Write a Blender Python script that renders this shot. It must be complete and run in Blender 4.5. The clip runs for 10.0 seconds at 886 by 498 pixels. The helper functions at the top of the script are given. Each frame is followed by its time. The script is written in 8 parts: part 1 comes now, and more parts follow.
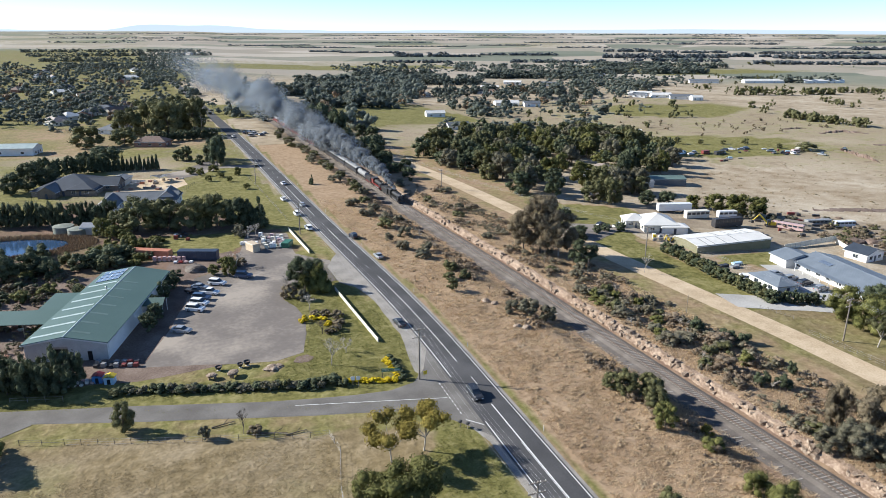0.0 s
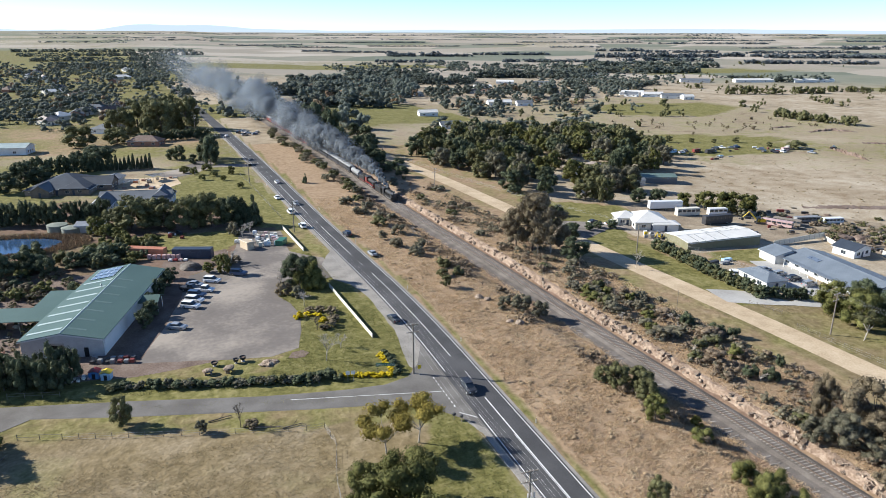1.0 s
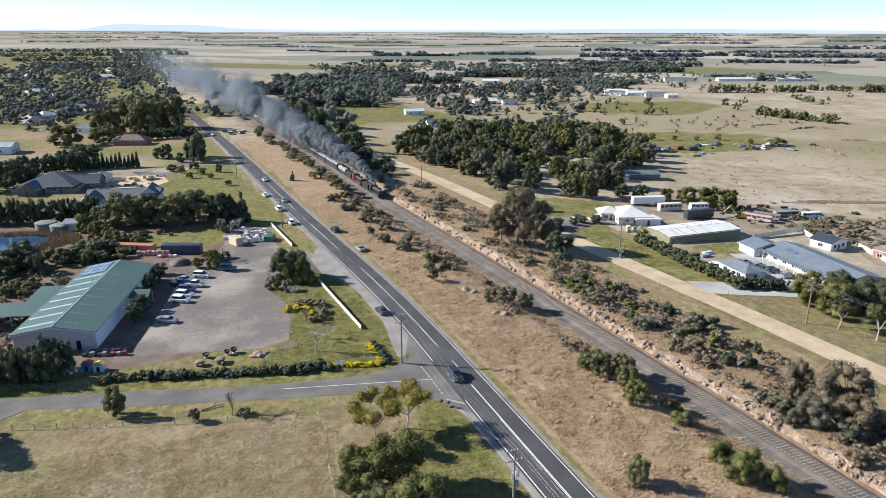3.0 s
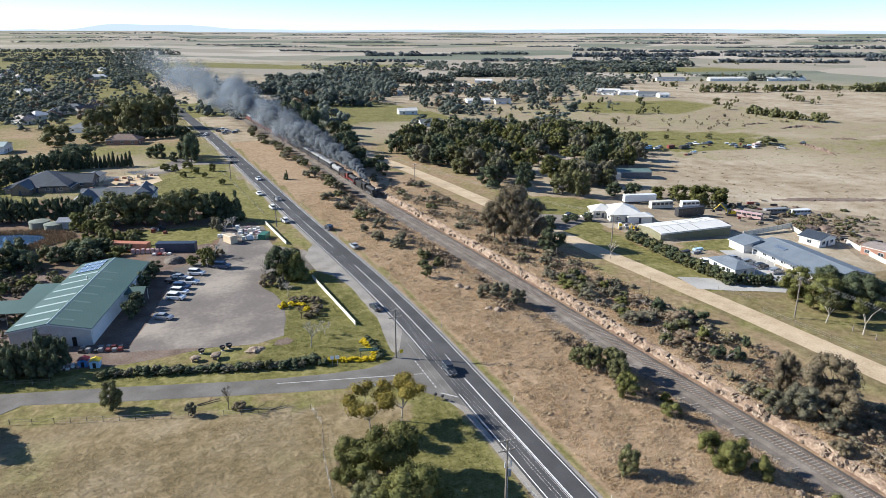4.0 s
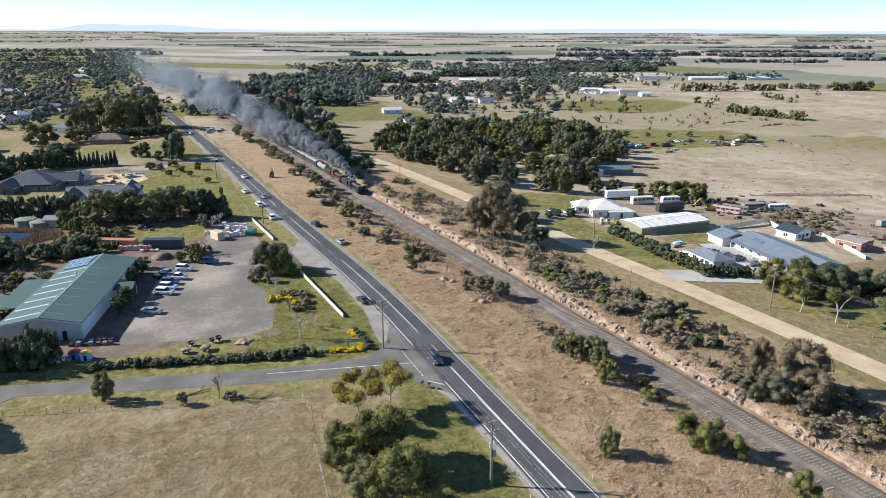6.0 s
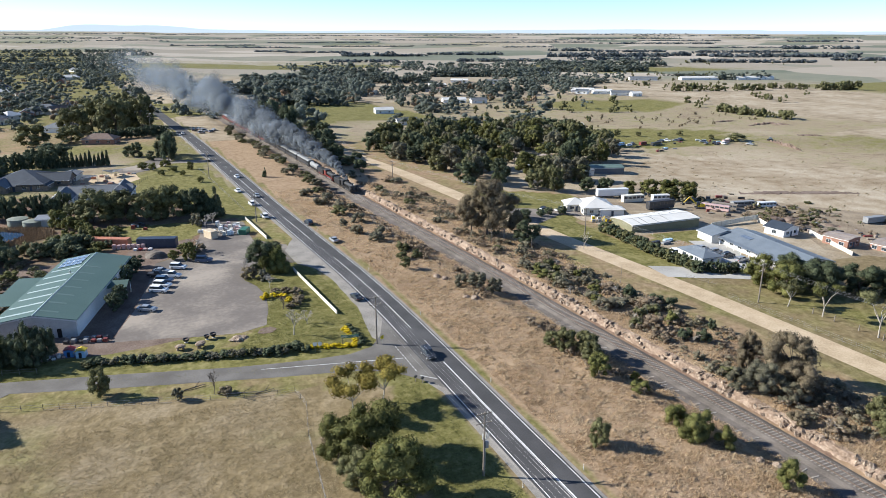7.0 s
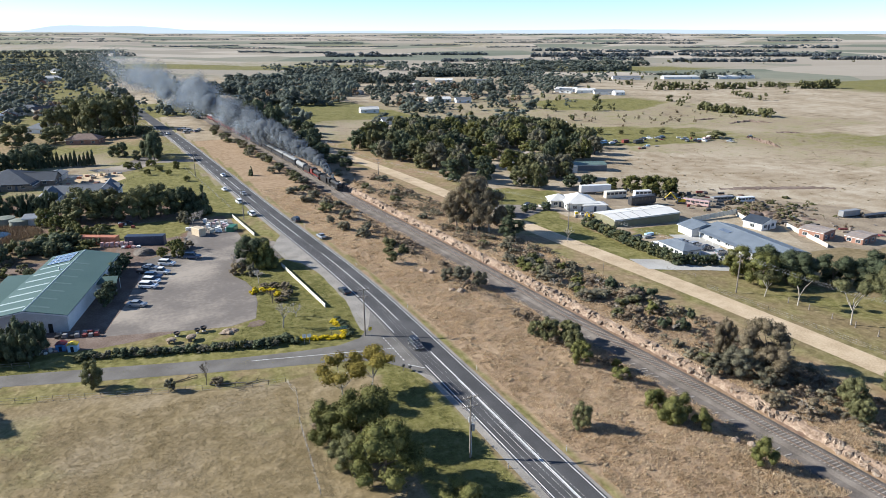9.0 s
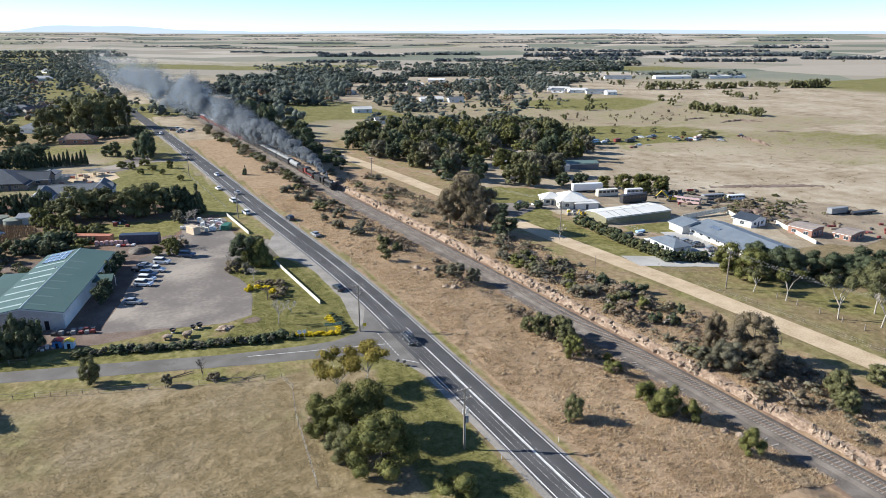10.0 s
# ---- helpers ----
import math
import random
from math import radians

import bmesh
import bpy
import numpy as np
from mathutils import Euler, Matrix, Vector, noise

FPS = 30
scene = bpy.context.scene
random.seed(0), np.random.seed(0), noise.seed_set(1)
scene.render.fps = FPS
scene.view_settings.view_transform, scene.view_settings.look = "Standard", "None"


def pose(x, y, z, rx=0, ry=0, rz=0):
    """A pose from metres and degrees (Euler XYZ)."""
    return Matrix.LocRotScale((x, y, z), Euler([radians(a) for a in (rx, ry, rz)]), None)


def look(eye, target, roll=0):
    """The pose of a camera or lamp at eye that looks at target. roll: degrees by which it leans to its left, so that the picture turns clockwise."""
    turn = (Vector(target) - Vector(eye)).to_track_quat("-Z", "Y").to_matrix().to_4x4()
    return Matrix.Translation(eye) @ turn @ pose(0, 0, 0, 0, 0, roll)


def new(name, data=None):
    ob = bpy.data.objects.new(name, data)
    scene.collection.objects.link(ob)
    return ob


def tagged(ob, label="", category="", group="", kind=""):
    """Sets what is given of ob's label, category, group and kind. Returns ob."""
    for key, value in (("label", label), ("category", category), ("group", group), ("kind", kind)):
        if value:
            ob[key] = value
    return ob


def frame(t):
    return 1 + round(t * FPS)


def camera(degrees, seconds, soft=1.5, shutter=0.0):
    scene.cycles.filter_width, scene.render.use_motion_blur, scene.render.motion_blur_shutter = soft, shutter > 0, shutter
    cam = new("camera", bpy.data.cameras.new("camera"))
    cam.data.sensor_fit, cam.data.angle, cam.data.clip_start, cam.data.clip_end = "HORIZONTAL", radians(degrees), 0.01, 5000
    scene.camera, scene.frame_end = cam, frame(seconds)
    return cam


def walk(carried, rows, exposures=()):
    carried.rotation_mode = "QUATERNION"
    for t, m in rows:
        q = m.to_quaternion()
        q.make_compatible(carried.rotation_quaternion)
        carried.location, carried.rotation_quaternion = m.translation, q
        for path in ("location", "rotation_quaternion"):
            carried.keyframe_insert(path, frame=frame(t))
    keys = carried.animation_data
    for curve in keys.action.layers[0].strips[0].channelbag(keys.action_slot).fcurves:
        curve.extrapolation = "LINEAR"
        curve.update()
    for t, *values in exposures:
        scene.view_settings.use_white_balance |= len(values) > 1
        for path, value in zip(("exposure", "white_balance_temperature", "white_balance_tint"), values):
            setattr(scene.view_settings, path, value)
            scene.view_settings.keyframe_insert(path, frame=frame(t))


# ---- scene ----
cam = camera(65.5, 10.0, 0.5)
PATH = [
    (0, (0.609, -1.014, 65.572), (1.257, 0.777, 64.964), 0.1),
    (0.5, (0.254, -1.87, 65.476), (0.912, -0.082, 64.867), 0.1),
    (1, (-0.1, -2.762, 65.365), (0.567, -0.977, 64.756), 0.1),
    (1.5, (-0.411, -3.676, 65.245), (0.264, -1.894, 64.637), 0.1),
    (2, (-0.714, -4.574, 65.117), (-0.032, -2.795, 64.509), 0.1),
    (2.5, (-1.013, -5.384, 65.023), (-0.321, -3.609, 64.414), 0.1),
    (4, (-1.959, -7.947, 64.577), (-1.24, -6.183, 63.968), 0.1),
    (4.5, (-2.339, -8.762, 64.464), (-1.61, -7.002, 63.855), 0.1),
    (5, (-2.696, -9.637, 64.311), (-1.956, -7.881, 63.702), 0.1),
    (5.5, (-3.066, -10.483, 64.181), (-2.317, -8.732, 63.572), 0.1),
    (7, (-4.206, -12.978, 63.704), (-3.427, -11.239, 63.097), 0.1),
    (7.5, (-4.605, -13.831, 63.573), (-3.816, -12.096, 62.966), 0.0),
    (8, (-4.997, -14.706, 63.449), (-4.2, -12.975, 62.843), 0.0),
    (8.5, (-5.381, -15.556, 63.336), (-4.573, -13.829, 62.73), 0.0),
    (9, (-5.784, -16.414, 63.212), (-4.968, -14.692, 62.606), -0.0),
    (9.5, (-6.213, -17.26, 63.103), (-5.388, -15.542, 62.497), 0.0),
    (10, (-6.696, -18.13, 63.019), (-5.862, -16.416, 62.413), 0.0),
]
walk(cam, [(t, look(eye, target, roll)) for t, eye, target, roll in PATH], [(0.0, 0.95, 6090, 8), (10.0, 0.95, 6090, 8)])

# ---- light ----
SUN_TO = Vector((-0.86, 0.51, 0.0)).normalized()
SUN_UP = 28.0
world = bpy.data.worlds.new("world")
scene.world = world
world.use_nodes = True
wn = world.node_tree.nodes
sky = wn.new("ShaderNodeTexSky")
sky.sky_type = 'NISHITA'
sky.sun_disc = False
sky.sun_elevation = radians(SUN_UP)
sky.sun_rotation = math.atan2(SUN_TO.x, SUN_TO.y) % (2 * math.pi)
sky.air_density, sky.dust_density, sky.ozone_density = 0.6, 0.0, 3.0
wn["Background"].inputs["Strength"].default_value = 0.092
world.node_tree.links.new(sky.outputs[0], wn["Background"].inputs["Color"])
sun_data = bpy.data.lights.new("sun", 'SUN')
sun_data.energy, sun_data.angle, sun_data.color = 5.0, radians(0.5), (1.0, 0.93, 0.82)
sun = new("sun", sun_data)
sun.matrix_world = look((SUN_TO.x * 200, SUN_TO.y * 200, 200 * math.tan(radians(SUN_UP))), (0, 0, 0))

# ---- materials ----
def surface(name, colours, scale=1.0, fine=8.0, rough=0.85, bump=0.3, metal=0.0, island=0.0, objvar=0.0, spec=0.3, see=0.0, lean=0.5):
    """A procedural surface: two or three colours mixed by coarse and fine noise, with relief."""
    m = bpy.data.materials.new(name)
    m.use_nodes = True
    nt = m.node_tree
    n, k = nt.nodes, nt.links.new
    b = n["Principled BSDF"]
    b.inputs["Roughness"].default_value = rough
    b.inputs["Metallic"].default_value = metal
    b.inputs["Specular IOR Level"].default_value = spec
    co = n.new("ShaderNodeTexCoord")
    big, small = n.new("ShaderNodeTexNoise"), n.new("ShaderNodeTexNoise")
    big.inputs["Scale"].default_value, big.inputs["Detail"].default_value = scale, 3
    small.inputs["Scale"].default_value, small.inputs["Detail"].default_value = fine, 4
    for t in (big, small):
        k(co.outputs["Object"], t.inputs["Vector"])
    mix = n.new("ShaderNodeMixRGB")
    mix.blend_type = 'MIX'
    add = n.new("ShaderNodeMath")
    add.operation = 'MULTIPLY_ADD'
    k(small.outputs["Fac"], add.inputs[0])
    add.inputs[1].default_value = 1 - lean
    sc = n.new("ShaderNodeMath")
    sc.operation = 'MULTIPLY'
    sc.inputs[1].default_value = lean
    k(big.outputs["Fac"], sc.inputs[0])
    k(sc.outputs[0], add.inputs[2])
    ramp = n.new("ShaderNodeValToRGB")
    els = ramp.color_ramp.elements
    els[0].position, els[1].position = 0.36, 0.64
    els[0].color, els[1].color = (*colours[0], 1), (*colours[-1], 1)
    if len(colours) == 3:
        e = els.new(0.5)
        e.color = (*colours[1], 1)
    k(add.outputs[0], ramp.inputs["Fac"])
    out = ramp.outputs["Color"]
    for amount, node, sock in ((objvar, "ShaderNodeObjectInfo", "Random"), (island, "ShaderNodeNewGeometry", "Random Per Island")):
        if amount:
            src = n.new(node)
            hsv = n.new("ShaderNodeHueSaturation")
            mr = n.new("ShaderNodeMapRange")
            mr.inputs["To Min"].default_value, mr.inputs["To Max"].default_value = 1 - amount, 1 + amount
            k(src.outputs[sock], mr.inputs["Value"])
            k(mr.outputs[0], hsv.inputs["Value"])
            k(out, hsv.inputs["Color"])
            out = hsv.outputs["Color"]
    k(out, b.inputs["Base Color"])
    if bump:
        bp = n.new("ShaderNodeBump")
        bp.inputs["Strength"].default_value = bump
        bp.inputs["Distance"].default_value = 0.6 / fine
        k(small.outputs["Fac"], bp.inputs["Height"])
        k(bp.outputs[0], b.inputs["Normal"])
    if see:
        tl = n.new("ShaderNodeBsdfTranslucent")
        k(out, tl.inputs["Color"])
        ms = n.new("ShaderNodeMixShader")
        ms.inputs[0].default_value = see
        k(b.outputs[0], ms.inputs[1])
        k(tl.outputs[0], ms.inputs[2])
        k(ms.outputs[0], n["Material Output"].inputs["Surface"])
    return m


def ribbed(name, colours, pitch=0.25, axis=0, rough=0.45, scale=0.6, metal=0.0, strength=0.5):
    """Ribbed sheet metal: ribs across the chosen axis of the object, with weathering."""
    m = surface(name, colours, scale, 5.0, rough, 0.0, metal, spec=0.5)
    n, k = m.node_tree.nodes, m.node_tree.links.new
    wave = n.new("ShaderNodeTexWave")
    wave.bands_direction = 'XYZ'[axis]
    wave.inputs["Scale"].default_value = 0.314 / pitch
    co = n.new("ShaderNodeTexCoord")
    k(co.outputs["Object"], wave.inputs["Vector"])
    bp = n.new("ShaderNodeBump")
    bp.inputs["Strength"].default_value, bp.inputs["Distance"].default_value = strength, 0.04
    k(wave.outputs["Fac"], bp.inputs["Height"])
    k(bp.outputs[0], n["Principled BSDF"].inputs["Normal"])
    return m


def glassy(name, colour, rough=0.08):
    m = surface(name, (colour, tuple(c * 1.3 for c in colour)), 0.5, 2.0, rough, 0.0, spec=0.9)
    return m


def blend_ground():
    """Open country: straw-coloured dry grass, green sward and bare earth, mixed by where each grows, with haze tones
    painted on far fields.
    """
    m = bpy.data.materials.new("country_grass")
    m.use_nodes = True
    nt = m.node_tree
    n, k = nt.nodes, nt.links.new
    b = n["Principled BSDF"]
    b.inputs["Roughness"].default_value, b.inputs["Specular IOR Level"].default_value = 0.95, 0.1
    co = n.new("ShaderNodeTexCoord")

    def noise_tex(scale, detail=4.0):
        t = n.new("ShaderNodeTexNoise")
        t.inputs["Scale"].default_value, t.inputs["Detail"].default_value = scale, detail
        k(co.outputs["Object"], t.inputs["Vector"])
        return t.outputs["Fac"]

    def ramp(fac, stops):
        r = n.new("ShaderNodeValToRGB")
        e = r.color_ramp.elements
        e[0].position, e[0].color = stops[0][0], (*stops[0][1], 1)
        e[1].position, e[1].color = stops[-1][0], (*stops[-1][1], 1)
        for p, c in stops[1:-1]:
            x = e.new(p)
            x.color = (*c, 1)
        k(fac, r.inputs["Fac"])
        return r.outputs["Color"]

    def math_node(op, a, c):
        t = n.new("ShaderNodeMath")
        t.operation = op
        for i, v in enumerate((a, c)):
            if isinstance(v, (int, float)):
                t.inputs[i].default_value = v
            else:
                k(v, t.inputs[i])
        return t.outputs[0]

    def mix(fac, a, c):
        t = n.new("ShaderNodeMixRGB")
        k(fac, t.inputs[0])
        k(a, t.inputs[1])
        k(c, t.inputs[2])
        return t.outputs[0]

    def attr(name):
        t = n.new("ShaderNodeAttribute")
        t.attribute_name = name
        return t.outputs["Fac"]

    tuft, patch, wide, huge = noise_tex(1.6, 6), noise_tex(0.13, 5), noise_tex(0.03, 4), noise_tex(0.006, 3)
    both = math_node('ADD', math_node('MULTIPLY', tuft, 0.5), math_node('MULTIPLY', patch, 0.5))
    mound = noise_tex(0.55, 3)
    soft = math_node('ADD', math_node('MULTIPLY', both, 0.55), math_node('MULTIPLY', mound, 0.45))
    dry = ramp(soft, ((0.32, (0.220, 0.150, 0.090)), (0.48, (0.308, 0.218, 0.138)), (0.64, (0.395, 0.292, 0.192))))
    grazed = ramp(soft, ((0.34, (0.142, 0.110, 0.058)), (0.48, (0.208, 0.160, 0.088)), (0.64, (0.298, 0.234, 0.140))))
    # pale straw, also less saturated to imitate haze over the far paddocks
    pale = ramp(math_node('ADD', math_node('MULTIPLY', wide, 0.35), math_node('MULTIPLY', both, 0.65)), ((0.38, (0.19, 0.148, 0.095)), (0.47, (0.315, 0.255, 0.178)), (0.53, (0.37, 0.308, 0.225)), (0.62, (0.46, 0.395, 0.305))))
    green = ramp(soft, ((0.36, (0.088, 0.084, 0.028)), (0.5, (0.172, 0.160, 0.056)), (0.62, (0.255, 0.226, 0.10))))
    earth = ramp(both, ((0.34, (0.10, 0.062, 0.045)), (0.64, (0.22, 0.15, 0.11))))
    edge = math_node('MULTIPLY', math_node('SUBTRACT', math_node('ADD', math_node('MULTIPLY', patch, 0.6), math_node('MULTIPLY', wide, 0.4)), 0.5), 1.6)

    def sharpen(v, amount=1.0):
        r = n.new("ShaderNodeMapRange")
        r.inputs["From Min"].default_value, r.inputs["From Max"].default_value = 0.3, 0.7
        k(math_node('ADD', v, math_node('MULTIPLY', edge, amount)), r.inputs["Value"])
        return r.outputs[0]

    # far fields: each fenced field has its own tone, greyed to imitate distance haze
    plots, squash, spread = n.new("ShaderNodeTexVoronoi"), n.new("ShaderNodeMapping"), n.new("ShaderNodeSeparateColor")
    squash.inputs["Scale"].default_value = (0.0030, 0.0042, 0.0)
    squash.inputs["Rotation"].default_value = (0.0, 0.0, 0.35)
    plots.inputs["Scale"].default_value, plots.inputs["Randomness"].default_value = 1.0, 0.8
    k(co.outputs["Object"], squash.inputs["Vector"])
    k(squash.outputs[0], plots.inputs["Vector"])
    k(plots.outputs["Color"], spread.inputs["Color"])
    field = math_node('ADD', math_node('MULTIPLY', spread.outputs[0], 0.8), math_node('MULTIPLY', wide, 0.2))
    haze_fields = ramp(field, ((0.14, (0.15, 0.165, 0.125)), (0.28, (0.20, 0.205, 0.155)), (0.40, (0.285, 0.255, 0.205)), (0.66, (0.335, 0.295, 0.24)), (0.88, (0.40, 0.355, 0.295))))
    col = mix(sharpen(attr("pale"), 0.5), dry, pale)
    col = mix(sharpen(attr("grazed"), 0.5), col, grazed)
    col = mix(math_node('MULTIPLY', sharpen(attr("straw"), 0.6), 0.3), col, pale)
    col = mix(sharpen(attr("haze_fields"), 0.4), col, haze_fields)
    col = mix(sharpen(attr("green")), col, green)
    col = mix(sharpen(attr("earth")), col, earth)
    k(col, b.inputs["Base Color"])
    bp = n.new("ShaderNodeBump")
    bp.inputs["Strength"].default_value, bp.inputs["Distance"].default_value = 0.42, 0.6
    k(math_node('ADD', math_node('MULTIPLY', tuft, 0.35), mound), bp.inputs["Height"])
    k(bp.outputs[0], b.inputs["Normal"])
    return m


M = {}
M["ground"] = blend_ground()
M["asphalt"] = surface("asphalt", ((0.052, 0.051, 0.053), (0.068, 0.067, 0.069), (0.088, 0.086, 0.088)), 0.12, 6.0, 0.88, 0.1, lean=0.7)
M["old_asphalt"] = surface("old_asphalt", ((0.115, 0.105, 0.096), (0.150, 0.140, 0.128), (0.19, 0.178, 0.164)), 0.15, 5.0, 0.9, 0.15, lean=0.7)
M["gravel"] = surface("gravel", ((0.125, 0.109, 0.098), (0.168, 0.147, 0.131), (0.32, 0.278, 0.234)), 0.045, 0.9, 0.95, 0.04, lean=0.82)
M["shoulder"] = surface("shoulder_gravel", ((0.20, 0.185, 0.165), (0.27, 0.25, 0.225), (0.33, 0.30, 0.265)), 0.25, 4.0, 0.95, 0.3)
M["dirt_road"] = surface("dirt_road", ((0.39, 0.295, 0.188), (0.50, 0.388, 0.258), (0.585, 0.468, 0.325)), 0.2, 2.5, 0.95, 0.2)
M["brown_dirt"] = surface("brown_dirt", ((0.10, 0.07, 0.055), (0.16, 0.115, 0.09), (0.22, 0.17, 0.14)), 0.2, 2.5, 0.95, 0.3)
M["ballast"] = surface("ballast", ((0.086, 0.073, 0.062), (0.146, 0.125, 0.108), (0.215, 0.188, 0.163)), 0.3, 7.0, 0.95, 0.6)
M["concrete"] = surface("concrete", ((0.36, 0.34, 0.31), (0.46, 0.44, 0.41)), 0.8, 6.0, 0.9, 0.15, objvar=0.12)
M["pale_concrete"] = surface("pale_concrete", ((0.33, 0.315, 0.295), (0.42, 0.405, 0.38), (0.50, 0.485, 0.455)), 0.1, 3.0, 0.9, 0.1, lean=0.6)
M["sleeper"] = surface("sleeper_concrete", ((0.27, 0.24, 0.21), (0.40, 0.365, 0.325)), 1.5, 9.0, 0.9, 0.2, objvar=0.2)
M["rail"] = surface("rail_steel", ((0.10, 0.072, 0.056), (0.17, 0.13, 0.105)), 2.0, 9.0, 0.55, 0.1, 0.3)
M["rock"] = surface("cutting_rock", ((0.15, 0.105, 0.075), (0.26, 0.20, 0.15), (0.38, 0.315, 0.25)), 0.7, 3.0, 0.9, 0.7, objvar=0.18)
M["rock_face"] = surface("rock_face", ((0.14, 0.095, 0.066), (0.255, 0.185, 0.135), (0.38, 0.295, 0.222)), 0.5, 2.2, 0.95, 0.9)
M["paint"] = surface("road_paint", ((0.55, 0.55, 0.54), (0.80, 0.80, 0.79)), 0.8, 6.0, 0.6, 0.05)
M["white"] = surface("white_paint", ((0.68, 0.68, 0.67), (0.80, 0.80, 0.79)), 0.5, 4.0, 0.6, 0.05)
M["cream"] = surface("cream_paint", ((0.58, 0.55, 0.47), (0.68, 0.65, 0.56)), 0.4, 4.0, 0.7, 0.05)
M["grey_wall"] = ribbed("grey_wall_sheet", ((0.46, 0.47, 0.47), (0.58, 0.59, 0.59)), 0.3, 1, 0.5)
M["green_roof"] = ribbed("green_roof_sheet", ((0.058, 0.105, 0.09), (0.085, 0.14, 0.12)), 0.35, 1, 0.55, 0.12, strength=0.12)
M["skylight"] = surface("skylight_sheet", ((0.34, 0.40, 0.38), (0.46, 0.52, 0.49)), 0.4, 3.0, 0.35, 0.05)
M["white_roof"] = ribbed("white_roof_sheet", ((0.60, 0.585, 0.55), (0.74, 0.72, 0.68)), 0.5, 1, 0.55, 0.3, strength=0.25)
M["olive_wall"] = ribbed("olive_wall_sheet", ((0.16, 0.155, 0.09), (0.21, 0.20, 0.125)), 0.4, 0, 0.6)
M["blue_roof"] = ribbed("blue_grey_roof_sheet", ((0.125, 0.15, 0.18), (0.175, 0.202, 0.235)), 0.5, 0, 0.6, 0.3, strength=0.25)
M["navy_roof"] = ribbed("navy_roof_sheet", ((0.026, 0.036, 0.054), (0.044, 0.058, 0.080)), 0.5, 0, 0.75, 0.3, strength=0.25)
M["slate_roof"] = ribbed("slate_roof_sheet", ((0.095, 0.108, 0.125), (0.145, 0.16, 0.178)), 0.5, 0, 0.75, 0.3, strength=0.25)
M["rust_roof"] = ribbed("rusted_roof_sheet", ((0.22, 0.17, 0.14), (0.38, 0.33, 0.29)), 0.4, 0, 0.6, 0.5)
M["tile_roof"] = ribbed("brown_tile_roof", ((0.13, 0.085, 0.065), (0.21, 0.15, 0.12)), 0.4, 0, 0.8, 0.5)
M["brick"] = surface("orange_brick", ((0.27, 0.145, 0.105), (0.36, 0.205, 0.15)), 0.6, 5.0, 0.9, 0.2)
M["glass"] = glassy("window_glass", (0.03, 0.04, 0.05))
M["solar"] = glassy("solar_panel", (0.12, 0.15, 0.20), 0.15)
M["dark"] = surface("dark_interior", ((0.012, 0.012, 0.013), (0.03, 0.03, 0.03)), 1.0, 5.0, 0.9, 0.1)
M["wood"] = surface("weathered_timber", ((0.17, 0.145, 0.12), (0.27, 0.235, 0.20)), 1.0, 8.0, 0.9, 0.3, objvar=0.15)
M["bark"] = surface("bark", ((0.09, 0.07, 0.055), (0.17, 0.14, 0.115)), 1.5, 8.0, 0.95, 0.5)
M["pale_bark"] = surface("pale_gum_bark", ((0.30, 0.26, 0.22), (0.50, 0.46, 0.40)), 1.2, 6.0, 0.9, 0.3)
M["steel"] = surface("galvanised_steel", ((0.34, 0.35, 0.36), (0.46, 0.47, 0.48)), 1.0, 6.0, 0.45, 0.05, 0.6)
M["wire"] = surface("wire_metal", ((0.30, 0.30, 0.31), (0.42, 0.42, 0.43)), 1.0, 6.0, 0.5, 0.0, 0.4)
M["porcelain"] = surface("insulator", ((0.5, 0.48, 0.44), (0.65, 0.63, 0.6)), 1.0, 6.0, 0.3, 0.0)
M["tyre"] = surface("tyre_rubber", ((0.015, 0.015, 0.016), (0.03, 0.03, 0.03)), 2.0, 9.0, 0.9, 0.1)
# base colour blued to stand in for the reflected sky
M["water"] = surface("pond_water", ((0.03, 0.065, 0.13), (0.045, 0.085, 0.16)), 0.2, 1.5, 0.05, 0.03, spec=0.9)
M["reed"] = surface("dry_reed", ((0.20, 0.135, 0.08), (0.34, 0.255, 0.16)), 0.3, 3.0, 0.9, 0.2, island=0.3)
M["tank"] = surface("water_tank_concrete", ((0.17, 0.19, 0.165), (0.24, 0.26, 0.225)), 0.6, 4.0, 0.85, 0.1)
for key, lo, hi in (("red", (0.22, 0.02, 0.02), (0.30, 0.035, 0.03)), ("orange", (0.42, 0.16, 0.09), (0.52, 0.23, 0.14)), ("blue", (0.06, 0.18, 0.42), (0.09, 0.24, 0.52)), ("sky_blue", (0.35, 0.55, 0.72), (0.48, 0.66, 0.80)),
                    ("yellow", (0.62, 0.43, 0.02), (0.75, 0.55, 0.05)), ("navy", (0.03, 0.045, 0.075), (0.05, 0.07, 0.11)), ("charcoal", (0.03, 0.03, 0.033), (0.055, 0.055, 0.06)), ("green", (0.03, 0.12, 0.075), (0.05, 0.17, 0.11)),
                    ("silver", (0.20, 0.205, 0.21), (0.29, 0.295, 0.30)), ("sand", (0.52, 0.42, 0.29), (0.63, 0.52, 0.38)), ("pink", (0.42, 0.28, 0.27), (0.58, 0.42, 0.40)), ("maroon", (0.16, 0.035, 0.03), (0.24, 0.06, 0.05)), ("iron", (0.018, 0.018, 0.02), (0.045, 0.044, 0.043))):
    M[key] = surface(key + "_paint", (lo, hi), 0.7, 4.0, 0.45, 0.05, spec=0.4)
M["car_white"] = surface("white_car_paint", ((0.74, 0.74, 0.74), (0.80, 0.80, 0.80)), 0.5, 4.0, 0.25, 0.0, spec=0.6)
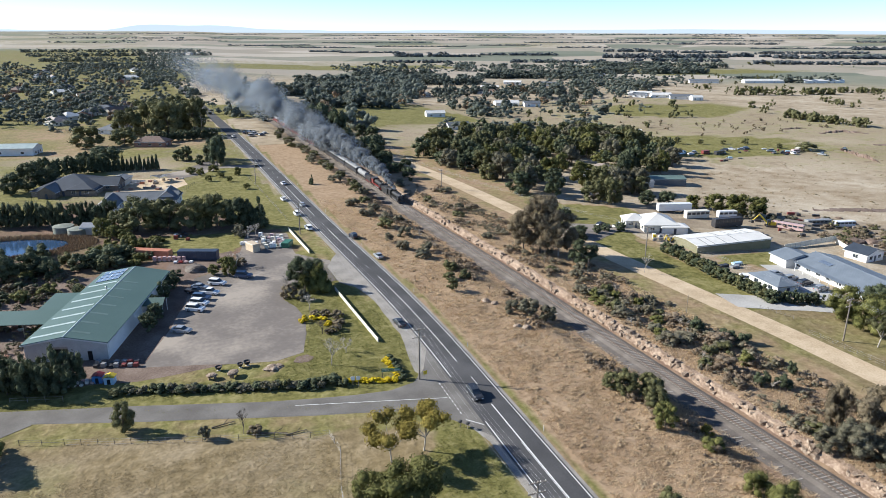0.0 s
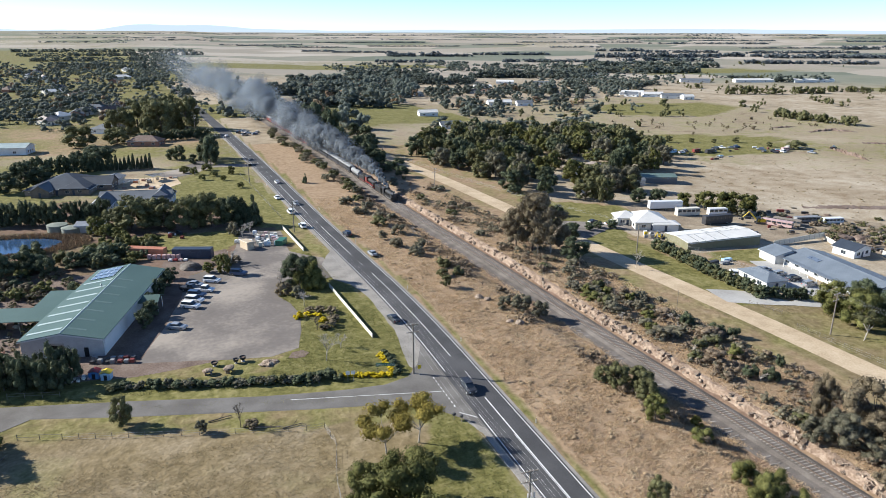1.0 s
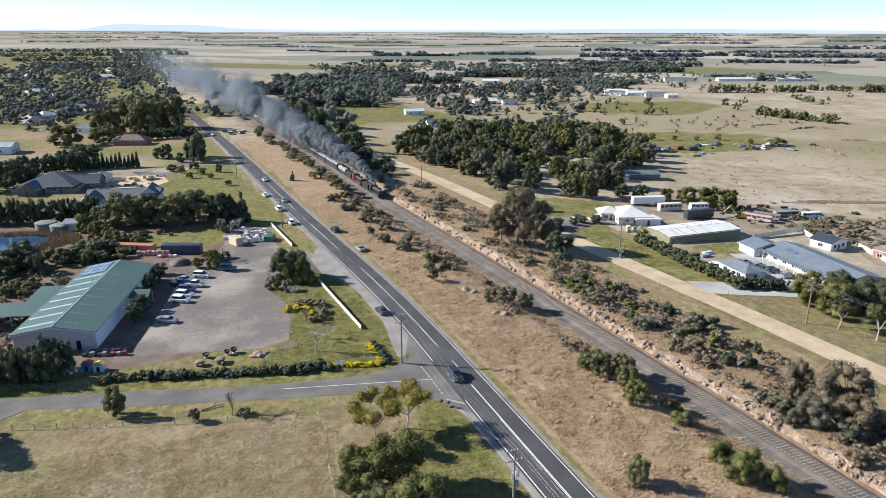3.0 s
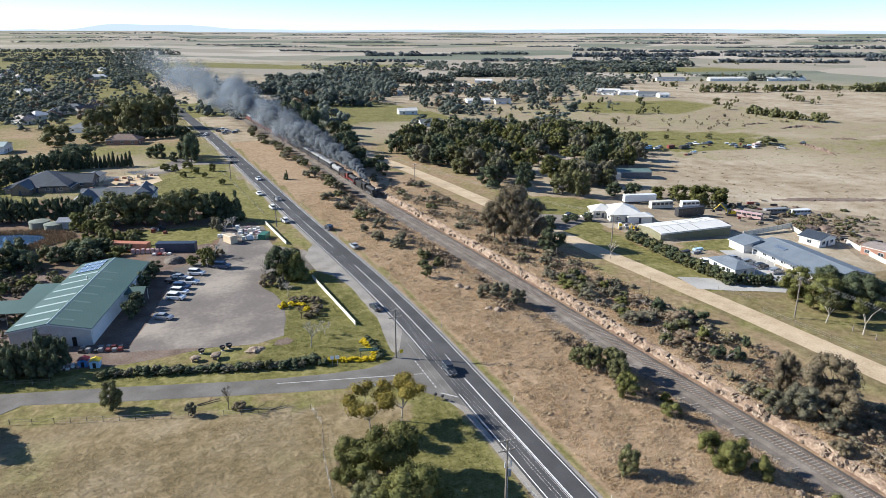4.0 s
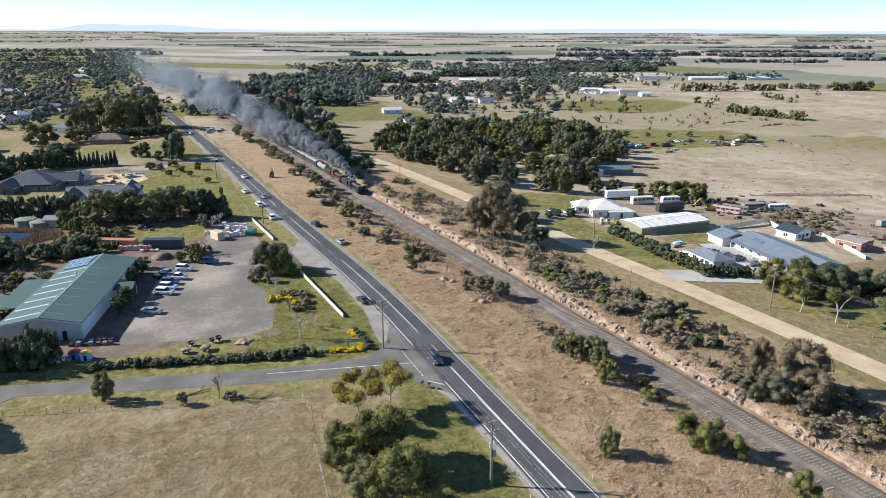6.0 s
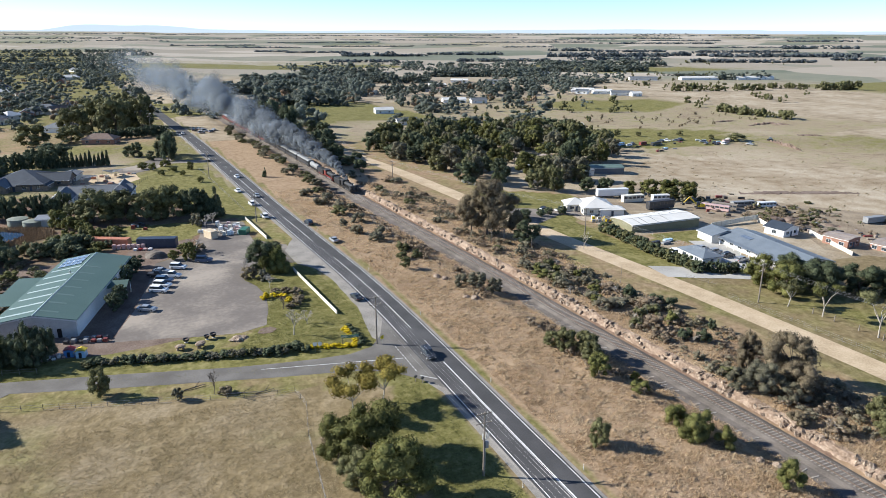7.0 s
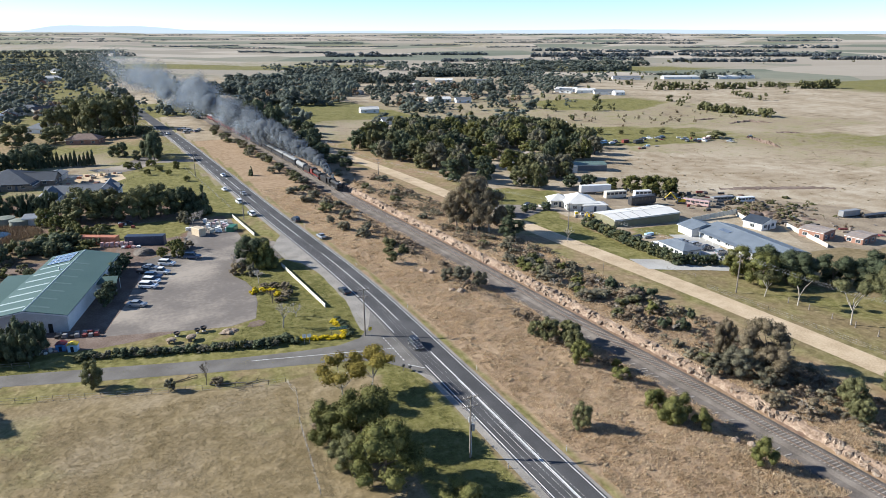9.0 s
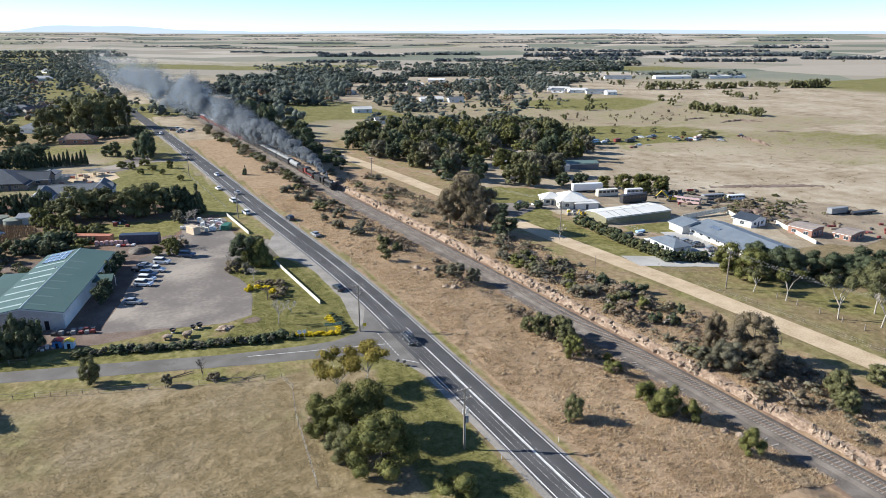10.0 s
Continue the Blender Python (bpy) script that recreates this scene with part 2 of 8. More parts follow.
M["car_dark"] = surface("dark_car_paint", ((0.022, 0.024, 0.03), (0.04, 0.043, 0.05)), 0.5, 4.0, 0.25, 0.0, spec=0.6)
M["car_silver"] = surface("silver_car_paint", ((0.36, 0.38, 0.40), (0.44, 0.46, 0.48)), 0.5, 4.0, 0.28, 0.0, 0.4, spec=0.6)
M["car_blue"] = surface("blue_car_paint", ((0.04, 0.075, 0.14), (0.06, 0.10, 0.18)), 0.5, 4.0, 0.28, 0.0, spec=0.6)
M["lamp_glass"] = surface("lamp_glass", ((0.75, 0.75, 0.72), (0.85, 0.85, 0.82)), 1.0, 4.0, 0.15, 0.0, spec=0.8)
M["tail_glass"] = surface("tail_lamp_glass", ((0.35, 0.02, 0.02), (0.45, 0.03, 0.03)), 1.0, 4.0, 0.2, 0.0, spec=0.8)
def foliage(name, colours, see=0.22):
    """Dense foliage, with a slow drift of colour from clump to clump and from plant to plant."""
    return surface(name, colours, 0.3, 2.6, 0.75, 0.0, island=0.18, objvar=0.16, spec=0.15, see=see, lean=0.45)


# the distant woods' leaf colour is lightened and blued to imitate haze
for key, lo, mid, hi in (("leaf_gum", (0.074, 0.074, 0.034), (0.130, 0.130, 0.060), (0.200, 0.194, 0.096)), ("leaf_dark", (0.048, 0.06, 0.034), (0.082, 0.098, 0.056), (0.132, 0.146, 0.082)),
                         ("leaf_olive", (0.074, 0.079, 0.026), (0.129, 0.132, 0.043), (0.202, 0.189, 0.067)), ("leaf_gold", (0.129, 0.105, 0.023), (0.220, 0.177, 0.041), (0.323, 0.258, 0.065)),
                         ("leaf_brown", (0.119, 0.094, 0.059), (0.188, 0.153, 0.100), (0.262, 0.217, 0.146)), ("leaf_grey", (0.098, 0.092, 0.062), (0.156, 0.146, 0.1), (0.222, 0.206, 0.144)),
                         ("leaf_hazed", (0.095, 0.115, 0.098), (0.150, 0.172, 0.146), (0.215, 0.230, 0.190)), ("flower_yellow", (0.36, 0.27, 0.01), (0.55, 0.42, 0.015), (0.70, 0.56, 0.04)), ("leaf_autumn", (0.17, 0.12, 0.075), (0.24, 0.175, 0.115), (0.32, 0.24, 0.16))):
    M[key] = foliage(key, (lo, mid, hi), 0.45 if key == "leaf_hazed" else 0.22)
M["scrub_grey"] = foliage("scrub_grey", ((0.175, 0.157, 0.109), (0.266, 0.241, 0.168), (0.378, 0.343, 0.252)), 0.5)
M["scrub_brown"] = foliage("scrub_brown", ((0.210, 0.161, 0.112), (0.322, 0.255, 0.182), (0.434, 0.357, 0.266)), 0.5)
M["straw"] = surface("straw_blades", ((0.42, 0.312, 0.198), (0.52, 0.40, 0.264), (0.61, 0.492, 0.345)), 0.08, 0.6, 0.9, 0.0, island=0.14, see=0.5, spec=0.1)
M["sward"] = surface("green_blades", ((0.13, 0.14, 0.045), (0.20, 0.20, 0.07), (0.29, 0.26, 0.11)), 0.1, 0.8, 0.9, 0.0, island=0.14, see=0.45, spec=0.1)
# leaves of the plain's tree belts, with blue distance haze put into the colour
M["leaf_far_haze"] = surface("leaf_far_haze", ((0.10, 0.124, 0.138), (0.135, 0.158, 0.174), (0.175, 0.196, 0.206)), 0.02, 0.1, 0.8, 0.0, island=0.2, spec=0.1, see=0.5)
M["dry_dirt"] = surface("dry_dirt", ((0.19, 0.145, 0.10), (0.27, 0.215, 0.15), (0.36, 0.295, 0.21)), 0.12, 1.6, 0.95, 0.3)
M["paddock_straw"] = surface("paddock_straw", ((0.27, 0.216, 0.124), (0.355, 0.288, 0.172), (0.44, 0.364, 0.23)), 0.06, 0.5, 0.9, 0.0, island=0.15, see=0.45, spec=0.1)
M["faded_green"] = ribbed("faded_green_sheet", ((0.10, 0.15, 0.132), (0.15, 0.205, 0.185)), 0.35, 1, 0.5, 0.25)


def flaky(name, colours, scale, thick):
    """Soot flakes of drifting smoke, each of them thin enough to see through in part."""
    m = surface(name, colours, scale, 0.3, 1.0, 0.0, see=0.5, spec=0.0)
    n, k = m.node_tree.nodes, m.node_tree.links.new
    clear, mixer = n.new("ShaderNodeBsdfTransparent"), n.new("ShaderNodeMixShader")
    body = n["Material Output"].inputs["Surface"].links[0].from_socket
    mixer.inputs[0].default_value = thick
    k(clear.outputs[0], mixer.inputs[1])
    k(body, mixer.inputs[2])
    k(mixer.outputs[0], n["Material Output"].inputs["Surface"])
    return m


M["smoke"] = flaky("coal_smoke", ((0.225, 0.25, 0.28), (0.315, 0.345, 0.38)), 0.05, 0.6)
M["pale_smoke"] = flaky("thin_smoke", ((0.28, 0.318, 0.36), (0.33, 0.37, 0.415)), 0.03, 0.42)

# ---- building blocks ----
def lerp_table(v, table):
    """Smooth piecewise value from a short table of (key, value)."""
    keys, vals = [k for k, _ in table], [q for _, q in table]
    return float(np.interp(v, keys, vals))


ROAD_BEND = ((-400, 0), (145, 0), (184, -2.8), (240, -7.0), (318, -11.5), (427, -18.5), (543, -28.0), (800, -48.0), (910, -59.0), (1300, -94.0), (2200, -180.0))
RAIL_LINE = ((-400, 96.0), (20, 90.4), (66, 89.2), (95, 87.0), (154, 84.3), (215, 80.2), (240, 78.0), (270, 76.4), (305, 75.4), (400, 69.8), (543, 59.0), (800, 38.0), (1300, -4.0), (2200, -90.0))
DIRT_LINE = ((-200, 134.0), (60, 130.5), (104, 128.0), (129, 126.3), (150, 123.0), (240, 116.2), (300, 111.0), (350, 104.0), (420, 97.0))


def smooth_at(y, table, span=22.0):
    return sum(lerp_table(y + d * span, table) for d in (-1.0, -0.5, 0.0, 0.5, 1.0)) / 5


def road_x(y):
    return 46.93 + smooth_at(y, ROAD_BEND)


def rail_x(y):
    return smooth_at(y, RAIL_LINE)


def dirt_x(y):
    return smooth_at(y, DIRT_LINE)


BED = -2.25


def land(x, y):
    """The lie of the land before the railway was cut into it; past 1400 m it is raised to fit the camera's view of the
    horizon.
    """
    d = min(4700.0, math.hypot(x, y))
    z = max(-7.5, min(0.0, -0.04 * (x - 60)))
    if d > 1400:
        z += 52 * ((d - 1400) / 3400) ** 2 + 2.0 * noise.noise((x / 700, y / 700, 2.0)) * min(1, (d - 1400) / 900)
    elif x > 150:
        z += 1.2 * noise.noise((x / 130, y / 130, 4.0)) * min(1.0, (x - 150) / 120) * min(1.0, max(0.0, (d - 260) / 150))
    return z


def ground_z(x, y):
    z = land(x, y)
    if 52.2 < x - smooth_at(y, ROAD_BEND) < 150 and -60 < y < 900:
        u = x - rail_x(y)
        fade = max(0.0, min(1.0, (620 - y) / 250))
        bed = BED * fade + (z - 0.3) * (1 - fade)
        bank = 0.45 * fade if 4 < u < 22 else 0.0
        bank *= max(0.0, 1 - max(0.0, u - 9) / 13) if u > 4 else 0
        if -6.2 <= u <= 4.0:
            z = bed
        elif u > 4.0:
            k = min(1.0, (u - 4.0) / 1.4)
            z = bed + (z + bank - bed) * k
        elif u > -13.0:
            k = (-6.2 - u) / 6.8
            k = k * k * (3 - 2 * k)
            z = bed + (z - bed) * k
        if (4.5 < u < 28) or u < -8:
            z += 0.22 * noise.noise((x / 5.0, y / 5.0, 1.0)) * min(1.0, max(0.0, (28 - u) / 6))
    return z


def part(name, bm, material, parent, label=""):
    me = bpy.data.meshes.new(name)
    bm.to_mesh(me)
    bm.free()
    me.materials.append(material)
    ob = new(name, me)
    ob.parent = parent
    return tagged(ob, label)


def part_mesh(name, me, parent, m=None):
    ob = new(name, me)
    ob.parent = parent
    if m is not None:
        ob.matrix_basis = m
    return ob


def thing(name, x, y, z=None, rz=0.0, label="", category="", group="", kind=""):
    ob = new(name)
    ob.empty_display_size = 0.3
    ob.matrix_basis = pose(x, y, ground_z(x, y) if z is None else z, 0, 0, rz)
    return tagged(ob, label, category, group, kind)


def raw_mesh(name, verts, faces, material):
    me = bpy.data.meshes.new(name)
    me.from_pydata(verts, [], faces)
    me.materials.append(material)
    me.update()
    return me


def tri_mesh(name, V, F, material):
    """A mesh from arrays of corners and triangles."""
    V, F = np.asarray(V, np.float32), np.asarray(F, np.int32)
    me = bpy.data.meshes.new(name)
    me.vertices.add(len(V))
    me.vertices.foreach_set("co", V.ravel())
    me.loops.add(F.size)
    me.loops.foreach_set("vertex_index", F.ravel())
    me.polygons.add(len(F))
    me.polygons.foreach_set("loop_start", np.arange(0, F.size, 3, dtype=np.int32))
    me.materials.append(material)
    me.update(calc_edges=True)
    return me


def box(bm, x0, x1, y0, y1, z0, z1, bevel=0.0, m=None):
    r = bmesh.ops.create_cube(bm, size=1.0)
    for v in r["verts"]:
        v.co = Vector((x0 + (v.co.x + 0.5) * (x1 - x0), y0 + (v.co.y + 0.5) * (y1 - y0), z0 + (v.co.z + 0.5) * (z1 - z0)))
    vs = r["verts"]
    if bevel:
        es = list({e for v in vs for e in v.link_edges})
        vs = [v for v in bmesh.ops.bevel(bm, geom=es, offset=bevel, segments=1, affect='EDGES', profile=0.5)["verts"]]
    if m is not None:
        bmesh.ops.transform(bm, matrix=m, verts=list(vs))
    return bm


def boxed(*args, **kw):
    return box(bmesh.new(), *args, **kw)


def rod(bm, a, b, r0, r1=None, sides=8):
    """A tapered round bar from a to b."""
    a, b = Vector(a), Vector(b)
    r1 = r0 if r1 is None else r1
    d = b - a
    m = Matrix.Translation((a + b) / 2) @ d.to_track_quat('Z', 'Y').to_matrix().to_4x4()
    bmesh.ops.create_cone(bm, cap_ends=True, segments=sides, radius1=r0, radius2=r1, depth=d.length, matrix=m)
    return bm


def prism(bm, outline, z0, z1):
    """An upright prism over a flat outline."""
    lo, hi = [bm.verts.new((x, y, z0)) for x, y in outline], [bm.verts.new((x, y, z1)) for x, y in outline]
    n = len(outline)
    bm.faces.new(hi)
    bm.faces.new(lo[::-1])
    for i in range(n):
        bm.faces.new((lo[i], lo[(i + 1) % n], hi[(i + 1) % n], hi[i]))
    bmesh.ops.recalc_face_normals(bm, faces=bm.faces)
    return bm


def sweep(bm, sections):
    """Skin a list of equal-length rings."""
    rings = [[bm.verts.new(p) for p in s] for s in sections]
    n = len(rings[0])
    for a, b in zip(rings, rings[1:]):
        for i in range(n):
            bm.faces.new((a[i], a[(i + 1) % n], b[(i + 1) % n], b[i]))
    bm.faces.new(rings[0][::-1])
    bm.faces.new(rings[-1])
    bmesh.ops.recalc_face_normals(bm, faces=bm.faces)
    return bm


def strip(name, ys, left, right, lift, material, label, category, thick=0.0, follow=None):
    """A sealed or gravelled way along the list of y, between two side lines, laid on the land."""
    bm = bmesh.new()
    rows = []
    for y in ys:
        xl, xr = left(y), right(y)
        cols = []
        for i in range(5):
            x = xl + (xr - xl) * i / 4
            cols.append(bm.verts.new((x, y, (follow(x, y) if follow else ground_z(x, y)) + lift)))
        rows.append(cols)
    for a, b in zip(rows, rows[1:]):
        for i in range(4):
            bm.faces.new((a[i], a[i + 1], b[i + 1], b[i]))
    if thick:
        ext = [e for e in bm.edges if e.is_boundary]
        r = bmesh.ops.extrude_edge_only(bm, edges=ext)
        for v in r["geom"]:
            if isinstance(v, bmesh.types.BMVert):
                v.co.z -= thick
    bmesh.ops.recalc_face_normals(bm, faces=bm.faces)
    me = bpy.data.meshes.new(name)
    bm.to_mesh(me)
    bm.free()
    me.materials.append(material)
    return tagged(new(name, me), label, category, kind="structure")


def patch(name, outline, lift, material, label, category, step=4.0):
    """A paved or bare area with an uneven rim, draped over the land."""
    pts = []
    for (x0, y0), (x1, y1) in zip(outline, outline[1:] + outline[:1]):
        n = max(1, int(math.hypot(x1 - x0, y1 - y0) / step))
        for i in range(n):
            x, y = x0 + (x1 - x0) * i / n, y0 + (y1 - y0) * i / n
            pts.append((x + 0.5 * noise.noise((x / 3, y / 3, 0)), y + 0.5 * noise.noise((x / 3, y / 3, 9))))
    bm = bmesh.new()
    bm.faces.new([bm.verts.new((x, y, 0)) for x, y in pts])
    bmesh.ops.triangulate(bm, faces=bm.faces)
    bmesh.ops.recalc_face_normals(bm, faces=bm.faces)
    for v in bm.verts:
        v.co.z = ground_z(v.co.x, v.co.y) + lift
    if sum(f.normal.z for f in bm.faces) < 0:
        bmesh.ops.reverse_faces(bm, faces=bm.faces)
    me = bpy.data.meshes.new(name)
    bm.to_mesh(me)
    bm.free()
    me.materials.append(material)
    return tagged(new(name, me), label, category, kind="structure")


def inside(x, y, outline):
    hit = False
    for (x0, y0), (x1, y1) in zip(outline, outline[1:] + outline[:1]):
        if (y0 > y) != (y1 > y) and x < (x1 - x0) * (y - y0) / (y1 - y0) + x0:
            hit = not hit
    return hit

# ---- the land ----
def spaced(stops):
    """Grid lines from rows of (from, to, step)."""
    out = []
    for a, b, s in stops:
        n = max(1, round((b - a) / s))
        out += [a + (b - a) * i / n for i in range(n)]
    return out + [stops[-1][1]]


GX = spaced([(-3800, -1200, 260), (-1200, -400, 80), (-400, -90, 20), (-90, 40, 2.5), (40, 62, 2), (62, 100, 1), (100, 150, 2), (150, 300, 6), (300, 700, 20), (700, 1600, 75), (1600, 4750, 260)])
GY = spaced([(-600, -60, 90), (-60, 20, 10), (20, 240, 2), (240, 420, 4), (420, 800, 12), (800, 1600, 40), (1600, 4750, 210)])

LAWN_RIGHT = [(131, 60), (129, 104), (127.5, 130), (123, 170), (122, 214), (138, 222), (152, 206), (139, 190), (139, 150), (141, 128), (150, 118), (172, 92), (190, 60)]
VERGE = [(29, 200), (31.5, 200), (38.5, 150), (40, 116), (36, 113), (22, 116), (-30, 128), (-70, 140), (-70, 136), (-30, 124.5), (36, 107), (42, 92), (41, 40), (28, 60), (26, 82), (36, 96), (30, 106), (-20, 121), (-20, 128), (10, 124), (18, 134), (22, 152), (18, 166), (26, 170), (32, 168), (34, 136)]
CLUB = [(-8, 290), (2, 318), (6, 330), (-2, 352), (22, 352), (28, 300), (33, 240), (30, 232), (20, 250), (4, 262)]
SHED_LAWN = [(150, 160), (152, 168), (184, 166), (178, 152), (160, 154)]
TRACK_GRASS = [(-20, 212), (-22, 236), (16, 232), (10, 214), (4, 206)]
GREENS = [LAWN_RIGHT, VERGE, CLUB, SHED_LAWN, TRACK_GRASS, [(128, 225), (128, 250), (165, 232), (160, 214), (138, 206)], [(255, 352), (270, 400), (330, 412), (390, 372), (352, 322), (300, 326)], [(385, 610), (500, 590), (515, 540), (450, 500), (370, 520)], [(120, 500), (110, 560), (220, 600), (230, 520)]]
PLANTED = [(-140, 112), (-120, 330), (-60, 300), (-4, 290), (26, 232), (28, 205), (14, 196), (-6, 190), (-22, 140), (-34, 134), (-34, 126)]


def country():
    nx, ny = len(GX), len(GY)
    verts, green, earth, pale, haze_share, eaten, straw = [], [], [], [], [], [], []
    for y in GY:
        for x in GX:
            d = math.hypot(x, y)
            verts.append((x, y, ground_z(x, y)))
            g = e = p = 0.0
            side = x - road_x(y)
            edge_y = 112.5 - 0.29 * x
            if side < -4 and y > edge_y - 6.5:
                g = 0.62
                if y > 230:
                    g = 0.60 + 0.4 * noise.noise((x / 45, y / 60, 7))
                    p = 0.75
                if x < 36 and edge_y + 4 < y < edge_y + 13:
                    g = 0.95
            elif side < -4:
                g = 0.22 + 0.42 * noise.noise((x / 18, y / 18, 3))
            if 4 < side < (7.0 if y > 140 else 5.5):
                g = 0.62
            if side < -4 and y < edge_y - 3:
                straw.append(0.42 + 0.6 * noise.noise((x / 11, y / 8, 21)))
            else:
                straw.append(0.0)
            if any(inside(x, y, o) for o in GREENS):
                g = 0.58 if x > 120 and y < 126 else (1.15 if x < 60 else 0.9)
            if inside(x, y, PLANTED) and g < 0.7:
                e = 0.62
            if side > 4 and y < 700:
                u = x - rail_x(y)
                if 3.4 < u < 5.6:
                    e = 0.8
                if -7 < u <= 3.4:
                    e = 0.5
                if u > 62 and g < 0.7:
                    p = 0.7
                if 24 < u < 62 and g < 0.7:
                    g = 0.42
            if d > 420:
                cell = noise.cell((x / 260 + 0.3 * noise.noise((x / 500, y / 500, 0)), y / 330, 5))
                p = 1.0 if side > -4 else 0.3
                if side < -4 and d < 2300:
                    e = 0.3
                if d <= 900 and 90 < x < 600 and g < 0.7:
                    g = 0.42 + 0.55 * noise.noise((x / 85, y / 110, 12))
                if d > 560:
                    g = max(g if x < 200 or g > 0.85 else 0, 0.75 if cell > 0.62 else (0.42 if cell > 0.45 else 0.1)) * (1.0 if d < 1500 else 0.55)
                    if side < -4 and d < 2300:
                        g = 0.8

            green.append(g)
            earth.append(e)
            pale.append(p)
            eaten.append(1.0 if side < -4 and y < edge_y - 3 else (0.85 if x > 120 and y < 126 else 0.0))
            # share of the painted haze tone, growing with distance
            haze_share.append(min(1.0, max(0.0, (d - 850) / 500)))
    faces = [(j * nx + i, j * nx + i + 1, (j + 1) * nx + i + 1, (j + 1) * nx + i) for j in range(ny - 1) for i in range(nx - 1)]
    me = raw_mesh("ground", verts, faces, M["ground"])
    for key, vals in (("green", green), ("earth", earth), ("pale", pale), ("haze_fields", haze_share), ("grazed", eaten), ("straw", straw)):
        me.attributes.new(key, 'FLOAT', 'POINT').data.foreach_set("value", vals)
    for p in me.polygons:
        p.use_smooth = True
    return tagged(new("ground", me), "open country of dry straw grass and green patches", "ground", kind="structure")


country()

# far hills past the plain: a glowing backdrop with haze painted into its colour
def far_hills():
    m = bpy.data.materials.new("hills_haze_glow")
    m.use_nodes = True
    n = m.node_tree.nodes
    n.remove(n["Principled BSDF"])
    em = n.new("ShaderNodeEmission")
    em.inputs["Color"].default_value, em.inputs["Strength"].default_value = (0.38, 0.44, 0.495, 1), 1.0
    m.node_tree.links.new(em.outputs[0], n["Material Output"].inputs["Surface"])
    verts, faces = [], []
    for i in range(361):
        a = radians(-35 + i / 3)
        x, y = 4780 * math.sin(a), 4780 * math.cos(a)
        deg = math.degrees(a)
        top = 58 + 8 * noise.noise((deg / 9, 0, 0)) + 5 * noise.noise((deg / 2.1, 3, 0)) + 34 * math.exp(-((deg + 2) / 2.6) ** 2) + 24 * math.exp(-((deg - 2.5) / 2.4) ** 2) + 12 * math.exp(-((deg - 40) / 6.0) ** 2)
        verts += [(x, y, -30), (x, y, top)]
    for i in range(360):
        faces.append((2 * i, 2 * i + 2, 2 * i + 3, 2 * i + 1))
    tagged(new("backdrop", raw_mesh("backdrop", verts, faces, m)), "glowing hill backdrop along the horizon, blue haze painted in", "hills", kind="structure")


far_hills()

# ---- ways ----
YS = spaced([(-60, 400, 5), (400, 900, 15), (900, 1400, 40)])
strip("shoulder", spaced([(-60, 460, 5)]), lambda y: road_x(y) - (6.3 if 92 < y < 150 else 5.0), lambda y: road_x(y) + 4.3, 0.05, M["shoulder"], "grey gravel shoulder of the highway", "road shoulder")
road = strip("road", YS, lambda y: road_x(y) - 3.75, lambda y: road_x(y) + 3.65, 0.10, M["asphalt"], "dark asphalt two-lane highway with white lines", "road", 0.08)


def line(name, y0, y1, off, width, lift=0.112):
    """A painted line on the highway, off metres from its middle."""
    bm = bmesh.new()
    ys = spaced([(y0, y1, 6.0 if y1 < 460 else 15.0)])
    rows = [[bm.verts.new((road_x(y) + off + s * width / 2, y, ground_z(road_x(y), y) + lift)) for s in (-1, 1)] for y in ys]
    for a, b in zip(rows, rows[1:]):
        bm.faces.new((a[0], a[1], b[1], b[0]))
    return part(name, bm, M["paint"], road)


line("edge_line", -60, 96, -3.28, 0.16)
line("edge_line", 113, 170, -3.28, 0.16)
line("edge_line", 170, 460, -3.28, 0.14)
line("edge_line", -60, 460, 3.27, 0.16)
line("centre_line", -60, 101, 0.10, 0.22)
line("centre_line", -60, 88, -0.16, 0.10)
line("centre_dash", 108.6, 111.9, 0.5, 0.12)
line("centre_line", 119, 174.5, 0.15, 0.16)
line("centre_dash", 182.2, 185, -0.1, 0.13)
line("centre_line", 193, 227, -0.2, 0.16)
line("centre_dash", 232, 235, -0.2, 0.13)
line("centre_line", 246, 300, -0.2, 0.15)
for i in range(14):
    line("centre_dash", 306 + i * 12, 309.5 + i * 12, 0.0, 0.14)

side_pts = [(-150, 157.4, 163.5), (-60, 130.5, 135.3), (-37, 123.6, 128.2), (-13.5, 116.3, 122.1), (1, 112.2, 117.9), (8, 110.2, 115.9), (16, 108.0, 114.2), (24, 106.1, 112.8), (31, 104.2, 112.2), (36, 101.5, 113.6), (39.5, 97.0, 118.0), (43.6, 90.5, 128.0)]


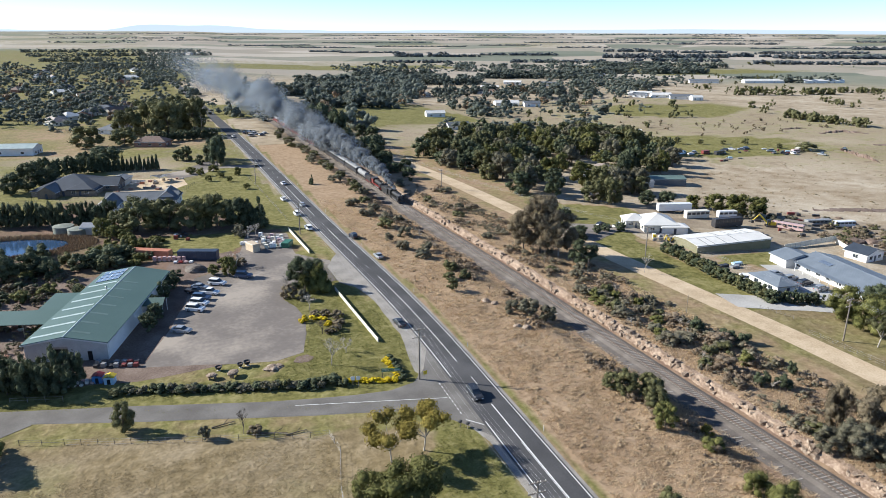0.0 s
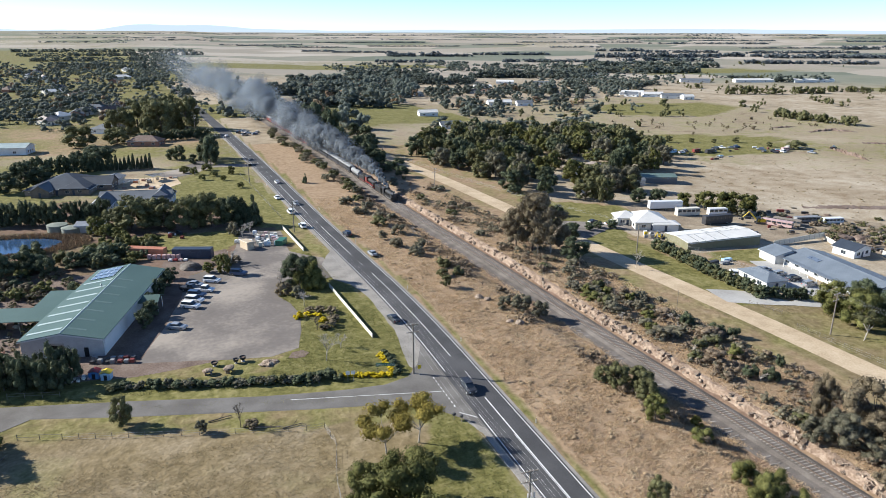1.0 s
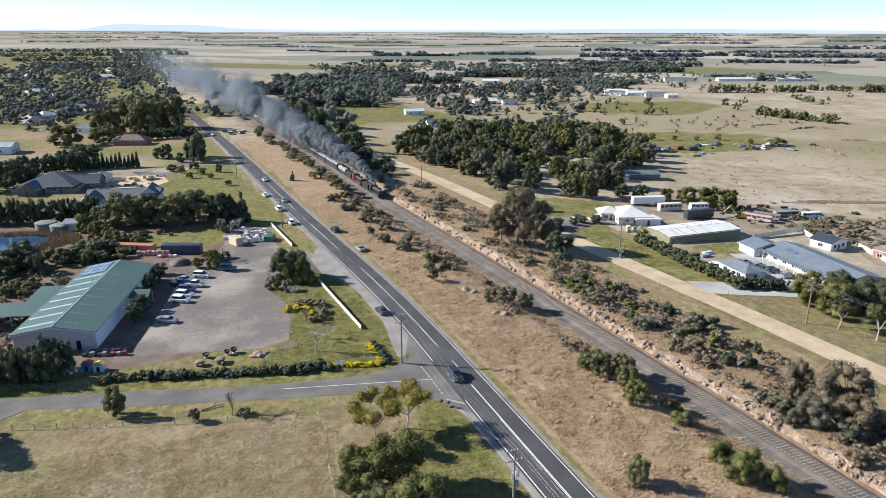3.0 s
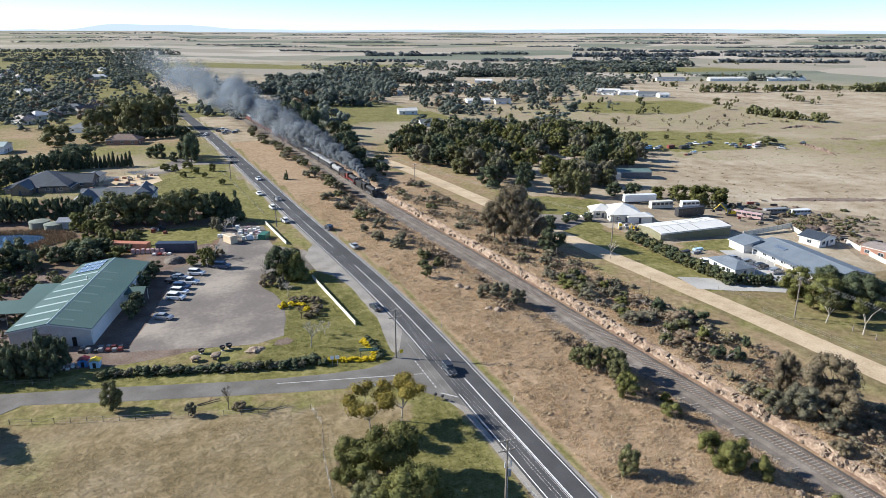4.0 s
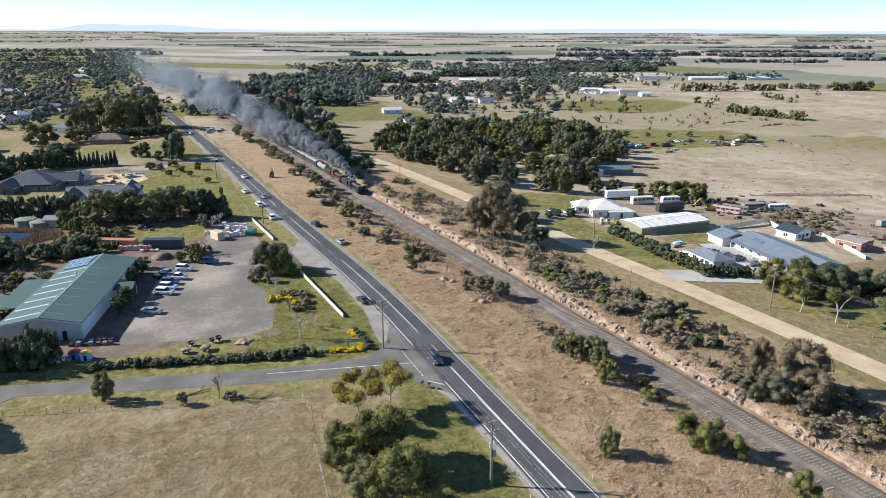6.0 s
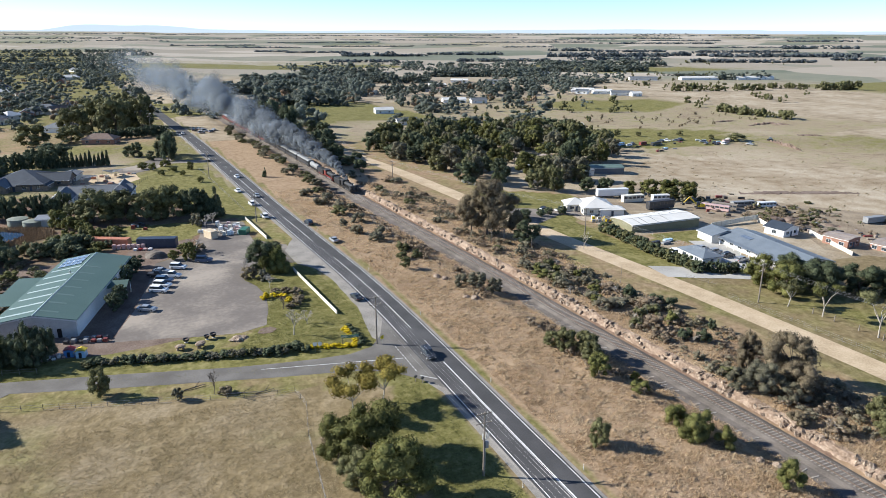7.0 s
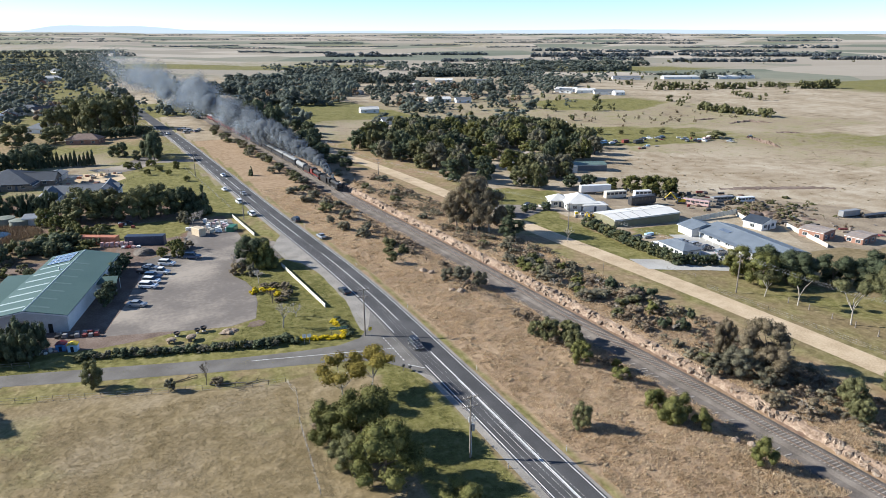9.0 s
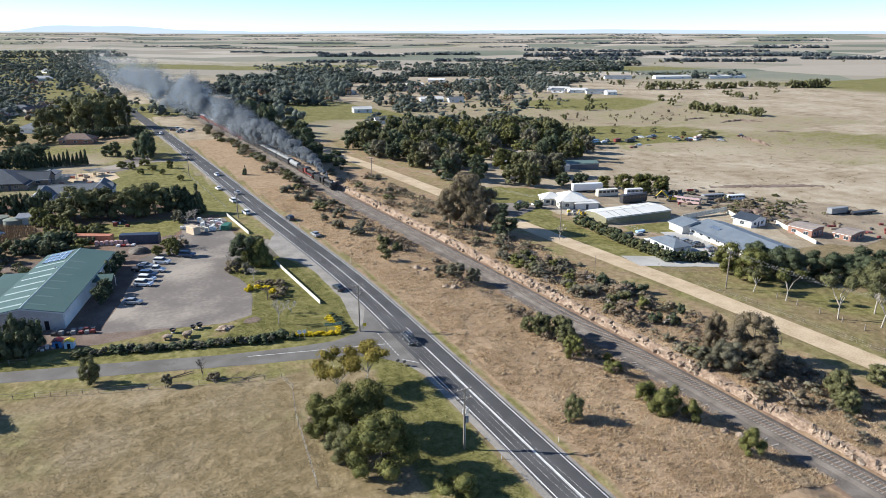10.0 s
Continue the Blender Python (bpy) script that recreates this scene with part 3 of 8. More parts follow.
def side_road():
    bm = bmesh.new()
    rows = [[bm.verts.new((x, lo + (hi - lo) * k, 0.075 if x > 35 or 0.0 < k < 1.0 else 0.004)) for k in (0.0, 0.06, 0.5, 0.94, 1.0)] for x, lo, hi in side_pts]
    for a, b in zip(rows, rows[1:]):
        for i in range(4):
            bm.faces.new((a[i], b[i], b[i + 1], a[i + 1]))
    me = bpy.data.meshes.new("side_road")
    bm.to_mesh(me)
    bm.free()
    me.materials.append(M["old_asphalt"])
    ob = tagged(new("side_road", me), "worn grey side road meeting the highway", "road", kind="structure")
    b2 = bmesh.new()
    rows = []
    for i in range(9):
        k = i / 8
        x, y = 13.0 + 27.2 * k, 112.6 - 6.7 * k
        rows.append([b2.verts.new((x, y + s, 0.083)) for s in (-0.07, 0.07)])
    for a, b in zip(rows, rows[1:]):
        b2.faces.new((a[0], b[0], b[1], a[1]))
    part("centre_line", b2, M["paint"], ob)
    for i in range(9):
        y = 111.6 - i * 1.4
        b3 = bmesh.new()
        b3.faces.new([b3.verts.new(p) for p in ((40.55, y, 0.084), (40.75, y, 0.084), (40.71, y - 0.6, 0.084), (40.51, y - 0.6, 0.084))])
        part("give_way_dash", b3, M["paint"], ob)
    b4 = bmesh.new()
    b4.faces.new([b4.verts.new(p) for p in ((40.6, 97.6, 0.085), (43.0, 95.0, 0.085), (43.1, 95.15, 0.085), (40.7, 97.75, 0.085))])
    part("edge_line", b4, M["paint"], ob)


side_road()
patch("track", [(-60, 118), (-47, 124), (-34, 124), (-31, 121.5), (-36, 118), (-44, 112), (-60, 104)], 0.055, M["old_asphalt"], "grey gravel turn-off from the side road", "track")
patch("yard", [(-14, 138), (2, 134), (12, 131.8), (18, 134), (21.5, 152), (20, 160), (18, 166), (20, 176), (26, 178), (31, 175), (35, 175), (35, 193), (31, 197), (26, 203), (27, 226), (14, 232), (11, 212), (6, 196), (-3, 190), (-6, 170), (-10, 152)], 0.03, M["gravel"], "wide grey gravel parking yard", "parking yard")
patch("yard_border", [(-40, 138), (-30, 134.5), (-14, 132), (-3, 133), (2, 134), (-10, 152), (-6, 170), (-3, 190), (8, 200), (8, 212), (-10, 206), (-12, 190), (-18, 160), (-22, 146)], 0.02, M["brown_dirt"], "brown bare earth round the warehouse", "dirt yard")
patch("nursery_ground", [(-80, 150), (-24, 138), (-20, 160), (-14, 182), (-22, 200), (-90, 205)], 0.012, M["brown_dirt"], "brown nursery ground beside the warehouse", "dirt yard")
patch("lay_by", [(33, 187), (36, 194.5), (40, 203), (41.2, 203), (41.5, 150), (40.8, 130), (39.9, 140), (39.4, 158), (37.4, 168), (33.8, 173)], 0.06, M["shoulder"], "pale gravel lay-by and yard entrance", "lay-by")
patch("side_gravel", [(37.6, 118), (40.6, 140), (43.2, 150), (43.2, 113), (40, 112)], 0.066, M["shoulder"], "worn gravel beside the junction", "road shoulder")
strip("dirt_road", spaced([(-60, 420, 5)]), lambda y: dirt_x(y) - (4.0 if y < 180 else 4.2), lambda y: dirt_x(y) + 4.0, 0.06, M["dirt_road"], "pale unsealed dirt road", "dirt road")
patch("driveway", [(128.5, 128), (129.6, 138), (139, 134), (146, 124), (154, 126), (158, 140), (162, 156), (176, 152), (160, 126), (152, 118), (140, 123)], 0.07, M["pale_concrete"], "pale concrete driveway and parking of the clinic", "driveway")
patch("house_drive", [(121, 206), (127, 214), (150, 206), (160, 196), (156, 190), (140, 200), (124, 190)], 0.06, M["gravel"], "grey gravel house driveway", "driveway")
patch("salvage_yard", [(158, 205), (168, 232), (205, 235), (240, 200), (270, 160), (262, 128), (215, 118), (200, 134), (212, 152), (208, 172), (186, 172), (186, 192)], 0.05, M["dry_dirt"], "brown rutted ground of a salvage yard", "dirt yard")
patch("club_parking", [(-6, 352), (4, 372), (14, 372), (10, 352), (2, 338), (-10, 330), (-16, 345)], 0.04, M["gravel"], "grey gravel parking beside a lawn", "parking yard")
patch("club_drive", [(10, 352), (14, 360), (36, 352), (36, 346)], 0.05, M["gravel"], "grey gravel drive to the highway", "driveway")

# ---- railway ----
strip("ballast_bed", spaced([(-60, 20, 5), (20, 260, 1.5), (260, 600, 5)]), lambda y: rail_x(y) - 5.2 + 0.9 * noise.noise((y / 7, 0, 3)) + 0.6 * noise.noise((y / 2.5, 4, 0)), lambda y: rail_x(y) + 2.6, 0.05, M["ballast"], "grey stone ballast of the railway", "railway bed")


def ballast_ridge():
    bm = bmesh.new()
    rows = []
    for y in spaced([(-60, 620, 5)]):
        c, z = rail_x(y), ground_z(rail_x(y), y)
        rows.append([bm.verts.new((c + u, y, z + h)) for u, h in ((-2.6, 0.06), (-1.7, 0.32), (1.7, 0.32), (2.6, 0.06))])
    for a, b in zip(rows, rows[1:]):
        for i in range(3):
            bm.faces.new((a[i], a[i + 1], b[i + 1], b[i]))
    me = bpy.data.meshes.new("track_ballast")
    bm.to_mesh(me)
    bm.free()
    me.materials.append(M["ballast"])
    return tagged(new("track_ballast", me), "raised ballast ridge carrying the single track", "railway bed", kind="structure")


ballast_ridge()
track = thing("railway_track", rail_x(100), 100, 0.0, label="single railway track of steel rails on concrete sleepers", category="railway track")
for s in (-0.84, 0.84):
    bm = bmesh.new()
    secs = []
    for y in spaced([(-60, 620, 5)]):
        c, z = rail_x(y) + s, ground_z(rail_x(y), y) + 0.355
        secs.append([(c + u - rail_x(100), y - 100, z + h) for u, h in ((-0.07, 0), (0.07, 0), (0.04, 0.16), (-0.04, 0.16))])
    part("rail", sweep(bm, secs), M["rail"], track)

# ---- buildings ----
def gable_roof(bm, L, W, z0, rise, over=0.5, thick=0.12, ridge_along='y'):
    """Two sloping slabs with thickness over a plan W wide (x) and L long (y), or turned."""
    for s in (-1, 1):
        lo, hi = Vector((s * (W / 2 + over), 0, z0 - over * rise / (W / 2))), Vector((0, 0, z0 + rise))
        ys = (-L / 2 - over, L / 2 + over)
        q = [(lo.x, ys[0], lo.z), (hi.x, ys[0], hi.z), (hi.x, ys[1], hi.z), (lo.x, ys[1], lo.z)]
        vs = [bm.verts.new((x, y, z + t)) for t in (0, thick) for x, y, z in q]
        for f in ((0, 1, 2, 3), (7, 6, 5, 4), (0, 4, 5, 1), (1, 5, 6, 2), (2, 6, 7, 3), (3, 7, 4, 0)):
            bm.faces.new([vs[i] for i in f])
    bmesh.ops.recalc_face_normals(bm, faces=bm.faces)
    if ridge_along == 'x':
        bmesh.ops.rotate(bm, verts=bm.verts, cent=(0, 0, 0), matrix=Matrix.Rotation(math.pi / 2, 3, 'Z'))
    return bm


def hip_roof(bm, L, W, z0, rise, over=0.6, thick=0.12):
    """Hipped roof over a plan W (x) by L (y), ridge along the longer side."""
    a, b = W / 2 + over, L / 2 + over
    zz = z0 - 0.12
    if L >= W:
        r = [(0, -(b - a) if b > a else 0, z0 + rise), (0, (b - a) if b > a else 0, z0 + rise)]
    else:
        r = [(-(a - b), 0, z0 + rise), ((a - b), 0, z0 + rise)]
    base = [(-a, -b, zz), (a, -b, zz), (a, b, zz), (-a, b, zz)]
    vb, vt = [bm.verts.new(p) for p in base], [bm.verts.new((x, y, z + thick)) for x, y, z in base]
    vr = [bm.verts.new((x, y, z + thick)) for x, y, z in r]
    if L >= W:
        tops = ((0, 1, 'r0'), (1, 2, 'r1', 'r0'), (2, 3, 'r1'), (3, 0, 'r0', 'r1'))
    else:
        tops = ((0, 1, 'r1', 'r0'), (1, 2, 'r1'), (2, 3, 'r0', 'r1'), (3, 0, 'r0'))
    for t in tops:
        bm.faces.new([vr[int(i[1])] if isinstance(i, str) else vt[i] for i in t])
    bm.faces.new(vb[::-1])
    for i in range(4):
        bm.faces.new((vb[i], vb[(i + 1) % 4], vt[(i + 1) % 4], vt[i]))
    bmesh.ops.recalc_face_normals(bm, faces=bm.faces)
    return bm


def window(parent, x, y, z, w, h, face):
    """A framed window on the wall that looks along face: 'x', '-x', 'y' or '-y'."""
    s = -1 if face[0] == '-' else 1
    rot = {'y': 180.0, '-y': 0.0, 'x': 90.0, '-x': -90.0}[face]
    m = pose(x, y, z, 0, 0, rot)
    bm = bmesh.new()
    for b in ((-w / 2 - 0.06, w / 2 + 0.06, -0.05, 0.03, -0.08, 0.0), (-w / 2 - 0.06, w / 2 + 0.06, -0.05, 0.03, h, h + 0.07), (-w / 2 - 0.06, -w / 2, -0.05, 0.03, 0, h), (w / 2, w / 2 + 0.06, -0.05, 0.03, 0, h), (-0.025, 0.025, -0.04, 0.03, 0, h)):
        box(bm, *b)
    fr = part("window", bm, M["white"], parent)
    fr.matrix_basis = m
    part("pane", boxed(-w / 2, w / 2, -0.02, 0.02, 0, h), M["glass"], fr)
    return fr


def building(name, x, y, L, W, H, rise, rz, roof, wall, form="gable", label="", category="house", wins=4, z=None, over=0.5, group="", door=True):
    """A plain building: walls with a gable or hipped roof, framed windows, a door and gutters. L along local y."""
    ob = thing(name, x, y, z, rz, label, category, group)
    bm = bmesh.new()
    if form == "gable":
        secs = []
        for yy in (-L / 2, L / 2):
            secs.append([(-W / 2, yy, -1.2), (W / 2, yy, -1.2), (W / 2, yy, H), (0, yy, H + rise), (-W / 2, yy, H)])
        sweep(bm, secs)
        part("wall", bm, wall, ob)
        part("roof", gable_roof(bmesh.new(), L, W, H + 0.02, rise, over), roof, ob)
        rb = bmesh.new()
        sweep(rb, [[(-0.25, yy, H + rise + 0.10), (0.25, yy, H + rise + 0.10), (0, yy, H + rise + 0.24)] for yy in (-L / 2 - over, L / 2 + over)])
        part("ridge_cap", rb, roof, ob)
    else:
        part("wall", box(bm, -W / 2, W / 2, -L / 2, L / 2, -1.2, H), wall, ob)
        part("roof", hip_roof(bmesh.new(), L, W, H + 0.02, rise, over), roof, ob)
    for s in (-1, 1):
        part("gutter", boxed(s * (W / 2 + over) - 0.07, s * (W / 2 + over) + 0.07, -L / 2 - over, L / 2 + over, H - 0.32, H - 0.16), M["white"], ob)
    for i in range(wins):
        yy = -L / 2 + (i + 0.5) * L / max(1, wins)
        for s, f in ((-1, '-x'), (1, 'x')):
            if H > 2.2:
                window(ob, s * (W / 2 + 0.02), yy, 1.0, min(1.6, L / wins * 0.5), 1.1, f)
    for i in range(2 if W > 7 and wins else 0):
        window(ob, -W / 4 + i * W / 2, -L / 2 - 0.02, 1.0, 1.5, 1.1, '-y')
    if door:
        part("door", boxed(-0.45, 0.45, -L / 2 - 0.05, -L / 2 + 0.02, 0.0, 2.05), M["navy"], ob)
    return ob


# the green-roofed warehouse
def warehouse():
    L, W, H, R = 43.4, 16.4, 4.0, 1.5
    ob = thing("warehouse", -23.0, 167.4, 0.0, -14.8, "long white warehouse with a green ribbed metal roof", "warehouse")
    bm = bmesh.new()
    door_w = 4.0
    # front wall round the big door opening, side walls and back, each with thickness
    def slab(b, outline, y0, y1):
        lo, hi = [b.verts.new((x, y0, z)) for x, z in outline], [b.verts.new((x, y1, z)) for x, z in outline]
        n = len(outline)
        b.faces.new(lo)
        b.faces.new(hi[::-1])
        for i in range(n):
            b.faces.new((lo[i], hi[i], hi[(i + 1) % n], lo[(i + 1) % n]))
    d0 = -3.6
    zr = lambda x: H + R * (1 - abs(x) / (W / 2))
    slab(bm, [(-W / 2, -0.3), (d0, -0.3), (d0, zr(d0)), (-W / 2, H)], -L / 2, -L / 2 + 0.2)
    slab(bm, [(d0, 3.2), (d0 + door_w, 3.2), (d0 + door_w, zr(d0 + door_w)), (0, H + R), (d0, zr(d0))], -L / 2, -L / 2 + 0.2)
    slab(bm, [(d0 + door_w, -0.3), (W / 2, -0.3), (W / 2, H), (d0 + door_w, zr(d0 + door_w))], -L / 2, -L / 2 + 0.2)
    bmesh.ops.recalc_face_normals(bm, faces=bm.faces)
    part("front_wall", bm, M["grey_wall"], ob)
    bm = bmesh.new()
    slab(bm, [(-W / 2, -0.3), (W / 2, -0.3), (W / 2, H), (0, H + R), (-W / 2, H)], L / 2 - 0.2, L / 2)
    bmesh.ops.recalc_face_normals(bm, faces=bm.faces)
    part("back_wall", bm, M["grey_wall"], ob)
    for s in (-1, 1):
        part("side_wall", boxed(s * W / 2 - 0.1 - s * 0.1, s * W / 2 + 0.1 - s * 0.1, -L / 2 + 0.2, L / 2 - 0.2, -0.3, H), M["white"], ob)
    roof = part("roof", gable_roof(bmesh.new(), L, W, H + 0.03, R, 0.45, 0.14), M["green_roof"], ob)
    rb = bmesh.new()
    sweep(rb, [[(-0.22, yy, H + R + 0.15), (0.22, yy, H + R + 0.15), (0, yy, H + R + 0.26)] for yy in (-L / 2 - 0.5, L / 2 + 0.5)])
    part("ridge_cap", rb, M["skylight"], ob, "pale metal ridge cap")
    slope = math.degrees(math.atan2(R, W / 2))
    for i in range(7):
        yy = -L / 2 + 2.6 + i * 5.0
        sk = part("skylight", boxed(-W / 2 + 0.2, -0.7, yy - 0.42, yy + 0.42, 0, 0.03), M["skylight"], roof, "pale translucent roof strip")
        sk.matrix_basis = Matrix.Translation((0, 0, H + R + 0.185)) @ Matrix.Rotation(radians(-slope), 4, 'Y')
        s2 = part("skylight", boxed(0.5, 4.2, yy - 0.35, yy + 0.35, 0, 0.012), M["faded_green"], roof)
        s2.matrix_basis = Matrix.Translation((0, 0, H + R + 0.185)) @ Matrix.Rotation(radians(slope), 4, 'Y')
    for i in range(3):
        sp = part("solar_panel", boxed(-7.2, -1.4, 13.2 + i * 2.7, 15.5 + i * 2.7, 0.06, 0.14), M["solar"], ob, "blue-grey solar panel on the roof")
        sp.matrix_basis = Matrix.Translation((0, 0, H + R + 0.185)) @ Matrix.Rotation(radians(-slope), 4, 'Y')
        fr = bmesh.new()
        for k in range(5):
            box(fr, -7.2 + k * 1.45 - 0.03, -7.2 + k * 1.45 + 0.03, 13.15 + i * 2.7, 15.55 + i * 2.7, 0.13, 0.16)
        f = part("panel_frame", fr, M["white"], sp)
    vb = bmesh.new()
    rod(vb, (-1.6, 6.0, H + R - 0.4), (-1.6, 6.0, H + R + 0.5), 0.16, 0.16, 10)
    rod(vb, (-1.6, 6.0, H + R + 0.45), (-1.6, 6.0, H + R + 0.62), 0.28, 0.1, 10)
    part("vent", vb, M["steel"], ob)
    for s in (-1, 1):
        part("gutter", boxed(s * (W / 2 + 0.46) - 0.08, s * (W / 2 + 0.46) + 0.08, -L / 2 - 0.4, L / 2 + 0.4, H - 0.28, H - 0.1), M["white"], ob)
        for yy in (-L / 2 + 0.5, 0, L / 2 - 0.5):
            p = bmesh.new()
            rod(p, (s * (W / 2 + 0.1), yy, 0), (s * (W / 2 + 0.1), yy, H - 0.1), 0.06, 0.06, 8)
            part("downpipe", p, M["white"], ob)
    part("barge_board", sweep(bmesh.new(), [[(x, y0, z + dz) for (x, z) in ((-W / 2 - 0.45, H - 0.06), (0, H + R + 0.02), (W / 2 + 0.45, H - 0.06)) for dz in (0,)] + [(x, y0, z - 0.28) for (x, z) in ((W / 2 + 0.45, H - 0.06), (0, H + R + 0.02), (-W / 2 - 0.45, H - 0.06))] for y0 in (-L / 2 - 0.5, -L / 2 - 0.44)]), M["white"], ob)
    part("roller_door", boxed(d0 + 0.05, d0 + door_w - 0.05, -L / 2 + 0.25, -L / 2 + 0.35, 2.6, 3.3), M["steel"], ob, "rolled-up metal door")
    part("floor_slab", boxed(-W / 2 + 0.1, W / 2 - 0.1, -L / 2 + 0.1, L / 2 - 0.1, -0.2, 0.06), M["concrete"], ob)
    dr = part("side_door", boxed(4.2, 5.1, -L / 2 - 0.05, -L / 2 + 0.02, 0.0, 2.1), M["dark"], ob, "dark personnel door")
    # entrance porch on the yard side
    pr = part("porch_roof", gable_roof(bmesh.new(), 4.4, 4.6, 2.9, 1.0, 0.3, 0.1, 'x'), M["green_roof"], ob, "small green gabled porch")
    pr.matrix_basis = pose(W / 2 + 2.2, 3.0, 0)
    for yy in (1.2, 4.8):
        p = bmesh.new()
        rod(p, (W / 2 + 4.3, yy, 0), (W / 2 + 4.3, yy, 2.9), 0.08, 0.08, 8)
        part("porch_post", p, M["white"], ob)
    # open canopy on the nursery side
    for n, (x0, x1, y0, y1) in enumerate(((-31.0, -8.4, -9.6, -2.6), (-14.6, -8.4, -2.55, 8.2))):
        bmr = bmesh.new()
        vs = [bmr.verts.new(p) for p in ((x0, y0, 3.2), (x1, y0, 3.2), (x1, y1, 3.75), (x0, y1, 3.75), (x0, y0, 3.32), (x1, y0, 3.32), (x1, y1, 3.87), (x0, y1, 3.87))]
        for f in ((3, 2, 1, 0), (4, 5, 6, 7), (0, 1, 5, 4), (1, 2, 6, 5), (2, 3, 7, 6), (3, 0, 4, 7)):
            bmr.faces.new([vs[i] for i in f])
        part("canopy", bmr, M["green_roof"], ob, "green metal canopy roof")
        for px in [x0 + 0.4 + k * (x1 - x0 - 0.8) / 4 for k in range(5)]:
            p = bmesh.new()
            rod(p, (px, y0 + 0.3, 0), (px, y0 + 0.3, 3.25), 0.07, 0.07, 6)
            part("canopy_post", p, M["steel"], ob)
    return ob


warehouse()
# buildings on the railway side
shed = building("shed", 165.4, 176.6, 29.4, 12.4, 3.0, 0.6, 88, M["white_roof"], M["olive_wall"], "gable", "long olive metal shed with a pale roof", "shed", 0, -4.3, 0.15, door=False)
for yy in (-10.6, -7.9, -3.4, 1.6):
    for s_ in (-1, 1):
        seam = part("roof_seam", boxed(0.1, 6.2, yy - 0.07, yy + 0.07, 0.0, 0.05), M["slate_roof"], shed, "dark roof seam")
        seam.matrix_basis = Matrix.Translation((0, 0, 3.77)) @ Matrix.Rotation(math.pi if s_ < 0 else 0.0, 4, 'Z') @ Matrix.Rotation(math.atan2(0.6, 6.2), 4, 'Y')
part("end_tank", rod(bmesh.new(), (2.0, -16.2, -0.2), (2.0, -16.2, 2.3), 1.2, 1.2, 18), M["steel"], shed, "galvanised tank at the shed's end")
building("house", 156.5, 201.2, 13.5, 12.0, 3.0, 2.6, -20, M["white_roof"], M["cream"], "hip", "white weatherboard house with a pale hipped roof", "house", 3, -3.8)
building("house_wing", 150.6, 206.2, 7.0, 7.5, 2.8, 1.8, -20, M["white_roof"], M["cream"], "hip", "low white wing of the house with hipped roof", "house", 2, -3.6)
building("verandah", 159.2, 194.6, 5.0, 9.0, 2.6, 0.9, -20, M["white_roof"], M["white"], "hip", "white verandah in front of the house", "verandah", 0, -3.9)
clinic = building("clinic", 176.0, 134.0, 33.0, 14.5, 2.8, 1.7, -8, M["blue_roof"], M["white"], "gable", "long white clinic with blue-grey metal roof", "clinic", 8, -4.5)
for i in range(4):
    panel = part("solar_panel", boxed(-4.3, -2.6, 6.0 + i * 1.15, 7.05 + i * 1.15, 0.05, 0.1), M["solar"], clinic, "dark solar panel on the roof")
    panel.matrix_basis = Matrix.Translation((0, 0, 4.7)) @ Matrix.Rotation(-math.atan2(1.7, 7.25), 4, 'Y')
building("clinic_wing", 173.4, 154.2, 7.6, 10.6, 2.8, 1.3, -8, M["blue_roof"], M["grey_wall"], "gable", "grey wing of the clinic with a gabled roof", "clinic", 0, -4.4, 0.4, door=False)
building("carport", 149.2, 137.6, 11.4, 6.8, 2.7, 1.3, -5, M["blue_roof"], M["white"], "hip", "small white outbuilding with blue-grey hipped roof", "outbuilding", 2, -3.4)
building("garage", 203.0, 153.6, 7.4, 9.0, 2.9, 1.3, 8, M["navy_roof"], M["white"], "gable", "white garage with dark navy gabled roof", "garage", 1, -5.8)
building("workshop", 212.0, 137.0, 8.5, 8.0, 3.2, 0.25, 10, M["rust_roof"], M["brick"], "gable", "orange brick workshop with a flat rusted roof", "workshop", 2, -6.2, 0.2)
building("brick_store", 222.5, 128.0, 6.0, 10.0, 2.8, 0.25, 10, M["rust_roof"], M["brick"], "gable", "low orange brick store with rusted roof", "workshop", 2, -6.9, 0.2)
building("farm_shed", 214.0, 273.0, 19.0, 9.5, 3.2, 0.8, 70, M["faded_green"], M["slate_roof"], "gable", "blue-grey metal farm shed in dry grass", "shed", 0, -6.2, 0.2, door=False)
building("farm_annex", 201.5, 268.5, 5.0, 5.0, 2.8, 0.5, 70, M["slate_roof"], M["grey_wall"], "gable", "small grey lean-to beside the farm shed", "shed", 0, -5.7, 0.2)
building("grove_house", 196.0, 300.0, 14.0, 11.0, 3.0, 2.6, 30, M["rust_roof"], M["cream"], "hip", "old house with a rusted hipped roof", "house", 2)
# club and houses across the highway
# the centre's walls are dark timber, standing in for shade under a verandah
building("childcare_centre", -48.8, 323.0, 25.0, 25.0, 2.3, 4.6, -14, M["navy_roof"], M["wood"], "hip", "low building with a broad navy hipped roof", "centre", 4)
building("childcare_porch", -44.5, 313.0, 8.0, 10.0, 2.8, 1.6, -14, M["navy_roof"], M["wood"], "hip", "navy-roofed entrance of the low building", "porch", 1)
building("childcare_wing", -38.5, 321.0, 16.0, 9.0, 2.6, 2.6, 76, M["navy_roof"], M["wood"], "gable", "navy-roofed gabled wing of the low building", "centre", 2)
building("childcare_gable", -56.5, 312.5, 9.0, 7.0, 2.6, 2.2, -14, M["slate_roof"], M["wood"], "gable", "small grey gabled wing of the low building", "centre", 1)
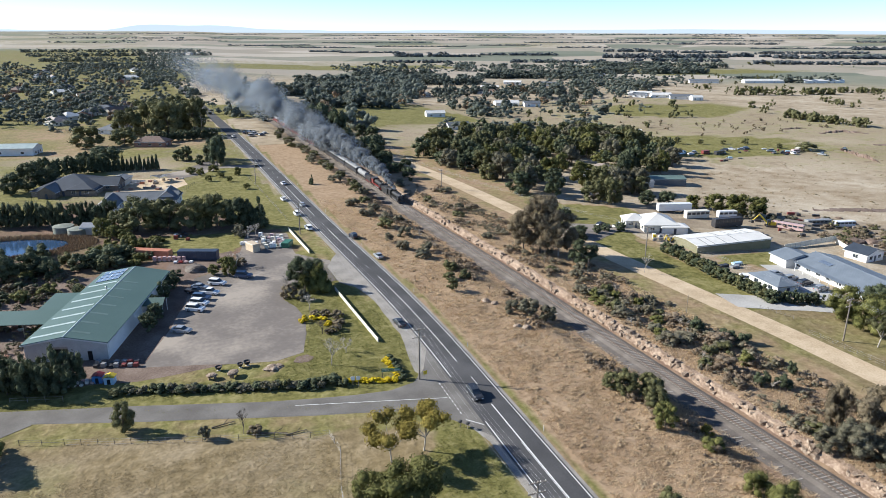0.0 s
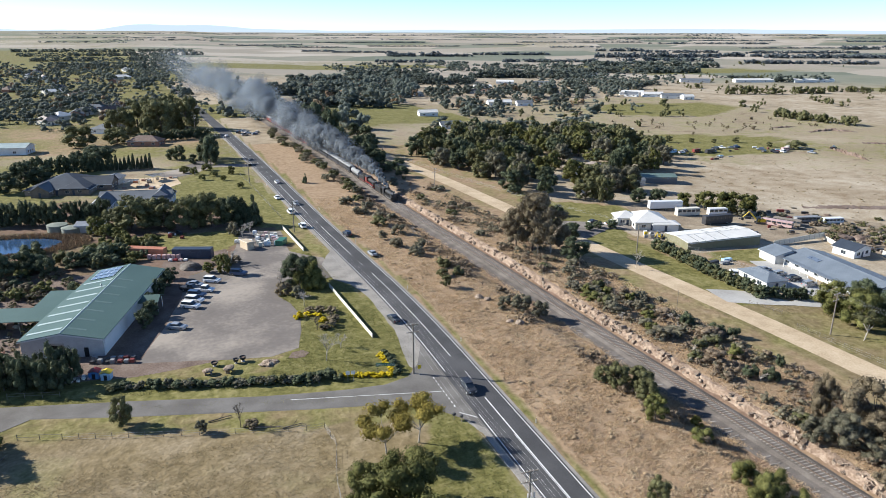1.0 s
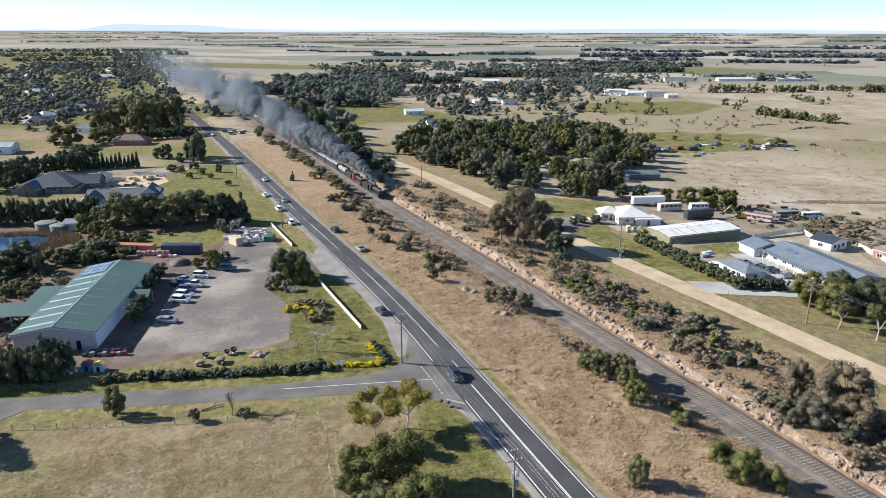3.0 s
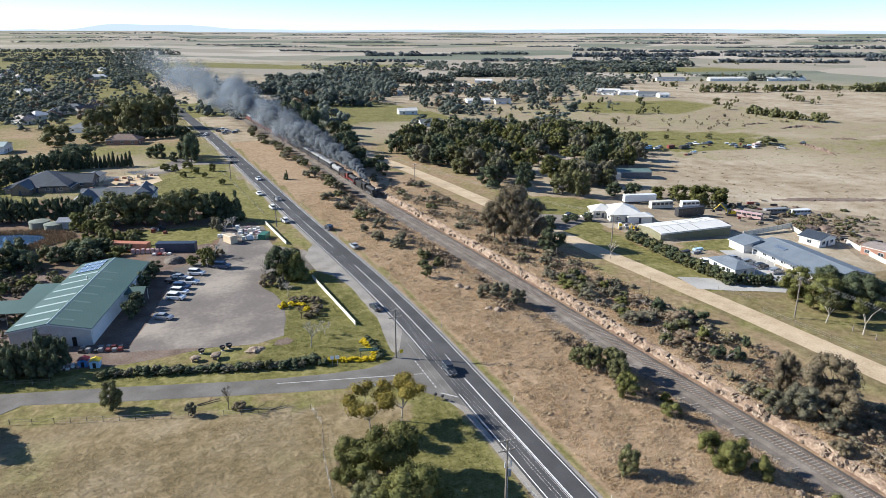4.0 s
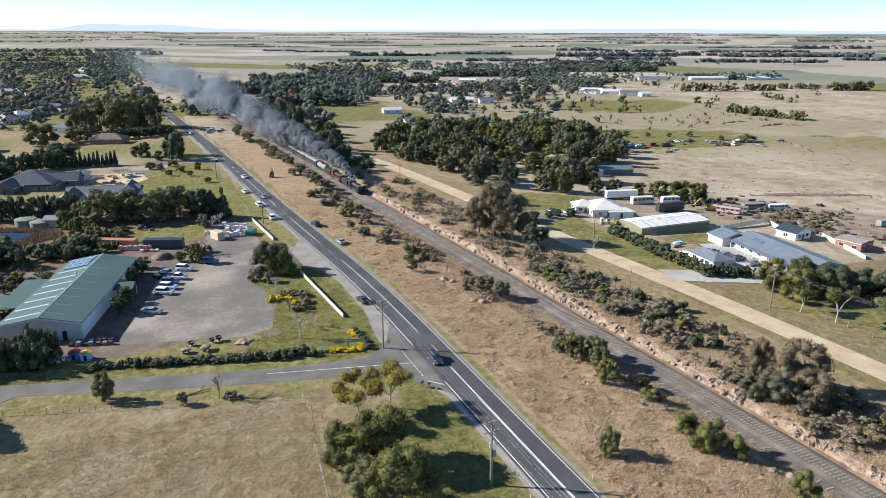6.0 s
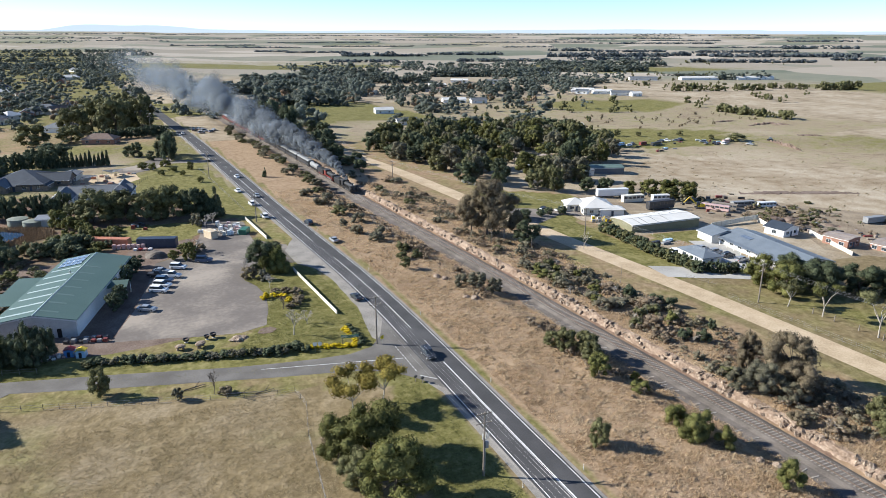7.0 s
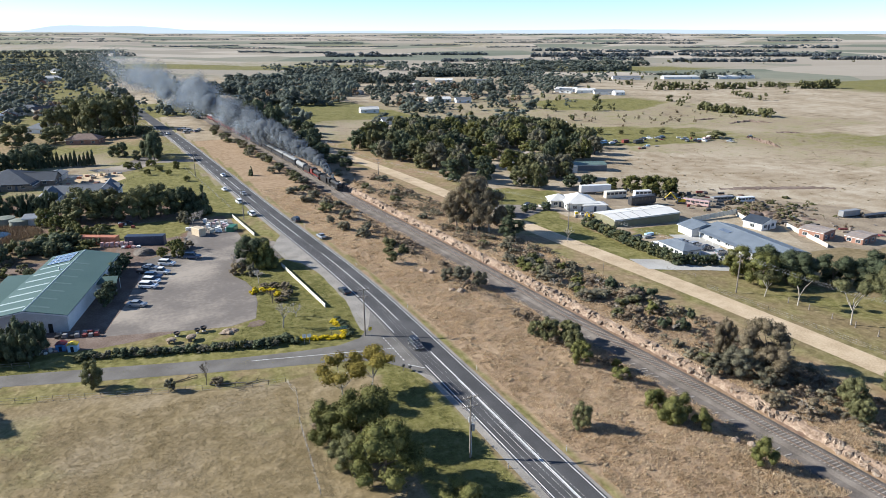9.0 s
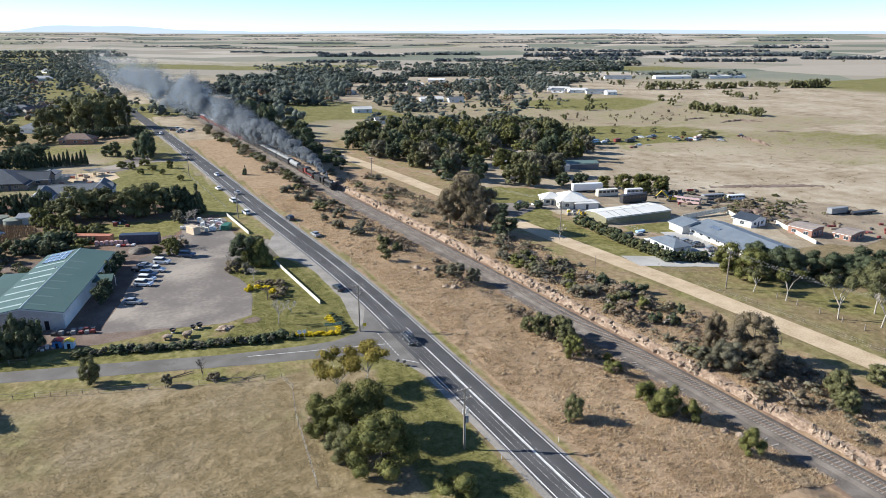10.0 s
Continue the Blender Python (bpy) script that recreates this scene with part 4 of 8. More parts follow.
building("play_shelter", -32.0, 329.0, 10.0, 7.0, 2.6, 0.8, -14, M["slate_roof"], M["cream"], "gable", "low shelter beside the play yard", "shelter", 0)
building("grey_house", -20.0, 284.5, 26.0, 10.5, 3.0, 2.2, 80, M["slate_roof"], M["white"], "gable", "long house with a slate-grey metal roof", "house", 5)
building("grey_house_gable", -31.5, 279.5, 11.0, 7.0, 3.0, 2.4, -8, M["slate_roof"], M["white"], "gable", "gabled wing with a slate-grey roof", "house", 1)
building("grey_house_porch", -10.6, 284.0, 10.0, 7.5, 3.2, 2.8, -8, M["slate_roof"], M["white"], "gable", "steep gabled wing with white edge", "house", 1)
building("tank_shed", -32.6, 248.6, 9.0, 5.6, 2.6, 0.7, 75, M["steel"], M["grey_wall"], "gable", "small galvanised shed beside water tanks", "shed", 0, door=False)
building("white_barn", -97.0, 432.0, 34.0, 12.0, 4.0, 1.6, 78, M["skylight"], M["white"], "gable", "long white barn with pale blue roof", "barn", 3)
building("brick_house", -22.0, 437.0, 18.0, 10.0, 3.0, 2.6, 70, M["tile_roof"], M["brick"], "hip", "brown brick house with a tiled roof", "house", 3)
building("paddock_house", -45.0, 500.0, 22.0, 14.0, 3.0, 3.2, 60, M["slate_roof"], M["white"], "hip", "house with a slate-blue hipped roof", "house", 3)
hr = random.Random(11)
for i in range(26):
    x, y = hr.uniform(-240, -55), hr.uniform(560, 1250)
    if i < 8:
        x, y = -95 + i * 6 + hr.uniform(-4, 4), 560 + i * 14
    building("town_house", x, y, hr.uniform(14, 22), hr.uniform(9, 13), 3.0, hr.uniform(2.2, 3.4), hr.uniform(0, 180), M[hr.choice(("slate_roof", "tile_roof", "white_roof", "navy_roof", "rust_roof"))], M[hr.choice(("white", "cream", "brick"))], hr.choice(("hip", "gable")), "suburban house among trees at the town's edge", "house", 2, group="town houses")
for x, y, L, W, rz, roof in ((489, 684, 26, 10, 60, "white_roof"), (500, 660, 22, 10, 70, "white_roof"), (512, 640, 24, 11, 60, "slate_roof"), (478, 668, 14, 9, 40, "slate_roof"), (521, 626, 12, 8, 80, "white_roof"), (300, 640, 24, 10, 80, "white_roof"), (322, 628, 16, 9, 80, "slate_roof"), (196, 560, 16, 8, 85, "white_roof"), (186, 480, 16, 8, 85, "slate_roof"), (430, 900, 24, 12, 60, "white_roof"), (470, 860, 30, 12, 60, "slate_roof"), (620, 1000, 40, 14, 70, "slate_roof"), (780, 800, 60, 10, 75, "white_roof"), (860, 770, 60, 10, 75, "white_roof"), (700, 830, 40, 14, 60, "slate_roof"), (296, 420, 14, 9, 60, "white_roof"), (330, 760, 20, 10, 50, "tile_roof"), (360, 820, 22, 10, 80, "white_roof"), (250, 760, 18, 10, 30, "slate_roof")):
    building("farm_building", x, y, L, W, 3.4, 1.8, rz, M[roof], M["white"], "gable", "distant farm building with a metal roof", "farm building", 2, group="farm buildings")


def tank(x, y, r, h):
    ob = thing("water_tank", x, y, label="round concrete water tank with a domed lid", category="water tank")
    bm = bmesh.new()
    rod(bm, (0, 0, -0.2), (0, 0, h), r, r, 28)
    part("shell", bm, M["tank"], ob)
    b2 = bmesh.new()
    rod(b2, (0, 0, h), (0, 0, h + 0.35), r + 0.1, r * 0.3, 28)
    part("lid", b2, M["tank"], ob)


tank(-43.8, 252.4, 3.2, 2.3)
tank(-39.0, 248.4, 3.1, 2.0)


# pond with reeds
def pond():
    bm = bmesh.new()
    pts = []
    for i in range(48):
        a = i / 48 * 2 * math.pi
        r = 1 + 0.16 * noise.noise((math.cos(a) * 1.5, math.sin(a) * 1.5, 3))
        pts.append((-62 + 22 * r * math.cos(a), 236.5 + 10.5 * r * math.sin(a)))
    bm.faces.new([bm.verts.new((x, y, 0.05)) for x, y in pts])
    me = bpy.data.meshes.new("water")
    bm.to_mesh(me)
    bm.free()
    me.materials.append(M["water"])
    tagged(new("water", me), "still pond reflecting the sky, with sky blue painted in", "water", kind="structure")
    rng = random.Random(3)
    vs, fs = [], []
    for _ in range(14000):
        a = rng.uniform(0, 6.283)
        k = rng.uniform(0.98, 1.38) if math.sin(a) > -0.3 or math.cos(a) > 0.5 else rng.uniform(1.0, 1.12)
        x, y = -62 + 22 * k * math.cos(a), 236.5 + 10.5 * k * math.sin(a)
        h, w, t = rng.uniform(0.5, 1.3), rng.uniform(0.06, 0.14), rng.uniform(0, 3.14)
        dx, dy = math.cos(t) * w, math.sin(t) * w
        i = len(vs)
        vs += [(x - dx, y - dy, 0), (x + dx, y + dy, 0), (x + rng.uniform(-0.3, 0.3), y + rng.uniform(-0.3, 0.3), h)]
        fs.append((i, i + 1, i + 2))
    tagged(new("reeds", raw_mesh("reeds", vs, fs, M["reed"])), "dry brown reeds round the pond", "reeds", kind="stuff")


pond()

# ---- vehicles ----
WHEELS = {}


def wheel(parent, x, y, r, w=0.22):
    """A wheel with its axle across local y."""
    key = (round(r, 2), round(w, 2))
    if key not in WHEELS:
        bm = bmesh.new()
        rod(bm, (0, -w / 2, 0), (0, w / 2, 0), r, r, 14)
        t = bpy.data.meshes.new("tyre")
        bm.to_mesh(t)
        bm.free()
        t.materials.append(M["tyre"])
        bm = bmesh.new()
        rod(bm, (0, -w / 2 - 0.012, 0), (0, w / 2 + 0.012, 0), r * 0.6, r * 0.6, 10)
        k = bpy.data.meshes.new("rim")
        bm.to_mesh(k)
        bm.free()
        k.materials.append(M["steel"])
        WHEELS[key] = (t, k)
    t, k = WHEELS[key]
    ob = part_mesh("wheel", t, parent, pose(x, y, r))
    part_mesh("rim", k, ob)
    return ob


SHAPES = {"sedan": (4.6, 1.8, ((-2.3, 0.45, 0.78), (-2.2, 0.3, 0.95), (-1.5, 0.25, 1.0), (0.9, 0.25, 0.98), (1.9, 0.28, 0.86), (2.3, 0.4, 0.68)), (-1.75, -1.05, 0.35, 1.1, 1.42)),
          "suv": (4.75, 1.9, ((-2.37, 0.5, 1.0), (-2.25, 0.32, 1.1), (-1.5, 0.3, 1.12), (1.0, 0.3, 1.1), (2.05, 0.32, 1.02), (2.37, 0.5, 0.85)), (-2.2, -1.95, 0.35, 1.15, 1.76)),
          "ute": (5.3, 1.9, ((-2.65, 0.55, 1.02), (-2.55, 0.4, 1.08), (-0.9, 0.38, 1.08), (1.2, 0.38, 1.1), (2.3, 0.4, 1.02), (2.65, 0.55, 0.85)), (-0.8, -0.5, 0.75, 1.35, 1.8))}


def car(x, y, rz, paint, form="suv", words="white", where="parked on gravel", z=None):
    L, W, secs, (c0, c1, c2, c3, top) = SHAPES[form]
    ob = thing("car", x, y, (ground_z(x, y) + 0.05) if z is None else z, rz, f"{words} {'pickup' if form == 'ute' else form} {where}", "car")
    h = W / 2
    body = part("body", sweep(bmesh.new(), [[(px, -h * (0.86 if abs(px) > L / 2 - 0.2 else 1), lo), (px, h * (0.86 if abs(px) > L / 2 - 0.2 else 1), lo), (px, h * (0.84 if abs(px) > L / 2 - 0.2 else 0.98), hi - 0.12), (px, h * 0.84, hi), (px, -h * 0.84, hi), (px, -h * (0.84 if abs(px) > L / 2 - 0.2 else 0.98), hi - 0.12)] for px, lo, hi in secs]), M[paint], ob)
    b = bmesh.new()
    base = secs[2][2] - 0.05
    sweep(b, [[(px, -h * wd, base), (px, h * wd, base), (px, h * wd * 0.86, zz), (px, -h * wd * 0.86, zz)] for px, wd, zz in ((c0, 0.86, base + 0.05), (c1, 0.88, top - 0.06), (c2, 0.88, top - 0.05), (c3, 0.86, base + 0.05))])
    part("glasshouse", b, M["glass"], ob, "dark tinted car windows")
    part("roof_panel", boxed(c1 - 0.05, c2 + 0.1, -h * 0.78, h * 0.78, top - 0.075, top + 0.02, 0.03), M[paint], ob)
    if form == "ute":
        part("tray", boxed(-2.5, -0.95, -h * 0.78, h * 0.78, 0.98, 1.12), M["charcoal"], ob)
    for s in (-1, 1):
        part("headlight", boxed(L / 2 - 0.16, L / 2 + 0.01, s * h * 0.62 - 0.17, s * h * 0.62 + 0.17, secs[-1][2] - 0.18, secs[-1][2] - 0.02), M["lamp_glass"], ob)
        part("tail_light", boxed(-L / 2 - 0.01, -L / 2 + 0.1, s * h * 0.66 - 0.12, s * h * 0.66 + 0.12, secs[0][2] - 0.22, secs[0][2] - 0.04), M["tail_glass"], ob)
        for px in (-L * 0.29, L * 0.3):
            wheel(ob, px, s * (h - 0.1), 0.36 if form != "sedan" else 0.32)
    return ob


PARK = -28.0
for x, y, paint, form, words in ((-3.2, 165.6, "car_white", "suv", "white"), (-2.2, 169.2, "car_white", "suv", "white"), (-1.6, 172.8, "car_blue", "suv", "dark blue"), (0.4, 176.0, "car_white", "ute", "white"), (-1.8, 181.0, "car_silver", "sedan", "silver"), (2.6, 182.6, "car_white", "suv", "white"), (-3.0, 178.0, "car_dark", "ute", "dark"), (-6.4, 153.6, "car_silver", "sedan", "silver-grey"), (9.8, 186.2, "car_blue", "suv", "dark blue")):
    car(x, y, PARK + (x * 7) % 8 - 4, paint, form, words, "parked on the gravel yard")
for x, y, rz, paint, form, words, where in ((41.2, 141.0, 97, "car_dark", "sedan", "black", "parked on the road shoulder"), (46.8, 213.4, 97, "car_dark", "suv", "dark", "parked on the far shoulder"), (49.3, 190.6, 96, "car_silver", "sedan", "grey", "parked on the far shoulder"), (34.6, 228.4, 97, "car_white", "suv", "white", "parked beside the highway"), (33.6, 249.0, 97, "car_white", "suv", "white", "parked beside the highway"), (32.0, 274.0, 97, "car_white", "sedan", "white", "parked beside the highway"),
                                            (45.2, 104.6, 270, "car_dark", "suv", "dark", "driving on the highway"), (35.9, 304.0, 96, "car_white", "sedan", "white", "driving on the highway"), (37.6, 262.0, 96, "car_silver", "sedan", "silver", "driving on the highway"), (24.5, 456.0, 97, "car_white", "sedan", "white", "driving on the highway"),
                                            (35.6, 456.0, 30, "car_silver", "suv", "silver", "parked on a dry verge"), (38.4, 464.0, 20, "car_white", "suv", "white", "parked on a dry verge"), (32.8, 468.0, 60, "car_dark", "suv", "dark", "parked on a dry verge"), (42.0, 458.0, 40, "car_blue", "sedan", "blue", "parked on a dry verge"), (36.0, 474.0, 10, "car_white", "ute", "white", "parked on a dry verge"), (44.5, 466.0, 60, "car_white", "sedan", "white", "parked on a dry verge"),
                                            (159.0, 146.6, 0, "car_silver", "sedan", "silver", "parked before the clinic"), (160.0, 141.8, 4, "car_silver", "suv", "silver-grey", "parked before the clinic"), (160.8, 137.4, 2, "car_dark", "suv", "black", "parked before the clinic"), (161.4, 132.4, 5, "car_silver", "suv", "silver", "parked before the clinic"), (146.8, 146.0, 60, "car_white", "suv", "white", "parked beside an outbuilding"), (138.0, 208.5, 20, "car_dark", "sedan", "dark", "parked on a house driveway"), (143.5, 205.0, 10, "car_white", "ute", "white", "parked on a house driveway"),
                                            (183.0, 293.0, 20, "car_white", "suv", "white", "parked by trees"), (186.5, 288.0, 30, "car_silver", "sedan", "silver", "parked by trees")):
    car(x, y, rz, paint, form, words, where)


def big_box(name, x, y, rz, L, W, H, paint, label, category, wheels=0, band=None, z=None, lift=0.0, ribs=0):
    """A long box-bodied thing: container, trailer, caravan or bus."""
    ob = thing(name, x, y, z, rz, label, category)
    part("body", boxed(-L / 2, L / 2, -W / 2, W / 2, lift, lift + H, 0.07), M[paint], ob)
    if band:
        for s in (-1, 1):
            n = max(2, int(L / 1.6))
            for i in range(n):
                px = -L / 2 + (i + 0.5) * L / n
                part("window", boxed(px - L / n * 0.4, px + L / n * 0.4, s * W / 2 - 0.02, s * W / 2 + 0.02, lift + H * 0.5, lift + H * 0.82), M["glass"], ob)
        part("windscreen", boxed(L / 2 - 0.03, L / 2 + 0.02, -W * 0.42, W * 0.42, lift + H * 0.4, lift + H * 0.85), M["glass"], ob)
    for i in range(ribs):
        px = -L / 2 + (i + 0.5) * L / ribs
        for s in (-1, 1):
            part("rib", boxed(px - 0.08, px + 0.08, s * W / 2 - 0.03, s * W / 2 + 0.04, lift + 0.1, lift + H - 0.1), M[paint], ob)
    for i in range(wheels):
        px = -L * 0.32 + i * L * 0.62 / max(1, wheels - 1)
        for s in (-1, 1):
            wheel(ob, px, s * (W / 2 - 0.15), 0.45)
    if lift > 0.3:
        part("chassis", boxed(-L / 2 + 0.2, L / 2 - 0.2, -W * 0.35, W * 0.35, lift - 0.35, lift), M["charcoal"], ob)
    return ob


big_box("shipping_container", -14.8, 213.6, -27, 12.2, 2.5, 2.6, "orange", "faded orange steel shipping container", "container", ribs=16)
big_box("shipping_container", -1.6, 207.2, -20, 11.6, 2.8, 2.9, "navy", "dark blue steel shipping container", "container", ribs=16)
big_box("semi_trailer", 180.0, 221.0, -14, 13.8, 2.6, 2.9, "car_white", "white box semi-trailer standing in the yard", "trailer", 3, z=-5.0, lift=1.1)
big_box("old_bus", 183.0, 211.0, -10, 9.5, 2.5, 2.9, "cream", "cream old bus standing in the yard", "bus", 2, True, -5.2, 0.5)
big_box("old_coach", 185.5, 197.0, -4, 12.0, 2.5, 3.0, "charcoal", "dark grey old coach standing behind the shed", "bus", 2, True, -4.9, 0.5)
big_box("caravan", 196.0, 209.0, -14, 7.5, 2.4, 2.6, "car_white", "white caravan in the salvage yard", "caravan", 2, True, -5.6, 0.5)
for q in ((207, 189, -60, 11, "pink"), (213, 190, -60, 10, "wood"), (224, 191, -12, 10, "silver"), (233, 187, -12, 8, "car_white")):
    big_box("wrecked_bus", q[0], q[1], q[2], q[3], 2.4, 2.1, q[4], "stripped faded bus body in a salvage yard", "bus", 2, True, None, 0.4)
for q in ((281, 345, 10, 6, "sky_blue"), (303, 337, 15, 8, "charcoal"), (296, 341, 5, 5, "maroon"), (352, 326, 0, 5, "pink"), (358, 330, 30, 5, "cream")):
    big_box("stored_vehicle", q[0], q[1], q[2], q[3], 2.2, 1.9, q[4], "old van body stored in a dry paddock", "van", 2, True, None, 0.3)
for i, (x, y) in enumerate(((286, 342), (291, 345), (299, 343), (308, 339), (315, 346), (321, 347), (327, 345), (332, 346), (337, 328), (344, 328), (347, 323), (361, 314), (364, 328), (340, 334), (388, 322))):
    car(x, y, 25 * i % 170, ("car_white", "car_silver", "car_blue", "car_silver", "car_dark")[i % 5], ("sedan", "suv", "ute")[i % 3], ("white", "silver", "blue", "grey", "dark")[i % 5], "stored in a dry paddock")
big_box("truck", 252, 153, -5, 9.0, 2.4, 2.2, "silver", "old grey truck on dry ground", "truck", 3, None, None, 0.9)
big_box("flat_trailer", 262, 149, -6, 13, 2.4, 0.5, "charcoal", "flatbed trailer loaded with scrap", "trailer", 3, None, None, 0.9)


def excavator(x, y, rz, k=1.0):
    ob = thing("excavator", x, y, None, rz, "yellow excavator with a raised bent arm" if k > 0.8 else "small yellow digger parked beside the house", "excavator")
    ob.scale = (k, k, k)
    for s in (-1, 1):
        part("track", boxed(-1.8, 1.8, s * 1.2 - 0.3, s * 1.2 + 0.3, 0, 0.8, 0.2), M["charcoal"], ob)
    part("house", boxed(-1.8, 1.3, -1.2, 1.2, 0.9, 2.1, 0.12), M["yellow"], ob)
    part("cab", boxed(0.1, 1.5, 0.2, 1.2, 1.0, 2.9, 0.1), M["glass"], ob)
    bm = bmesh.new()
    rod(bm, (1.2, -0.3, 1.6), (4.2, -0.3, 4.6), 0.32, 0.26, 6)
    part("boom", bm, M["yellow"], ob)
    bm = bmesh.new()
    rod(bm, (4.2, -0.3, 4.6), (6.4, -0.3, 2.2), 0.24, 0.18, 6)
    part("stick", bm, M["yellow"], ob)
    part("bucket", boxed(6.0, 7.0, -0.9, 0.3, 1.2, 2.2, 0.15), M["iron"], ob)


excavator(203.0, 193.5, 150)
excavator(150.5, 184.5, 200, 0.6)

# ---- the steam train ----
def rail_pose(y, z=0.515):
    d = math.degrees(math.atan2(rail_x(y + 4) - rail_x(y - 4), 8.0))
    return rail_x(y), y, ground_z(rail_x(y), y) + z, 90 - d + 180


def iron_wheel(parent, x, s, r):
    key = ("iron", round(r, 2))
    if key not in WHEELS:
        bm = bmesh.new()
        rod(bm, (0, -0.07, 0), (0, 0.07, 0), r, r, 18)
        me = bpy.data.meshes.new("wheel")
        bm.to_mesh(me)
        bm.free()
        me.materials.append(M["iron"])
        WHEELS[key] = me
    part_mesh("wheel", WHEELS[key], parent, pose(x, s * 0.82, r))


def locomotive(y, red):
    """A steam locomotive 14 m long, chimney towards local +x."""
    x, yy, z, rz = rail_pose(y)
    ob = thing("steam_locomotive", x, yy, z, rz, "black steam locomotive with red running boards" if red else "black steam locomotive pulling the train", "locomotive")
    bm = bmesh.new()
    rod(bm, (-3.4, 0, 2.5), (4.2, 0, 2.5), 1.0, 0.88, 20)
    part("boiler", bm, M["iron"], ob)
    bm = bmesh.new()
    rod(bm, (4.2, 0, 2.5), (6.2, 0, 2.5), 0.95, 0.95, 20)
    rod(bm, (6.2, 0, 2.5), (6.4, 0, 2.5), 0.9, 0.6, 20)
    part("smokebox", bm, M["charcoal"], ob)
    bm = bmesh.new()
    rod(bm, (5.3, 0, 3.2), (5.3, 0, 4.05), 0.36, 0.34, 14)
    rod(bm, (5.3, 0, 3.98), (5.3, 0, 4.12), 0.44, 0.44, 14)
    part("chimney", bm, M["iron"], ob)
    for px in (0.6, 2.6):
        bm = bmesh.new()
        rod(bm, (px, 0, 3.2), (px, 0, 3.75), 0.42, 0.36, 12)
        rod(bm, (px, 0, 3.75), (px, 0, 3.92), 0.36, 0.14, 12)
        part("dome", bm, M["iron"], ob)
    bm = bmesh.new()
    for s in (-1, 1):
        box(bm, -6.0, -3.4, s * 1.4 - 0.05, s * 1.4 + 0.05, 1.4, 3.6)
    box(bm, -3.5, -3.4, -1.4, 1.4, 1.4, 3.6)
    part("cab", bm, M["maroon" if red else "iron"], ob, "dark red cab sides" if red else "")
    part("cab_roof", sweep(bmesh.new(), [[(px, -1.55, 3.55), (px, 1.55, 3.55), (px, 0.9, 3.95), (px, -0.9, 3.95)] for px in (-6.4, -3.1)]), M["charcoal"], ob)
    for s in (-1, 1):
        part("running_board", boxed(-3.4, 6.4, s * 1.3 - 0.28, s * 1.3 + 0.28, 1.55, 1.72), M["red" if red else "iron"], ob, "red running board" if red else "")
        part("cylinder", boxed(4.6, 6.0, s * 1.25 - 0.3, s * 1.25 + 0.3, 0.6, 1.35, 0.12), M["iron"], ob)
        part("smoke_deflector", boxed(4.6, 6.3, s * 1.36 - 0.03, s * 1.36 + 0.03, 1.7, 3.3), M["charcoal"], ob)
        part("coupling_rod", boxed(-2.2, 3.0, s * 0.98 - 0.05, s * 0.98 + 0.05, 0.55, 0.7), M["steel"], ob)
        for px in (-2.0, -0.1, 1.8):
            iron_wheel(ob, px, s, 0.9)
        for px in (3.7, 5.4, -4.2, -5.4):
            iron_wheel(ob, px, s, 0.48)
    part("frame", boxed(-6.2, 6.6, -0.7, 0.7, 0.7, 1.5), M["iron"], ob)
    part("buffer_beam", boxed(6.55, 6.8, -1.35, 1.35, 0.8, 1.3), M["iron" if not red else "red"], ob)
    bm = bmesh.new()
    sweep(bm, [[(6.6, -1.3, 0.15), (6.6, 1.3, 0.15), (6.6, 1.2, 0.8), (6.6, -1.2, 0.8)], [(7.3, -0.25, 0.1), (7.3, 0.25, 0.1), (7.0, 0.2, 0.7), (7.0, -0.2, 0.7)]])
    part("cowcatcher", bm, M["iron"], ob)
    bm = bmesh.new()
    rod(bm, (6.3, 0, 3.55), (6.75, 0, 3.55), 0.2, 0.24, 12)
    part("headlamp", bm, M["lamp_glass"], ob)
    return ob


def tender(y, red):
    x, yy, z, rz = rail_pose(y)
    ob = thing("tender", x, yy, z, rz, "black coal tender with red lining" if red else "black coal tender behind the locomotive", "tender")
    part("tank", boxed(-4.2, 4.0, -1.4, 1.4, 1.0, 3.0, 0.1), M["iron"], ob)
    part("frame", boxed(-4.5, 4.4, -1.2, 1.2, 0.75, 1.0), M["red" if red else "iron"], ob)
    rng = random.Random(4)
    part("coal", sweep(bmesh.new(), [[(px, -1.1, 2.95), (px, 1.1, 2.95), (px, 0.4, 3.1 + rng.uniform(0.1, 0.5)), (px, -0.5, 3.1 + rng.uniform(0.1, 0.5))] for px in (-2.0, -1, 0, 1, 2.2, 3.6)]), M["dark"], ob, "heaped black coal")
    for s in (-1, 1):
        for px in (-3.2, -1.5, 1.5, 3.2):
            iron_wheel(ob, px, s, 0.48)
    return ob


